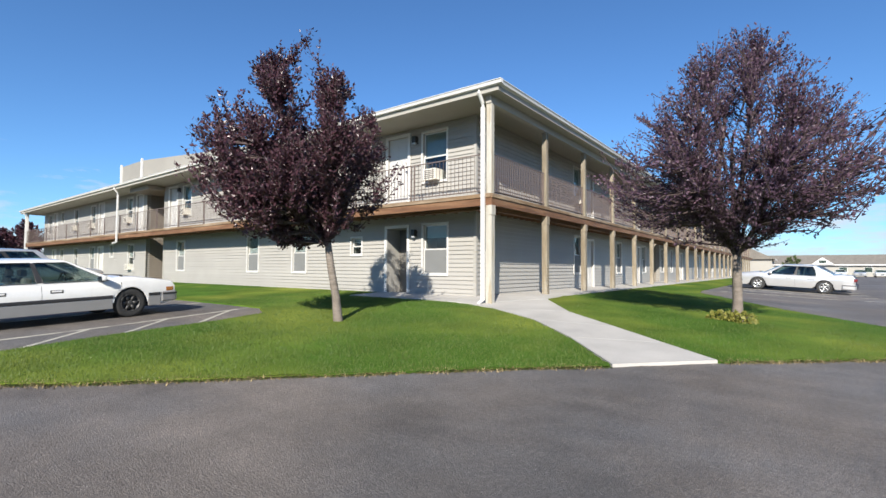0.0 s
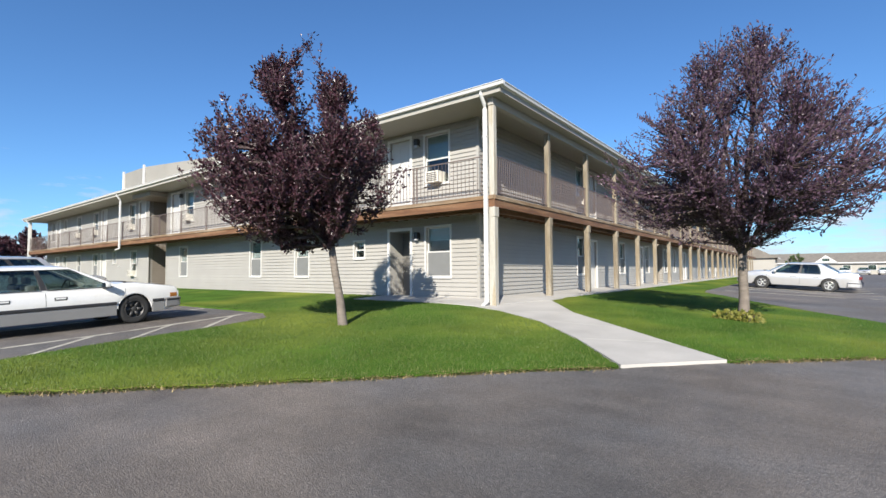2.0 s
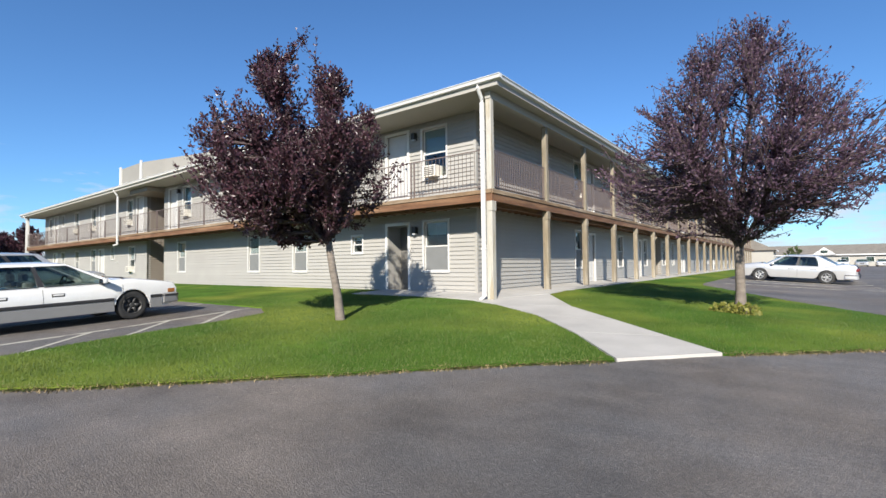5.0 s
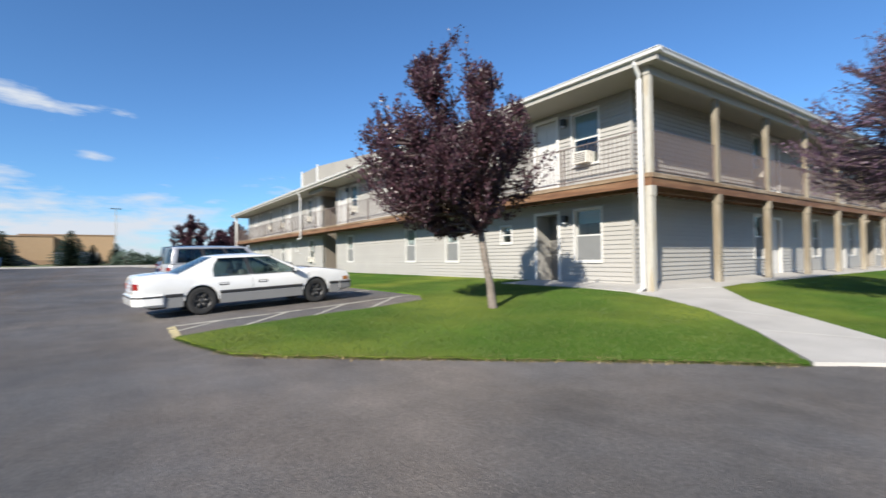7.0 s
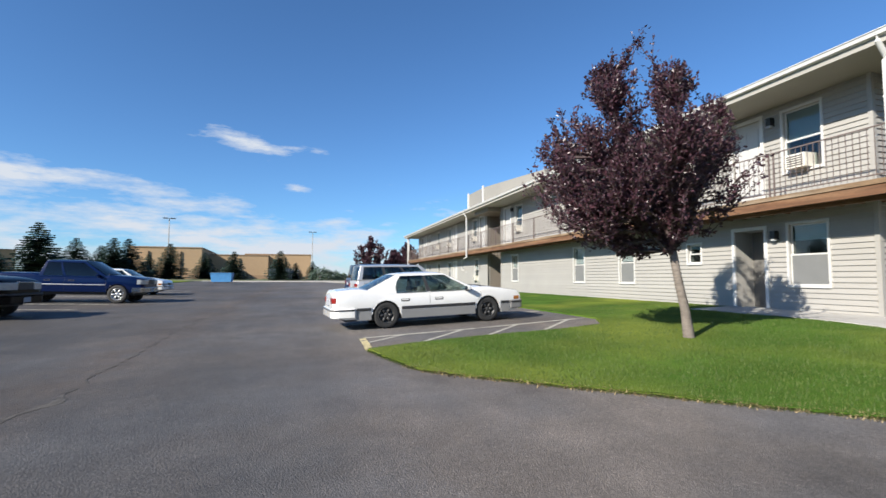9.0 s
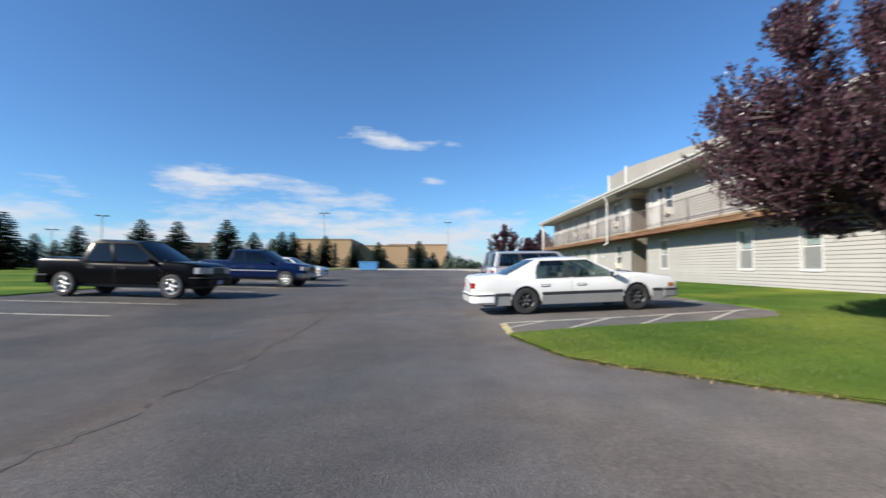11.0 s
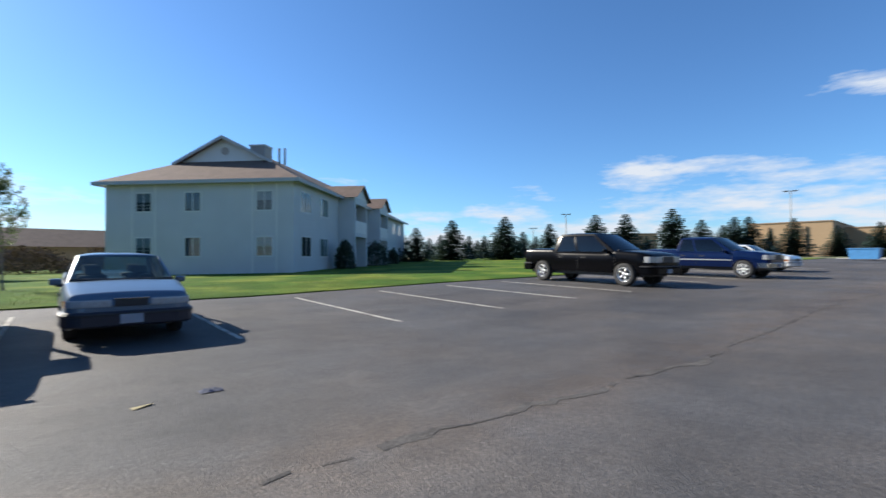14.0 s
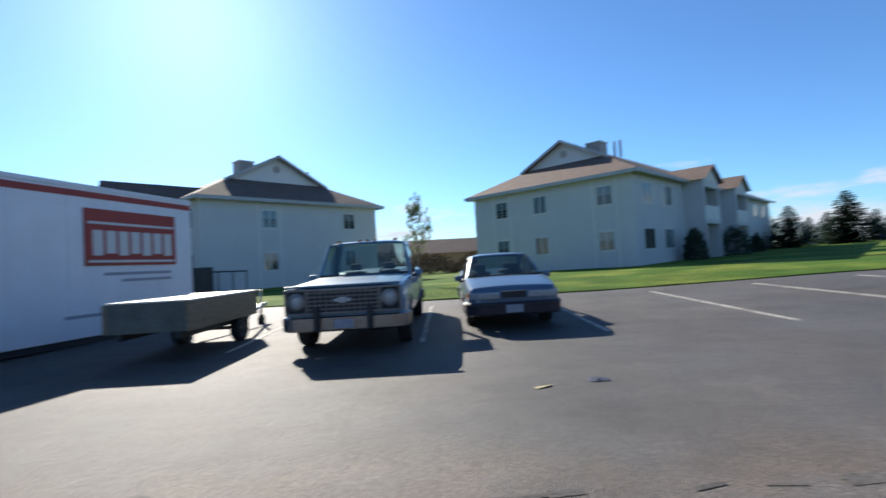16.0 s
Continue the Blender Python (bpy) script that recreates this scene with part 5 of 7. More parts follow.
        part("mirror_arm", Shape().soft((x - 0.03, min(y, y - sg * 0.15), z0 - 0.02), (x + 0.04, max(y, y - sg * 0.15), z0 + 0.03), 0.012), M_DARK, mr)
        part("mirror_glass", Shape().box((x - 0.054, y - 0.08, z0 + 0.02), (x - 0.05, y + 0.08, z0 + 0.11)), M_CHROME, mr)
    if seats:
        mid = (rt + ft) / 2
        for x in ((mid + 0.25, mid - 0.75) if ft - rt > 1.1 else (mid,)):
            for y in (-0.38, 0.38):
                st = part("seat", Shape().soft((x - 0.15, y - 0.25, 0.35), (x + 0.4, y + 0.25, 0.62), 0.05).soft((x - 0.28, y - 0.24, 0.5), (x - 0.12, y + 0.24, z0 + 0.12), 0.05), M_SEAT, car)
                part("headrest", Shape().soft((x - 0.28, y - 0.13, z0 + 0.14), (x - 0.18, y + 0.13, z0 + 0.29), 0.03), M_SEAT, st)
        part("dashboard", Shape().soft((fb - 0.6, -w0 + 0.1, z0 - 0.2), (fb - 0.1, w0 - 0.1, z0 - 0.01), 0.04), M_DARK, car)
        part("steering_wheel", Shape().tube([(fb - 0.68 + 0.05 * math.sin(a), 0.38 + 0.18 * math.cos(a), z0 + 0.02 + 0.17 * math.sin(a)) for a in np.linspace(0, 6.28, 17)], 0.014, 6), M_DARK, car)
    # ends
    zf, zr = curve(top, L / 2 - 0.05), curve(top, -L / 2 + 0.05)
    hf, hr = soft_half(L / 2), soft_half(-L / 2)
    bm_ = M_CHROME if chrome_bumper else body_mat
    hl = front or dict(z=zf - 0.12, h=0.13, w=0.34)
    drop = hl.get("drop", 0.0)
    fb_ = belt("front_bumper", nose(1, 0.42), sill + 0.06 - drop, sill + 0.29 - drop, 0.05, bm_ if not lower else lower)
    rb_ = belt("rear_bumper", nose(-1, 0.5), sill + 0.05 - drop, sill + 0.29 - drop, 0.05, bm_)
    if not chrome_bumper:
        belt("bumper_strip", nose(1, 0.42), sill + 0.215, sill + 0.27, 0.062, M_DARK, "black rubber bumper strip", fb_)
        belt("bumper_strip", nose(-1, 0.5), sill + 0.215, sill + 0.27, 0.062, M_DARK, "black rubber bumper strip", rb_)
    for sg in (1, -1):
        belt("headlight", nose(1, hl.get("wrap", 0.1), hf - hl["w"], sg), hl["z"] - hl["h"] / 2, hl["z"] + hl["h"] / 2, 0.012, M_LENS)
        if "wrap" not in hl:
            belt("marker_lamp", flank(L / 2 - 0.3, L / 2 - 0.13, sg, 5), hl["z"] - 0.055, hl["z"] + 0.04, 0.006, M_AMBER)
        belt("tail_light", nose(-1, 0.07, max(0.05, hr - tail - 0.1), sg), zr - 0.24, zr - 0.1, 0.012, M_RED)
    gr = part("grille", Shape().soft((L / 2 - 0.05, -hf + hl["w"] + 0.04, hl["z"] - hl["h"] / 2), (L / 2 + 0.016, hf - hl["w"] - 0.04, hl["z"] + hl["h"] / 2), 0.012), M_DARK, car)
    part("grille_trim", Shape().soft((L / 2 - 0.05, -hf + hl["w"] + 0.03, hl["z"] + hl["h"] / 2), (L / 2 + 0.024, hf - hl["w"] - 0.03, hl["z"] + hl["h"] / 2 + 0.022), 0.005), M_CHROME, gr)
    part("number_plate", Shape().soft((L / 2 + 0.045, -0.15, sill + 0.1 - drop), (L / 2 + 0.07, 0.15, sill + 0.24 - drop), 0.003), M_BARSGREY, car)
    part("number_plate", Shape().soft((-L / 2 - 0.03, -0.15, zr - 0.3), (-L / 2 + 0.02, 0.15, zr - 0.16), 0.003), M_BARSGREY, car)
    # hood and boot lid joints
    for x, w in ((fb + bow + 0.1, 0.8), (rb - bow - 0.06, 0.74)):
        if abs(x) < L / 2 - 0.4 and z1 < 1.6:
            part("panel_joint", Shape().tube([(x, u * soft_half(x) * w, curve(top, x) + 0.032 - 0.018 * abs(u * w) ** 1.5) for u in np.linspace(-1, 1, 9)], 0.004, 4), M_SEAM, car)
    if lower:
        for sg in (1, -1):
            for a, b in ((axles[0] + r * 1.2, axles[1] - r * 1.2), (axles[1] + r * 1.2, L / 2 - 0.45), (-L / 2 + 0.55, axles[0] - r * 1.2)):
                if b - a > 0.05:
                    belt("lower_cladding", flank(a, b, sg), sill - 0.02, sill + 0.2, 0.004, lower, "grey lower body cladding")
                    belt("side_moulding", flank(a, b, sg), sill + 0.21, sill + 0.28, 0.016, M_DARK, "black rubbing strip")
    elif stripe_mat:
        for sg in (1, -1):
            belt("side_moulding", flank(axles[0] + r * 1.2, axles[1] - r * 1.2, sg), sill + 0.3, sill + 0.34, 0.01, stripe_mat, "bright trim strip along the doors")
    return car


def parked(x, y, heading, wheelbase):
    """Pose on the sloping lot."""
    a = radians(heading)
    dx, dy = math.cos(a), math.sin(a)
    f, b = ground_z(x + dx * wheelbase / 2, y + dy * wheelbase / 2), ground_z(x - dx * wheelbase / 2, y - dy * wheelbase / 2)
    return pose(x, y, (f + b) / 2) @ pose(0, 0, 0, 0, 0, heading) @ pose(0, 0, 0, 0, -math.degrees(math.atan2(f - b, wheelbase)), 0)


M_SEAM = material("panel_gap", (0.03, 0.03, 0.03), 0.7, scale=8, vary=0.1)
P_WHITE = paint("white_car_paint", (0.682, 0.682, 0.671), 0.22, 0.9)
P_GREYLOW = paint("grey_cladding_paint", (0.2, 0.2, 0.2), 0.45, 0.3)
P_SILVER = paint("silver_car_paint", (0.52, 0.52, 0.52), 0.28, 0.8, 0.5)
P_BLACK = material("black_car_paint", (0.002, 0.002, 0.003), 0.24, scale=2.5, vary=0.1, fine=40, fine_vary=0.05, spec=0.1)
P_DARKLOW = paint("dark_lower_paint", (0.016, 0.02, 0.034), 0.4, 0.3)
P_NAVY = material("navy_car_paint", (0.002, 0.009, 0.045), 0.18, scale=2.5, vary=0.1, fine=40, fine_vary=0.05, spec=0.25)
P_STEELBLUE = paint("steel_blue_car_paint", (0.09, 0.14, 0.2), 0.33, 0.5, 0.2)
P_TRUCKBLUE = paint("faded_blue_truck_paint", (0.1, 0.2, 0.3), 0.4, 0.5)
M_STEELDARK = material("dull_steel_wheel", (0.05, 0.05, 0.05), 0.5, metal=0.4, scale=8, vary=0.2)

sedan_top = [(-2.6, 0.74), (-2.57, 0.88), (-2.5, 0.95), (-2.2, 0.98), (-1.95, 0.99), (-1.6, 0.93), (-1.3, 0.86), (0.9, 0.85), (1.15, 0.9), (1.35, 0.935), (1.6, 0.925), (2.2, 0.84), (2.48, 0.79), (2.56, 0.72), (2.6, 0.6)]
sedan_half = [(-2.6, 0.84), (-2.52, 0.89), (-2.2, 0.92), (-1.0, 0.94), (1.2, 0.94), (2.2, 0.91), (2.5, 0.87), (2.6, 0.8)]


def scaled(points, k, q=1.0):
    return [(a * k, b * q) for a, b in points]


vehicle("sedan", parked(-11.85, 2.62, 95, 2.6) @ Matrix.Scale(0.93, 4), "white four-door sedan with grey lower panels and plain dark wheels", "car", P_WHITE, 5.2, 1.88, sedan_top, sedan_half, (-1.3, 1.5), 0.325, 0.25,
        (-2.0, -0.95, 0.3, 1.3, 0.86, 1.385, 0.885, 0.64), P_GREYLOW, M_STEELDARK, 6, bow=0.12,
        pillars=((0.0, (0.3, 0.1)), (0.54, 0.575), (0.95, 1.0)))
vehicle("sedan", parked(-0.1, 31.5, 180, 2.8), "silver four-door sedan with bright alloy wheels", "car", P_SILVER, 5.1, 1.86, scaled(sedan_top, 0.98, 1.02), scaled(sedan_half, 0.98), (-1.35, 1.45), 0.33, 0.24,
        (-1.9, -1.0, 0.35, 1.28, 0.87, 1.45, 0.87, 0.65), bow=0.12)
vehicle("sedan", parked(-1.22, -10.75, 90, 2.6) @ Matrix.Scale(0.93, 4), "blue-grey compact sedan with dark glass", "car", P_STEELBLUE, 4.6, 1.74, scaled(sedan_top, 0.885, 0.96), scaled(sedan_half, 0.885, 0.92), (-1.25, 1.35), 0.3, 0.22,
        (-1.65, -0.95, 0.3, 1.08, 0.82, 1.37, 0.8, 0.62), P_DARKLOW, M_STEELDARK, 6, front=dict(z=0.63, h=0.11, w=0.36))
vehicle("sedan", parked(-30.0, -10.4, 88, 2.8), "white sedan parked beyond the pickups", "car", P_WHITE, 5.0, 1.85, scaled(sedan_top, 0.96), scaled(sedan_half, 0.96), (-1.3, 1.45), 0.33, 0.24,
        (-1.8, -1.0, 0.35, 1.22, 0.85, 1.42, 0.86, 0.64), seats=False)
wagon_top = [(-2.65, 0.8), (-2.6, 1.05), (-2.4, 1.12), (1.1, 1.1), (1.6, 1.1), (2.4, 1.04), (2.6, 0.95), (2.65, 0.7)]
wagon_half = [(-2.65, 0.93), (-2.3, 0.97), (1.6, 0.97), (2.4, 0.94), (2.65, 0.88)]
vehicle("sport_utility_vehicle", parked(-19.9, 3.75, 96, 3.0) @ Matrix.Scale(0.88, 4), "silver-grey long sport utility vehicle with dark side glass", "car", P_SILVER, 5.3, 1.95, wagon_top, wagon_half, (-1.5, 1.6), 0.37, 0.36,
        (-2.55, -2.4, 0.45, 1.2, 1.12, 1.82, 0.93, 0.78), P_GREYLOW, pillars=((0.0, 0.05), (0.33, 0.37), (0.62, 0.66), (0.93, 1.0)), seats=False)
vehicle("sport_utility_vehicle", parked(-22.8, 3.8, 96, 3.0) @ Matrix.Scale(0.95, 4), "dark blue sport utility vehicle seen from behind", "car", P_NAVY, 4.9, 1.9, scaled(wagon_top, 0.925), scaled(wagon_half, 0.925), (-1.4, 1.45), 0.37, 0.36,
        (-2.3, -2.2, 0.4, 1.1, 1.12, 1.76, 0.9, 0.76), seats=False)
truck_top = [(-2.9, 1.0), (-2.88, 1.25), (-2.6, 1.27), (-1.3, 1.27), (-1.1, 1.16), (1.1, 1.15), (1.5, 1.23), (2.4, 1.17), (2.7, 1.11), (2.84, 1.0), (2.9, 0.8)]
truck_half = [(-2.9, 0.95), (-2.6, 0.98), (1.5, 0.99), (2.4, 0.98), (2.75, 0.93), (2.9, 0.84)]
vehicle("pickup_truck", parked(-16.1, -10.75, 87, 3.6) @ Matrix.Scale(0.97, 4), "black extended-cab pickup truck with polished alloy wheels", "truck", P_BLACK, 5.8, 2.0, truck_top, truck_half, (-1.85, 1.85), 0.4, 0.45,
        (-1.3, -1.05, 0.45, 1.55, 1.16, 1.9, 0.95, 0.74), spokes=5, pillars=((0.0, 0.06), (0.4, 0.44), (0.93, 1.0)), tail=0.14, glass_mat=M_DARKGLASS, seats=False, trim=P_BLACK, bow=0.16, front=dict(z=0.93, h=0.2, w=0.34, wrap=0.3, drop=0.08))
vehicle("pickup_truck", parked(-23.2, -9.5, 87, 3.2) @ Matrix.Scale(0.93, 4), "navy blue extended-cab pickup truck with side steps", "truck", P_NAVY, 5.7, 2.0, truck_top, truck_half, (-1.8, 1.85), 0.4, 0.48,
        (-1.2, -1.0, 0.45, 1.45, 1.16, 1.88, 0.95, 0.75), spokes=6, pillars=((0.0, 0.06), (0.36, 0.4), (0.93, 1.0)), tail=0.14, glass_mat=M_DARKGLASS, seats=False, chrome_bumper=True, trim=P_NAVY, bow=0.14, front=dict(z=0.95, h=0.2, w=0.34, wrap=0.25, drop=0.06), stripe_mat=M_STEEL)
vehicle("sedan", parked(0.25, 34.8, 180, 2.8), "dark blue-black sedan parked beyond the silver one", "car", P_DARKLOW, 5.0, 1.85, scaled(sedan_top, 0.96), scaled(sedan_half, 0.96), (-1.3, 1.45), 0.33, 0.24,
        (-1.8, -1.0, 0.35, 1.22, 0.85, 1.45, 0.86, 0.64), seats=False, glass_mat=M_DARKGLASS)
old_top = [(-2.7, 1.05), (-2.68, 1.2), (-0.9, 1.2), (-0.75, 1.1), (0.45, 1.1), (0.7, 1.16), (2.3, 1.11), (2.62, 1.08), (2.7, 0.98)]
old_half = [(-2.7, 0.96), (-2.3, 1.0), (2.3, 0.99), (2.7, 0.96)]
old = vehicle("pickup_truck", parked(1.33, -9.75, 90, 3.3) @ Matrix.Scale(0.88, 4), "old blue square-bodied pickup truck with a chrome grille and cab lights", "truck", P_TRUCKBLUE, 5.4, 2.0, old_top, old_half, (-1.75, 1.65), 0.39, 0.43,
              (-0.85, -0.78, 0.2, 0.68, 1.1, 1.88, 0.95, 0.8), rim=M_STEELDARK, pillars=((0.0, 0.1), (0.93, 1.0)), chrome_bumper=True, front=dict(z=0.9, h=0.24, w=0.28, wrap=0.02, drop=0.1), glass_mat=M_GLASS)
M_GRILLE = material("dull_silver_grille", (0.2, 0.2, 0.205), 0.35, metal=0.7, scale=8, vary=0.15)
grille = part("grille_panel", Shape().soft((2.69, -0.9, 0.66), (2.722, 0.9, 1.06), 0.006), M_DARK, old)
for z in (0.66, 1.035):
    part("grille_frame", Shape().soft((2.7, -0.92, z), (2.765, 0.92, z + 0.03), 0.006), M_GRILLE, grille)
for y in (-0.92, -0.6, 0.57, 0.89):
    part("grille_frame", Shape().soft((2.7, y, 0.68), (2.76, y + 0.03, 1.05), 0.006), M_GRILLE, grille)
for k in range(5):
    part("grille_bar", Shape().box((2.724, -0.57, 0.73 + 0.065 * k), (2.75, 0.57, 0.745 + 0.065 * k)), M_GRILLE, grille)
for k in range(13):
    part("grille_bar", Shape().box((2.724, -0.54 + 0.09 * k - 0.005, 0.69), (2.742, -0.54 + 0.09 * k + 0.005, 1.035)), M_GRILLE, grille)
for sg in (1, -1):
    ring = part("headlight_ring", Shape().lathe([(0.135, 0.0), (0.135, 0.04), (0.11, 0.045), (0.108, 0.01)], pose(2.715, sg * 0.74, 0.87, 0, 0, -90), 24), M_GRILLE, grille)
    part("headlight_lens", Shape().lathe([(0.108, 0.015), (0.07, 0.035), (0.001, 0.042)], pose(2.715, sg * 0.74, 0.87, 0, 0, -90), 24), M_LENS, ring)
part("badge", Shape().soft((2.752, -0.13, 0.85), (2.768, 0.13, 0.9), 0.01).soft((2.752, -0.06, 0.83), (2.768, 0.06, 0.92), 0.01), M_WHITE, old)
part("hood_edge", Shape().soft((2.62, -0.92, 1.085), (2.72, 0.92, 1.12), 0.012), P_TRUCKBLUE, old)
for y in (-0.42, 0.42):
    part("bumper_guard", Shape().soft((2.74, y - 0.045, 0.4), (2.83, y + 0.045, 0.76), 0.02), M_DARK, old)
for y in (-0.6, -0.16, 0.0, 0.16, 0.6):
    part("cab_lamp", Shape().soft((0.0, y - 0.04, 1.86), (0.1, y + 0.04, 1.91), 0.012), M_AMBER, old)
part("light_bar", Shape().soft((-0.3, -0.05, 1.87), (-0.1, 0.05, 1.9), 0.01), M_DARK, old)


# ---- pale apartment blocks ----
def apartment(corner, turn, length, side, words):
    """End wall along local x (0 to 12.1), long wings along local y; side: the x at which the long face with bays is seen."""
    W, ZE, O = (12.1 if side > 0 else 13.2), 5.75, 0.5
    h = thing("apartment_building", pose(*corner, ground_z(corner[0], corner[1]), 0, 0, turn), words, "apartment building")
    wall = Shape()
    wall_ = part("wall", wall.box((0, 0, -0.5), (W, 0.2, ZE)), M_APT, h)
    for lo, hi in (((0, 0.2, -0.5), (0.2, length - 0.2, ZE)), ((W - 0.2, 0.2, -0.5), (W, length - 0.2, ZE)), ((0, length - 0.2, -0.5), (W, length, ZE))):
        part("wall", Shape().box(lo, hi), M_APT, h)
    laps = Shape()
    for k in range(27):
        z = 0.1 + 0.2 * k
        laps.box((-0.014, -0.014, z), (W + 0.014, 0.0, z + 0.06)).box((-0.014, 0.0, z), (0.0, length, z + 0.06)).box((W, 0.0, z), (W + 0.014, length, z + 0.06))
    tagged(part("siding_relief", laps, M_APT, wall_), kind="stuff")
    sl, ridge = 0.52, ZE + 0.52 * (W / 2 + O)
    yb = 3.0
    zb = ZE + sl * (yb + O)
    c, q = W / 2, (ridge - zb) / sl
    rs = Shape()
    A = [(-O, -O, ZE), (W + O, -O, ZE), (c + q, yb, zb), (c - q, yb, zb)]
    rs.add(A, [(0, 1, 2, 3)])
    rs.add([(-O, -O, ZE), (c - q, yb, zb), (c, yb, ridge), (c, length - yb, ridge), (c - q, length - yb, zb), (-O, length + O, ZE)], [(0, 1, 2, 3, 4, 5)])
    rs.add([(W + O, -O, ZE), (c + q, yb, zb), (c, yb, ridge), (c, length - yb, ridge), (c + q, length - yb, zb), (W + O, length + O, ZE)], [(5, 4, 3, 2, 1, 0)])
    rs.add([(-O, length + O, ZE), (W + O, length + O, ZE), (c + q, length - yb, zb), (c - q, length - yb, zb)], [(3, 2, 1, 0)])
    # rake of the small upper gable
    for sg in (1, -1):
        rs.add([(c + sg * (q + 0.45), yb - 0.45, zb - 0.12), (c, yb - 0.45, ridge + 0.07), (c, yb + 0.3, ridge + 0.07), (c + sg * (q + 0.45), yb + 0.3, zb - 0.12)], [(0, 1, 2, 3)])
    roof_ = part("roof", rs, M_SHINGLE, h, "brown shingle hip roof")
    s = Shape()
    s.add([(c - q, yb, zb), (c + q, yb, zb), (c, yb, ridge)], [(0, 1, 2)])
    part("gable", s, M_APTTRIM, h)
    for sg in (1, -1):
        part("rake_board", Shape().add([(c + sg * (q + 0.45), yb - 0.47, zb - 0.3), (c + sg * (q + 0.45), yb - 0.47, zb - 0.1), (c, yb - 0.47, ridge + 0.09), (c, yb - 0.47, ridge - 0.12),
                                        (c + sg * (q + 0.45), yb - 0.42, zb - 0.3), (c + sg * (q + 0.45), yb - 0.42, zb - 0.1), (c, yb - 0.42, ridge + 0.09), (c, yb - 0.42, ridge - 0.12)],
                                       [(0, 1, 2, 3), (7, 6, 5, 4), (0, 4, 5, 1), (1, 5, 6, 2), (2, 6, 7, 3), (3, 7, 4, 0)]), M_APTFASCIA, h)
    vent = Shape().tube([(c, yb - 0.03, ridge - 0.9), (c, yb + 0.02, ridge - 0.9)], 0.28, 8)
    part("gable_vent", vent, M_SOFFIT, h)
    cs = c + (0.0 if side > 0 else -3.3)
    part("chimney", Shape().soft((cs + 1.1, yb + 1.2, ridge - 1.2), (cs + 2.2, yb + 2.3, ridge - 0.3), 0.03), M_SOFFIT, roof_)
    part("chimney_cap", Shape().soft((cs + 1.05, yb + 1.15, ridge - 0.3), (cs + 2.25, yb + 2.35, ridge - 0.2), 0.02), M_APTTRIM, roof_)
    for x in (c + 3.1, c + 3.5):
        part("roof_vent", Shape().tube([(x, yb + 1.5, ridge - 1.6), (x, yb + 1.5, ridge - 0.45)], 0.08, 8), M_SOFFIT, roof_)
    edge = Shape()
    edge.box((-O, -O - 0.03, ZE - 0.2), (W + O, -O, ZE + 0.02)).box((-O - 0.03, -O - 0.03, ZE - 0.2), (-O, length + O, ZE + 0.02)).box((W + O, -O - 0.03, ZE - 0.2), (W + O + 0.03, length + O, ZE + 0.02))
    part("fascia", edge, M_APTFASCIA, h)
    part("soffit", Shape().box((-O, -O, ZE - 0.06), (W + O, 0, ZE - 0.03)).box((-O, 0, ZE - 0.06), (0, length, ZE - 0.03)).box((W, 0, ZE - 0.06), (W + O, length, ZE - 0.03)), M_APTTRIM, h)

    def win(x, y, z, w, hgt, face, dark=True):
        """face: 0 the end wall, -1 / 1 the long walls."""
        if face == 0:
            m = pose(x, 0, z)
        else:
            m = pose(0 if face < 0 else W, y, z, 0, 0, -90 if face < 0 else 90)
        wd = part("window", Shape().box((-w / 2 - 0.08, -0.04, -0.08), (-w / 2, 0.02, hgt + 0.08), m).box((w / 2, -0.04, -0.08), (w / 2 + 0.08, 0.02, hgt + 0.08), m).box((-w / 2, -0.04, hgt), (w / 2, 0.02, hgt + 0.08), m).box((-w / 2, -0.04, -0.08), (w / 2, 0.02, 0), m), M_APTTRIM, h)
        for a, b in ((-w / 2, -0.02), (0.02, w / 2)):
            part("pane", Shape().box((a, -0.03, 0), (b, -0.022, hgt), m), M_GLASS, wd).visible_shadow = False
        part("mullion", Shape().box((-0.02, -0.035, 0), (0.02, -0.016, hgt), m), M_APTTRIM, wd)
        # dark panel: the unlit room painted behind the glass; otherwise a pale half drape
        part("drape", Shape().box((-w / 2, -0.014, 0), (w / 2 if dark else 0.0, -0.006, hgt), m), M_DARK if dark else M_BLIND, wd)
        if face == 0 and x != 5.75:
            # grey upper half: sky reflection in the pane painted on as a panel
            part("blind", Shape().box((-w / 2, -0.02, hgt * 0.52), (w / 2, -0.0145, hgt), m), M_BARSGREY, wd)

    xs = (2.55, 5.75, 10.3) if side > 0 else (4.3, 10.6)
    for x in xs:
        for z in (1.2, 3.95):
            win(x, 0, z, 0.95, 1.1, 0, True)
    sgn = 1 if side > 0 else -1
    for y in (1.9, 5.2, 14.0, 22.5, 26.0, 30.0, 33.5):
        if y < length - 1:
            for z in (1.15, 3.95):
                win(0, y, z, 1.5, 1.2, sgn, y < 3)
    # trim strips under the end windows
    for x in xs[::2]:
        for dx in (-0.75, 0.75):
            part("trim_strip", Shape().box((x + dx - 0.06, -0.03, -0.1), (x + dx + 0.06, -0.015, ZE - 0.2)), M_APTTRIM, h)
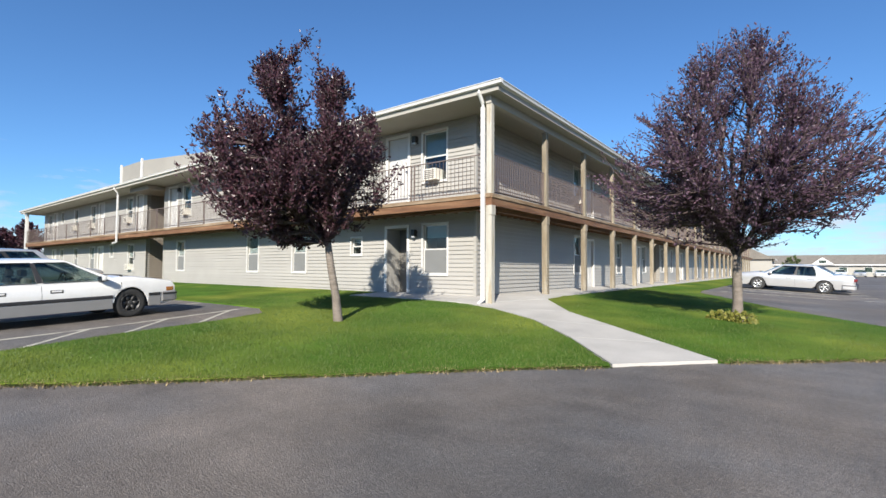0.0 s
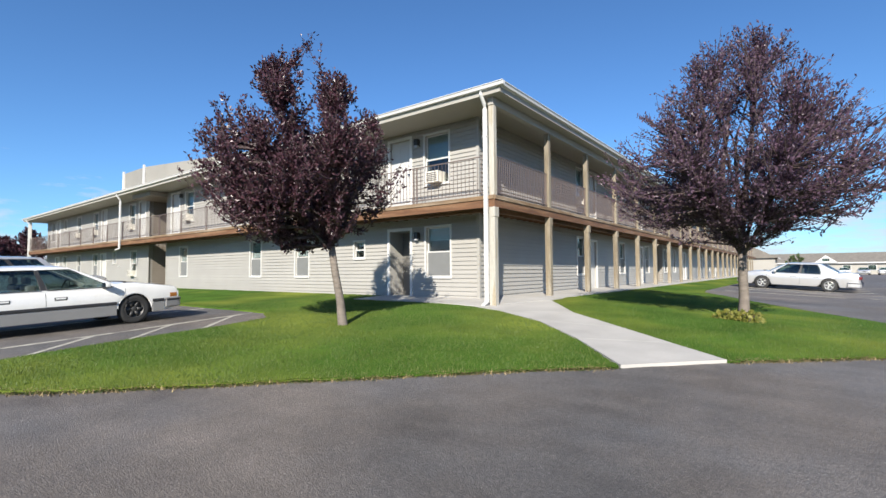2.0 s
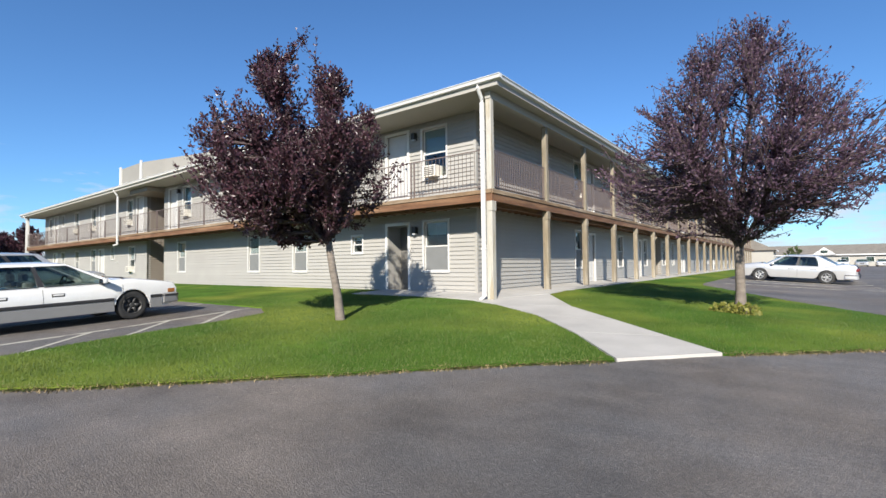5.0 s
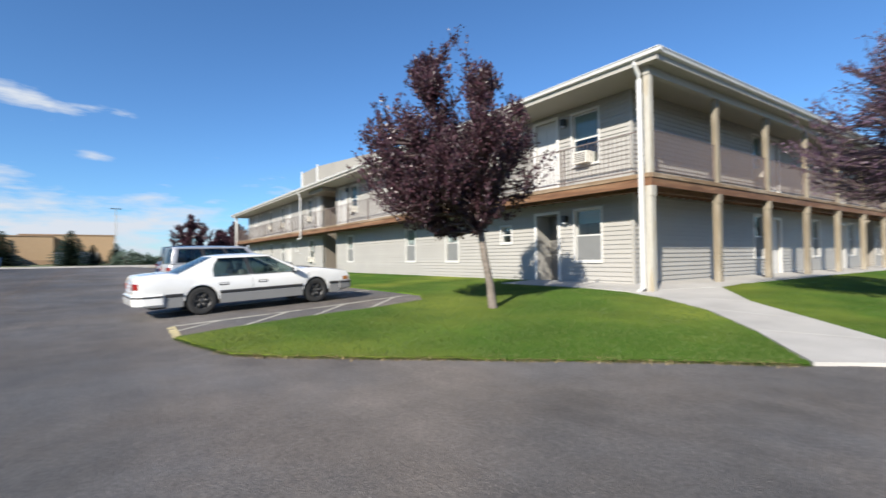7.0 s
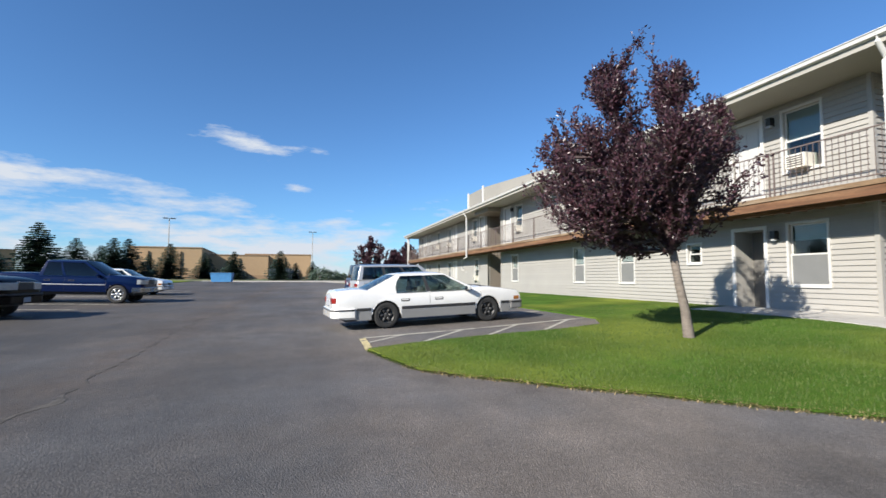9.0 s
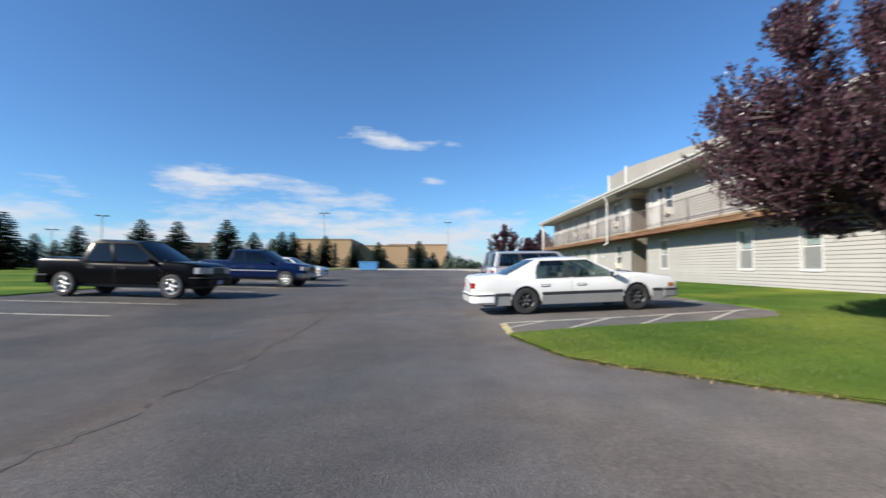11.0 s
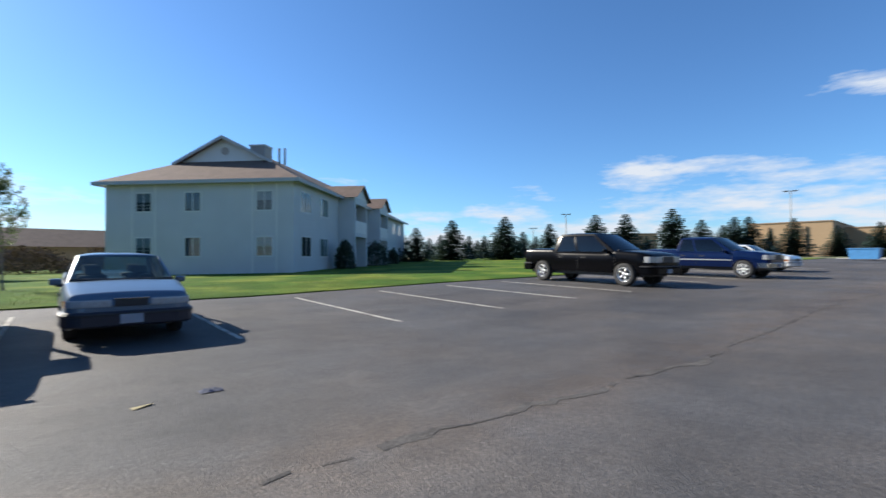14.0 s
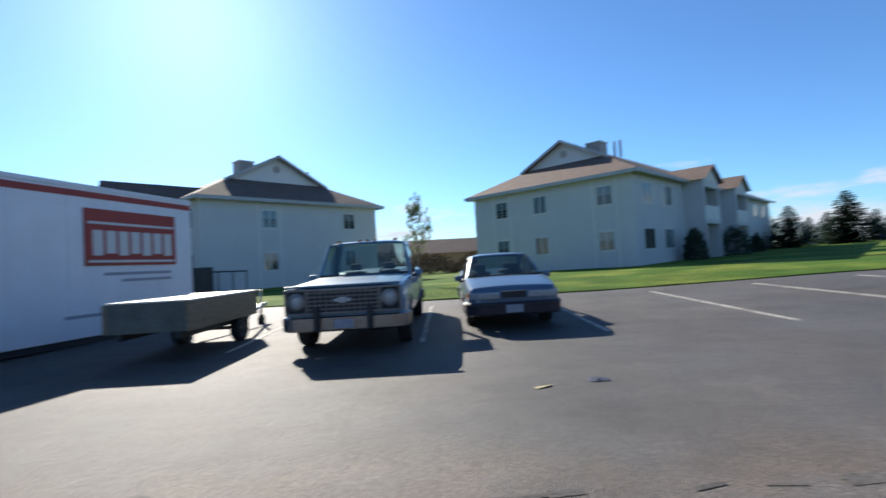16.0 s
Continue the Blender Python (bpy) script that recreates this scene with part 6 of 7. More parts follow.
    if sgn > 0:
        # balcony on the far flank, its end seen past the corner
        bal = part("balcony", Shape().box((-1.3, 2.0, 2.72), (0.0, 5.2, 2.9)), M_APTTRIM, h)
        part("balcony_front", Shape().box((-1.3, 2.0, 2.9), (-1.22, 5.2, 3.85)).box((-1.22, 2.0, 2.9), (0.0, 2.08, 3.85)), M_APTTRIM, bal)
        part("balcony_roof", Shape().box((-1.5, 1.8, 4.05), (0.0, 5.4, 4.17)), M_SHINGLE, bal)
        for y in (2.05, 5.15):
            part("balcony_post", Shape().box((-1.3, y - 0.06, -0.3), (-1.18, y + 0.06, 2.72)), M_APTTRIM, bal)
    # projecting stair bays with balconies
    for y0 in ((8.5, 17.0) if sgn > 0 else (4.4, 14.5)):
        x0, x1 = (W, W + 1.3) if sgn > 0 else (-3.2, 0)
        bay = Shape()
        bay.box((x0, y0, -0.4), (x1, y0 + 0.25, ZE)).box((x0, y0 + 3.4, -0.4), (x1, y0 + 3.65, ZE)).box((x0, y0 + 0.25, ZE - 0.5), (x1, y0 + 3.4, ZE)).box((x0, y0 + 0.25, 2.7), (x1, y0 + 3.4, 3.0))
        b_ = part("balcony_bay", bay, M_APT, h)
        out = x1 if sgn > 0 else x0
        part("balcony_front", Shape().box((min(out, out - sgn * 0.08), y0 + 0.25, 3.0), (max(out, out - sgn * 0.08), y0 + 3.4, 3.95)), M_APTTRIM, b_)
        # dark panels: the shade inside the balcony openings put into their colour
        part("balcony_door", Shape().box((x0 - 0.02 if sgn < 0 else x0, y0 + 0.6, 0.0), (x0 if sgn < 0 else x0 + 0.02, y0 + 2.8, 2.1)).box((x0 - 0.02 + (1.32 if sgn < 0 else 0), y0 + 0.6, 3.0), (x0 + (1.32 if sgn < 0 else 0.02), y0 + 2.8, 5.1)), M_ROOM, b_)
        g = Shape()
        far = W / 2
        e = out + sgn * 0.3
        mid = y0 + 1.82
        rise = 1.15 if sgn > 0 else 1.6
        g.add([(e, y0 - 0.4, ZE - 0.05), (e, mid, ZE + rise), (far, mid, ZE + rise), (far, y0 - 0.4, ZE - 0.05), (e, y0 + 4.05, ZE - 0.05), (far, y0 + 4.05, ZE - 0.05)], [(0, 1, 2, 3), (1, 4, 5, 2)])
        part("bay_roof", g, M_SHINGLE, b_)
        part("bay_gable", Shape().add([(out, y0, ZE), (out, y0 + 3.65, ZE), (out, mid, ZE + rise - 0.1)], [(0, 1, 2)]), M_APTTRIM, b_)
    return h


t135 = math.degrees(math.atan2(0.70, -0.713))
apartment((-2.55, -36.4), t135, 37.0, 1, "pale blue-white two-storey apartment block with a brown hip roof")
apartment((14.1, -28.2), math.degrees(math.atan2(-0.74, -0.67)), 25.0, -1, "pale two-storey apartment block with a brown hip roof beside the lot")


# ---- conifers, bushes and far trees ----
def spruce_mesh(seed):
    rng = random.Random(seed)
    s = Shape()
    for k in range(26):
        z = 0.05 + 0.93 * k / 26
        reach = 0.4 * (1 - z) ** 0.8 * rng.uniform(0.85, 1.15) + 0.012
        n = 17 if z < 0.7 else 9
        for j in range(n):
            a = rng.uniform(0, 6.283)
            d = Vector((math.cos(a), math.sin(a), 0))
            o = Vector((-d.y, d.x, 0))
            l = reach * rng.uniform(0.65, 1.2)
            for i in range(7):
                t0 = i / 7
                p = d * (l * t0) + Vector((0, 0, z - 0.09 * l * t0 + 0.06 * t0 * t0 * l - 0.05 * t0 * reach))
                w = (0.1 * (1.1 - t0) + 0.02) * (1.12 - z)
                for sg in (-1, 1):
                    q = p + o * sg * w + d * (0.05 + 0.03 * rng.random()) * (1.1 - z) + Vector((0, 0, rng.uniform(-0.03, 0.004)))
                    s.add([p - d * 0.008, p + d * 0.07 * (1.1 - z), q, p + Vector((0, 0, -0.018))], [(0, 1, 2), (0, 2, 3)])
    return s.mesh("crown", M_SPRUCE)


spruce_meshes = [spruce_mesh(k) for k in range(3)]
trunk_mesh = Shape().tube([(0, 0, -0.03), (0, 0, 0.5), (0, 0, 0.97)], [0.016, 0.009, 0.001], 8).mesh("trunk", M_BARK)
EYE_X, EYE_Y, EYE_Z = -0.3, -0.4, 1.1


def spot(yaw, far):
    return EYE_X - math.sin(radians(yaw)) * far, EYE_Y + math.cos(radians(yaw)) * far


for k, (yaw, el, far) in enumerate(((146, 3.4, 66), (144.2, 3.82, 62), (139.8, 4.76, 70), (137.8, 2.74, 92), (135.9, 2.75, 96), (133.5, 5.15, 70), (131.3, 3.2, 110), (128.2, 4.12, 88), (125.2, 2.6, 110), (123, 5.1, 84), (119.8, 5.05, 86),
                                    (115, 5.47, 84), (112.2, 4.09, 92), (110.2, 3.4, 100), (109.2, 4.26, 95), (108, 4.23, 97), (104.3, 3.85, 100), (101, 2.96, 104), (98.1, 3.16, 100), (93.2, 3.35, 98), (91.5, 1.9, 100), (89.6, 2.1, 96), (147.4, 2.6, 70), (142.6, 2.5, 84), (141.2, 2.9, 78), (136.8, 2.2, 104), (134.6, 2.5, 100), (132.4, 2.4, 104), (129.8, 2.6, 100), (126.6, 2.4, 104), (124.2, 2.2, 112), (121.4, 2.7, 104), (117.6, 2.4, 110), (113.6, 2.6, 104), (106.2, 2.6, 108))):
    x, y = spot(yaw, far)
    z = ground_z(x, y) - 0.06
    tall = far * math.tan(radians(el)) + EYE_Z - z
    t = thing("spruce_tree", pose(x, y, z, 0, 0, 47 * k) @ Matrix.Diagonal((tall * 1.25, tall * 1.25, tall, 1)), "dark blue-green spruce tree beyond the parking lot", "tree", "row of spruces")
    o = new("crown", spruce_meshes[k % 3])
    o.parent = t
    o = new("trunk", trunk_mesh)
    o.parent = t

for yaw, el, far, wide, seed in ((82.7, 5.0, 62, 2.6, 21), (79.9, 3.6, 66, 1.6, 22), (78.4, 4.4, 64, 2.0, 25)):
    x, y = spot(yaw, far)
    top = far * math.tan(radians(el)) + EYE_Z - ground_z(x, y)
    tree("purple_plum_tree", pose(x, y, ground_z(x, y) - 0.05), "purple-leaved tree beyond the end of the building", (0, 0, top * 0.58), (wide, wide, top * 0.42), top * 0.2, 0.12, (0, 0), M_PLUM, 9, 260, 5200, 0.3, seed)
tree("young_tree", pose(1.0, -21, ground_z(1, -21) + 0.03), "slender young tree with sparse pale green leaves", (0, 0, 2.6), (0.75, 0.75, 1.55), 1.1, 0.035, (0.03, 0), M_GREENLEAF, 9, 150, 2300, 0.085, 31, 0.9)


def bush(x, y, wide, tall, mat, n, size, seed, words, name="bush"):
    rng = random.Random(seed)
    b = thing(name, pose(x, y, ground_z(x, y)), words, "bush", "bushes")
    stems, s = Shape(), Shape()
    for k in range(14):
        a, t = rng.uniform(0, 6.28), rng.uniform(0, 0.8)
        stems.tube([(0, 0, -0.05), (math.cos(a) * wide * 0.25 * t, math.sin(a) * wide * 0.25 * t, tall * 0.4), (math.cos(a) * wide * 0.45 * t, math.sin(a) * wide * 0.45 * t, tall * 0.8)], [0.02, 0.015, 0.005], 5)
    for k in range(n):
        d = Vector((rng.gauss(0, 1), rng.gauss(0, 1), abs(rng.gauss(0, 1)))).normalized() * (rng.uniform(0.5, 1.0) ** 0.5) * (1 + 0.2 * noise.noise(Vector((k * 0.01, seed, 0))))
        p = Vector((d.x * wide / 2, d.y * wide / 2, d.z * tall * 0.95 + 0.03))
        u = Vector((rng.gauss(0, 1), rng.gauss(0, 1), rng.gauss(0, 1))).normalized()
        v = u.orthogonal().normalized()
        q = size * rng.uniform(0.6, 1.3)
        s.add([p, p + u * q * 0.5 + v * q * 0.3, p + u * q, p + u * q * 0.5 - v * q * 0.3], [(0, 1, 2), (0, 2, 3)])
    part("stems", stems, M_BARK, b)
    part("foliage", s, mat, b)


for yaw, far, wide, tall, mat, seed in ((88.6, 92, 5, 2.6, M_SPRUCE, 41), (87.4, 94, 6, 2.2, M_SPRUCE, 42), (86.3, 96, 4, 1.8, M_SPRUCE, 43)):
    bush(*spot(yaw, far), wide, tall, mat, 900, 0.35, seed, "round dark green shrub at the end of the lot")
for k, (x, y, w, t) in enumerate(((-4, -47, 6, 2.3), (1.5, -46, 6, 2.0), (6.5, -47, 6, 2.4), (11.5, -49, 6, 2.2))):
    bush(x, y, w, t, M_BRUSH, 1500, 0.3, 50 + k, "tall brownish hedge shrub behind the lawn")
hc, hs = math.cos(radians(t135)), math.sin(radians(t135))
for k, (u, v, w, t) in enumerate(((13.2, 6.6, 1.5, 2.2), (13.6, 14.6, 2.4, 2.4), (13.5, 22.2, 1.4, 1.6))):
    bush(-2.55 + hc * u - hs * v, -36.4 + hs * u + hc * v, w, t, M_SPRUCE, 2600, 0.17, 60 + k, "dark evergreen shrub against the apartment wall")
bush(14.3, -26.3, 0.9, 2.8, M_SPRUCE, 2200, 0.15, 66, "tall dark evergreen shrub against the apartment wall")
M_HOSTA = leafy("hosta_leaf", (0.1, 0.12, 0.02), (0.24, 0.22, 0.05), 0.5, 0.3)
bush(-0.62, 11.25, 0.6, 0.2, M_HOSTA, 260, 0.1, 70, "low yellow-green leafy plant round the tree trunk", "hosta")
bush(-0.95, 11.35, 0.5, 0.18, M_HOSTA, 120, 0.1, 71, "low yellow-green leafy plant round the tree trunk", "hosta")


# ---- far buildings ----
def hall(name, at, turn, w, d, t, words, doors=()):
    """A flat-roofed block: its long face, d metres, looks along local +x; at is the middle of that face."""
    z = ground_z(at[0], at[1]) - 0.1
    b = thing(name, pose(at[0], at[1], z, 0, 0, turn), words, "building")
    t -= z
    part("wall", Shape().box((-w, -d / 2, -0.3), (0, d / 2, t)), M_TAN, b)
    part("parapet_cap", Shape().box((-w - 0.15, -d / 2 - 0.15, t), (0.15, d / 2 + 0.15, t + 0.25)), M_TANCAP, b)
    for k in range(int(d / 7)):
        part("pilaster", Shape().box((0, -d / 2 + 3.5 + 7 * k, 0), (0.35, -d / 2 + 4.3 + 7 * k, t - 0.8)), M_TAN, b)
    for a, e, h in doors:
        part("door", Shape().box((0, a, 0), (0.4, e, h)), M_WHITE, b, "white service doors")
    part("base_course", Shape().box((0, -d / 2, 0), (0.12, d / 2, 1.1)), M_TANCAP, b)


M_TANCAP = material("brown_block_trim", (0.27, 0.18, 0.11), 0.9, scale=0.3, vary=0.1)
hall("store_building", (-122, -74.5), 42, 30, 25, 7.4, "long flat-roofed tan block building beyond the trees, its face in shade")
hall("store_building", (-130, -34.5), 4, 40, 16, 8.6, "flat-roofed tan block building beyond the trees")
hall("store_building", (-146, -25), 3, 30, 26, 7.6, "flat-roofed tan block building beyond the trees")
hall("store_building", (-152, -9.5), 0, 40, 19.0, 8.2, "long flat-roofed tan block building with white doors beyond the trees", ((-6, 6, 3.2),))


def cottage(x, y, turn, w, d, eave, rise, wallm, roofm, words, gable=False):
    c = thing("house", pose(x, y, ground_z(x, y) - 0.1, 0, 0, turn), words, "house")
    part("wall", Shape().box((-w / 2, -d / 2, -0.3), (w / 2, d / 2, eave)), wallm, c)
    r = Shape()
    r.add([(-w / 2 - 0.5, -d / 2 - 0.5, eave), (w / 2 + 0.5, -d / 2 - 0.5, eave), (w / 2 + 0.5, 0, eave + rise), (-w / 2 - 0.5, 0, eave + rise), (w / 2 + 0.5, d / 2 + 0.5, eave), (-w / 2 - 0.5, d / 2 + 0.5, eave)], [(0, 1, 2, 3), (3, 2, 4, 5), (0, 3, 5), (1, 4, 2)])
    part("roof", r, roofm, c)
    part("fascia", Shape().box((-w / 2 - 0.5, -d / 2 - 0.55, eave - 0.2), (w / 2 + 0.5, -d / 2 - 0.5, eave + 0.05)), M_WHITE, c)
    for k in range(int(w / 4)):
        wd = part("window", Shape().box((-w / 2 + 1.2 + 4 * k, -d / 2 - 0.05, 0.9), (-w / 2 + 2.6 + 4 * k, -d / 2, 2.1)), M_SASH, c)
        part("pane", Shape().box((-w / 2 + 1.3 + 4 * k, -d / 2 - 0.06, 1.0), (-w / 2 + 2.5 + 4 * k, -d / 2 - 0.05, 2.0)), M_CARGLASS, wd)
    if gable:
        g = Shape()
        g.add([(-2, -d / 2 - 0.8, eave), (2, -d / 2 - 0.8, eave), (0, -d / 2 - 0.8, eave + 1.6), (-2, 0, eave), (2, 0, eave), (0, 0, eave + 1.6)], [(0, 1, 2), (0, 2, 5, 3), (1, 4, 5, 2)])
        dm = part("dormer", g, M_WHITE, c)
        part("dormer_window", Shape().box((-0.6, -d / 2 - 0.84, eave + 0.3), (0.6, -d / 2 - 0.8, eave + 0.9)), M_CARGLASS, dm)
    return c


cottage(4.0, 136, 0, 21, 10, 2.6, 2.2, M_SOFFIT, M_SHINGLE_GREY, "low pale house with a grey shingle roof and white dormer", True)
cottage(-7.5, 112, 90, 9, 7, 3.0, 2.2, M_SOFFIT, M_SHINGLE_GREY, "pale porch building with a white gable front")
cottage(-1.5, -66, 8, 13, 8, 2.4, 2.0, M_TAN, M_SHINGLE, "brown-roofed house behind the hedge")
cottage(15, -70, 0, 14, 8, 2.4, 2.2, M_TAN, M_SHINGLE, "brown-roofed house behind the hedge")
tree("green_tree", pose(-1.0, 121, 0), "round green tree before the low houses", (0, 0, 2.6), (1.7, 1.7, 2.0), 1.0, 0.12, (0, 0), M_GREENLEAF, 8, 90, 1500, 0.3, 81)
tree("green_tree", pose(15.5, 133, 0), "round green tree before the low houses", (0, 0, 2.6), (1.6, 1.6, 1.6), 1.0, 0.12, (0, 0), M_GREENLEAF, 8, 90, 1300, 0.3, 82)
for x, y, m, words in ((6.3, 118, P_WHITE, "white sedan far off in the east lot"), (9.2, 120, P_SILVER, "silver sedan far off in the east lot"), (12.2, 120, P_WHITE, "white sedan parked far off by the houses")):
    vehicle("sedan", parked(x, y, 268, 2.8), words, "car", m, 5.0, 1.85, scaled(sedan_top, 0.96), scaled(sedan_half, 0.96), (-1.3, 1.45), 0.33, 0.24, (-1.8, -1.0, 0.35, 1.22, 0.85, 1.42, 0.86, 0.64), seats=False)

hill = Shape()
hill.smooth = True
N = 90
pts = []
for i in range(N + 1):
    a = radians(60 - 130 * i / N)
    for j, (far, k) in enumerate(((900, 0.0), (1300, 0.45), (1800, 0.8), (2500, 1.0), (3300, 0.9))):
        h = (40 + 22 * noise.noise((i * 0.06, j * 0.3, 1.0)) + 7 * noise.noise((i * 0.31, j * 0.9, 4.0))) * k * step(60, 15, abs(math.degrees(a) + 3) * 0.9)
        pts.append((-math.sin(a) * far, math.cos(a) * far, h * far / 1900 - 0.5))
hill.add(pts, [(i * 5 + j, (i + 1) * 5 + j, (i + 1) * 5 + j + 1, i * 5 + j + 1) for i in range(N) for j in range(4)])
tagged(part("backdrop", hill, M_HILL), "low dry tan hills on the horizon", "hills", kind="structure")


# ---- lot furniture ----
def lamp_mast(yaw, el, far):
    x, y = spot(yaw, far)
    z = ground_z(x, y) - 0.1
    t = far * math.tan(radians(el)) + EYE_Z - z
    l = thing("street_lamp", pose(x, y, z, 0, 0, yaw), "tall grey parking lot lamp mast with flat heads", "street lamp", "lot lamps")
    part("mast", Shape().tube([(0, 0, -0.2), (0, 0, t)], [0.13, 0.08], 8), M_SOFFIT, l)
    for sg in (-1, 1):
        part("lamp_head", Shape().soft((min(0.2 * sg, 1.2 * sg), -0.25, t - 0.1), (max(0.2 * sg, 1.2 * sg), 0.25, t + 0.1), 0.04), M_LAMPMETAL, l)
    part("arm", Shape().tube([(-0.3, 0, t), (0.3, 0, t)], 0.05, 6), M_SOFFIT, l)


for a in ((104.5, 6.31, 118), (126.3, 5.0, 120), (130.1, 3.44, 140), (89.7, 5.4, 150)):
    lamp_mast(*a)

M_BIN = material("blue_bin_paint", (0.06, 0.22, 0.45), 0.5, scale=3, vary=0.15)
bn = thing("dumpster", pose(-58, -9.75, ground_z(-58, -9.75)), "light blue steel dumpster at the end of the lot", "dumpster")
part("bin", Shape().prism([(-1.0, 0.12), (1.0, 0.12), (1.1, 1.05), (-1.1, 1.05)], -0.8, 0.8, "x"), M_BIN, bn)
part("rim", Shape().soft((-0.85, -1.14, 1.02), (0.85, 1.14, 1.12), 0.02), M_BIN, bn)
part("lid", Shape().soft((-0.82, -1.1, 1.12), (0.82, 1.1, 1.16), 0.015), M_DARK, bn)
for y in (-0.7, 0.7):
    part("caster", Shape().tube([(0.5, y - 0.05, 0.08), (0.5, y + 0.05, 0.08)], 0.08, 10), M_DARK, bn)
bn = thing("dumpster", pose(15.4, 108, 0), "dark blue dumpster far off in the east lot", "dumpster")
part("bin", Shape().prism([(-1.0, 0.0), (1.0, 0.0), (1.1, 1.5), (-1.1, 1.5)], -0.8, 0.8, "x"), M_BIN, bn)
tagged(part("kerb", Shape().box((-64.3, -13, 0.55), (-63.9, 9, 0.85)), M_CONCRETE), "pale concrete kerb along the end of the lot", "kerb", kind="structure")

# storage container
M_CONT = material("white_container_panel", (0.72, 0.73, 0.76), 0.45, scale=1.5, vary=0.06, fine=20, fine_vary=0.04)
M_CRED = material("red_container_band", (0.32, 0.04, 0.028), 0.5, scale=3, vary=0.1)
ct = thing("storage_container", pose(6.16, -12.44, ground_z(6.3, -11.0) - 0.02, 0, 0, 78), "white portable storage container with red bands and a red sign", "storage container")
LC, HC = 7.2, 3.0
part("box", Shape().soft((0, -2.35, 0.12), (LC, 0, HC), 0.02), M_CONT, ct)
part("base_rail", Shape().box((0.05, -2.3, 0), (LC - 0.05, -0.05, 0.12)), M_DARK, ct)
part("roof_rail", Shape().box((-0.02, -2.37, HC - 0.03), (LC + 0.02, 0.02, HC + 0.05)), M_CONT, ct)
part("red_band", Shape().box((0.03, 0.0, HC - 0.2), (LC - 0.03, 0.012, HC - 0.08)), M_CRED, ct)
for k in range(8):
    part("panel_rib", Shape().box((0.02 + 1.02 * k, 0.0, 0.14), (0.05 + 1.02 * k, 0.009, HC - 0.22)), M_CONT, ct)
sign = part("sign", Shape().soft((0.55, 0.012, 1.48), (2.8, 0.03, 2.6), 0.004), M_CRED, ct, "red sign with pale lettering shapes")
part("sign_rule", Shape().box((0.62, 0.03, 2.3), (2.73, 0.036, 2.35)), M_WHITE, sign)
part("sign_rule", Shape().box((0.62, 0.03, 1.54), (2.73, 0.036, 1.59)), M_WHITE, sign)
for k in range(7):
    part("letter_bar", Shape().box((0.68 + 0.29 * k, 0.03, 1.68 + 0.04 * (k % 2)), (0.9 + 0.29 * k, 0.036, 2.18)), M_WHITE, sign)
for k in range(2):
    part("print_bar", Shape().box((0.7, 0.0, 1.28 - 0.14 * k), (2.4 - 0.4 * k, 0.011, 1.34 - 0.14 * k)), M_BARSGREY, ct)
part("print_bar", Shape().box((1.3, 0.0, 0.5), (3.2, 0.011, 0.56)), M_BARSGREY, ct)

# small utility trailer with a flat box bed
M_PLY = material("weathered_plywood", (0.26, 0.185, 0.11), 0.8, scale=4, vary=0.2, fine=30, fine_vary=0.2, stretch=(1, 4, 4))
M_PLYGREY = material("grey_weathered_board", (0.14, 0.14, 0.115), 0.85, scale=4, vary=0.2, fine=30, fine_vary=0.2)
# bed top much paler than the side and end boards
M_BEDTOP = material("sun_bleached_bed_cover", (0.62, 0.6, 0.55), 0.6, scale=3, vary=0.1)
tr = thing("utility_trailer", pose(4.14, -8.6, ground_z(4.14, -8.6), 0, 0, 90), "small flat-bed utility trailer with plywood sides on a steel frame", "trailer")
for sg in (1, -1):
    part("side_board", Shape().soft((-1.18, sg * 0.6 - 0.03, 0.42), (1.18, sg * 0.6 + 0.03, 0.84), 0.01), M_PLY, tr)
part("end_board", Shape().soft((1.12, -0.57, 0.42), (1.18, 0.57, 0.84), 0.01), M_PLYGREY, tr)
part("end_board", Shape().soft((-1.18, -0.57, 0.42), (-1.12, 0.57, 0.84), 0.01), M_PLY, tr)
part("bed_cover", Shape().soft((-1.19, -0.64, 0.842), (1.19, 0.64, 0.87), 0.01), M_BEDTOP, tr)
for sg in (1, -1):
    part("frame_rail", Shape().box((-1.2, sg * 0.42 - 0.04, 0.32), (1.15, sg * 0.42 + 0.04, 0.42)), M_DARK, tr)
    wheel(tr, -0.62, sg * 0.52, 0.24, 0.16, M_STEELDARK, 5, sg)
part("axle", Shape().tube([(-0.62, -0.52, 0.24), (-0.62, 0.52, 0.24)], 0.03, 8), M_DARK, tr)
for sg in (1, -1):
    part("drawbar", Shape().tube([(-1.15, sg * 0.45, 0.38), (-2.95, 0, 0.46)], 0.035, 6), M_STEEL, tr)
part("jack", Shape().tube([(-2.8, 0.05, 0.1), (-2.8, 0.05, 0.8)], 0.03, 8), M_STEEL, tr)
part("coupler", Shape().soft((-3.2, -0.05, 0.42), (-2.88, 0.05, 0.5), 0.02), M_STEEL, tr)
wheel(tr, -2.8, 0.05, 0.13, 0.08, M_STEELDARK, 4, 1)

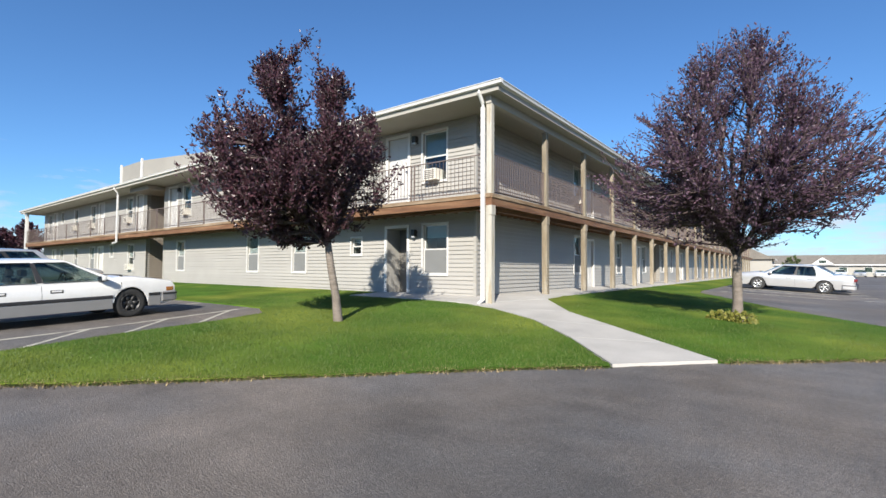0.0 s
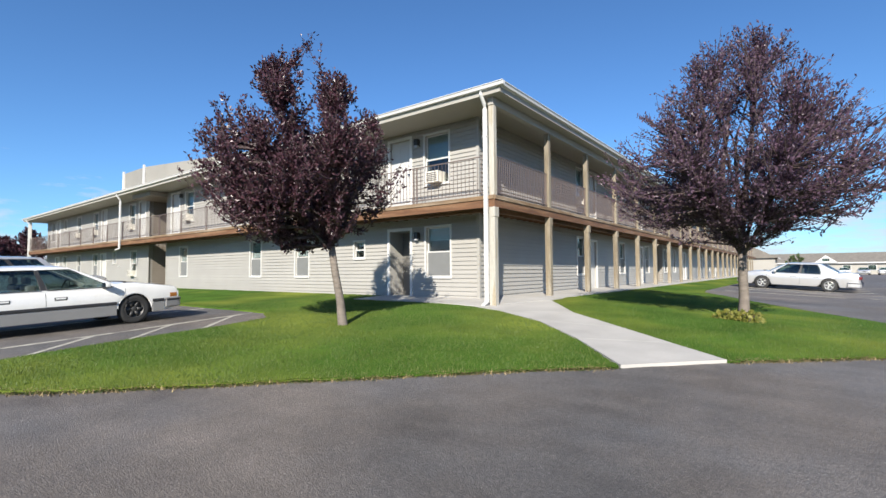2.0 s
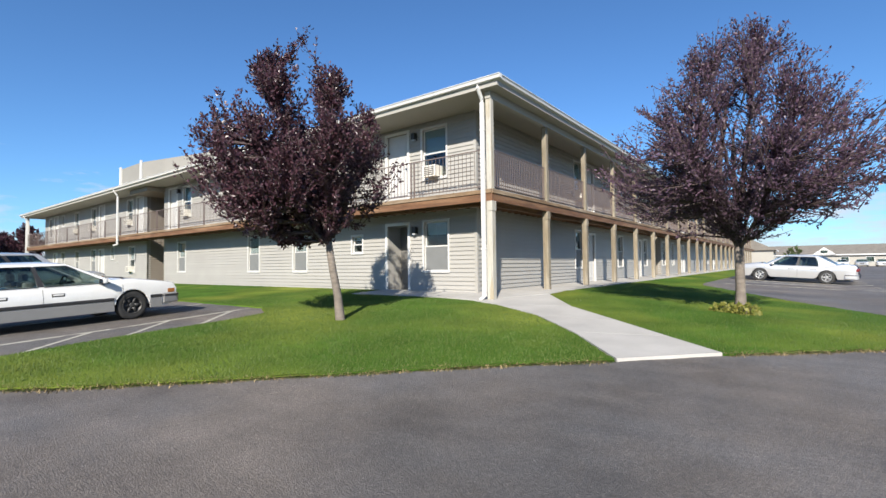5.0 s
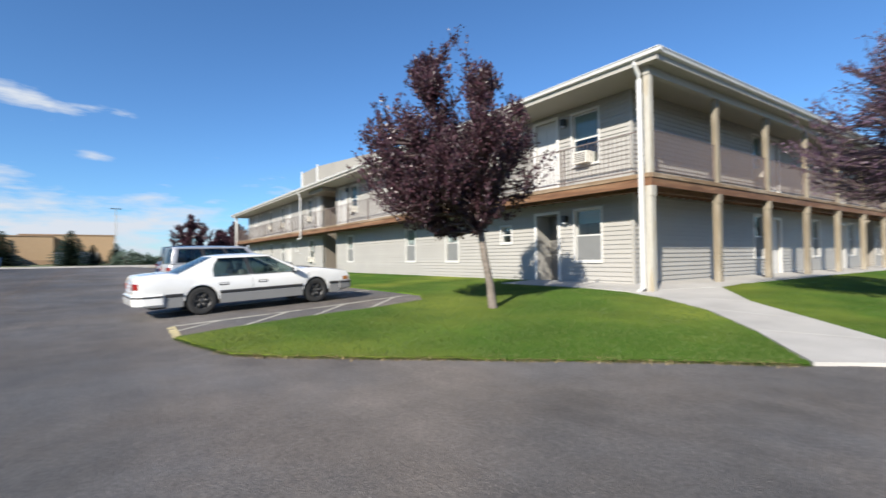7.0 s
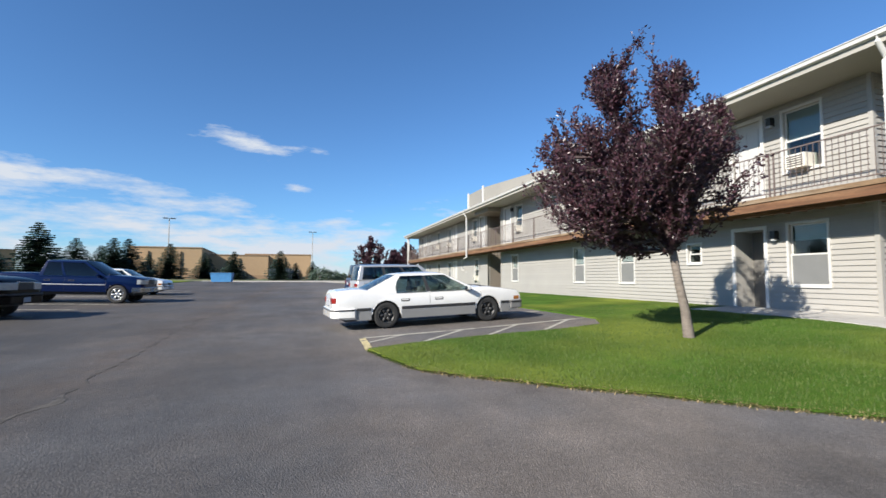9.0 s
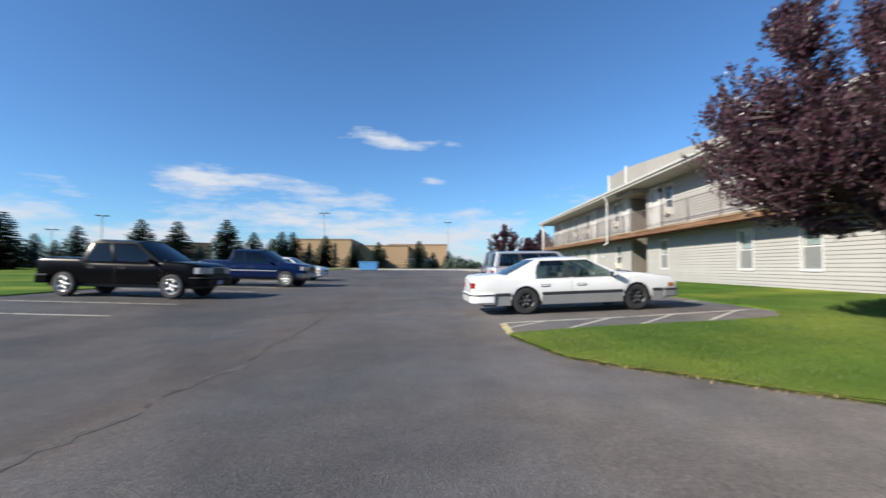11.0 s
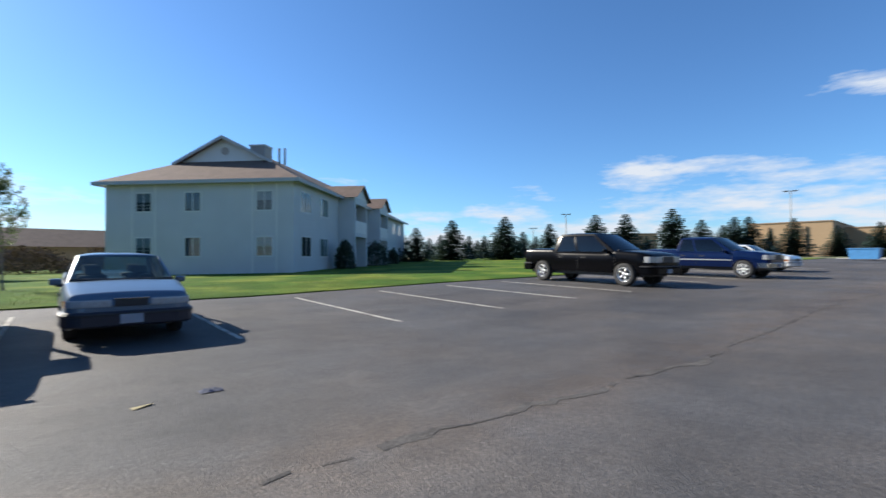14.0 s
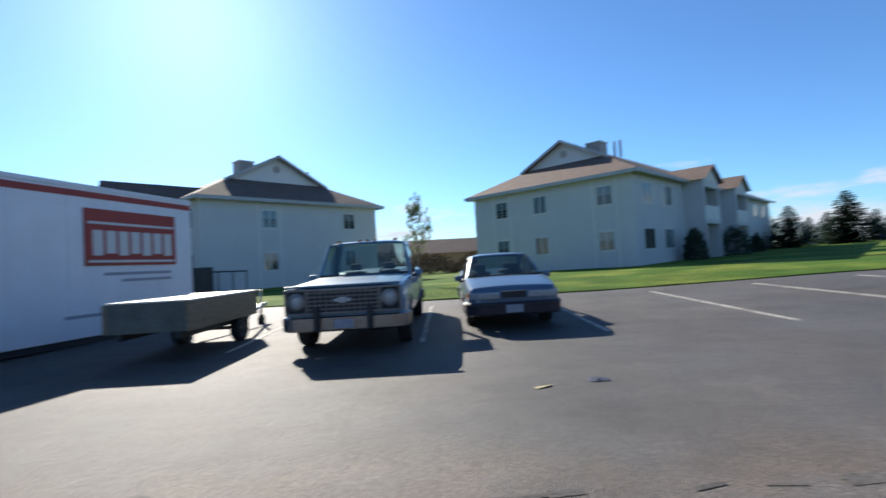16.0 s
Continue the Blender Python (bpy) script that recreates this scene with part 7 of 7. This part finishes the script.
# step rail by the apartment wall
rl = thing("hand_rail", pose(10.4, -23.2, ground_z(10.4, -23.2)), "dark steel hand rail with posts beside the apartment steps", "railing")
part("top_bar", Shape().tube([(-1.05, 0, 1.15), (1.05, 0, 1.2)], 0.035, 8), M_DARK, rl)
for x in (-1.0, -0.35, 0.35, 1.0):
    part("post", Shape().tube([(x, 0, -0.1), (x, 0, 1.16)], 0.03, 8), M_DARK, rl)
ub = thing("utility_box", pose(13.3, -26.7, ground_z(13.3, -26.7)), "dark grey electrical cabinet against the wall", "utility box")
part("cabinet", Shape().soft((-0.45, -0.3, 0), (0.45, 0.3, 1.5), 0.03), M_DARK, ub)
part("cabinet_door", Shape().soft((-0.4, 0.3, 0.1), (0.4, 0.315, 1.4), 0.01), M_DARK, ub)

# litter
rg = thing("rag", pose(-1.5, -5.25, ground_z(-1.5, -5.25)), "crumpled blue and dark rag lying on the asphalt", "litter")
s = Shape()
s.smooth = True
s.add([((i - 4) * 0.025 + 0.012 * noise.noise((i, j, 3)), (j - 3) * 0.022, 0.006 + 0.05 * max(0, noise.noise((i * 0.6, j * 0.6, 9)) + 0.35) * (1 - ((i - 4) / 4.3) ** 2) * (1 - ((j - 3) / 3.3) ** 2)) for i in range(9) for j in range(7)],
      [(i * 7 + j, (i + 1) * 7 + j, (i + 1) * 7 + j + 1, i * 7 + j + 1) for i in range(8) for j in range(6)])
part("cloth", s, material("blue_rag", (0.025, 0.035, 0.07), 0.8, scale=20, vary=0.5, second=(0.3, 0.3, 0.3), second_cut=(0.62, 0.66)), rg)
sc = thing("paper_scrap", pose(-0.95, -5.1, ground_z(-0.95, -5.1) + 0.004, 0, 0, 30), "yellowed scrap of paper lying on the asphalt", "litter")
part("paper", Shape().add([(-0.09, -0.02, 0), (0.08, -0.03, 0.012), (0.09, 0.02, 0.004), (-0.08, 0.025, 0.014), (-0.09, -0.02, -0.002), (0.08, -0.03, 0.01), (0.09, 0.02, 0.002), (-0.08, 0.025, 0.012)], [(0, 1, 2, 3), (7, 6, 5, 4), (0, 4, 5, 1), (2, 6, 7, 3)]), M_YELLOW, sc)
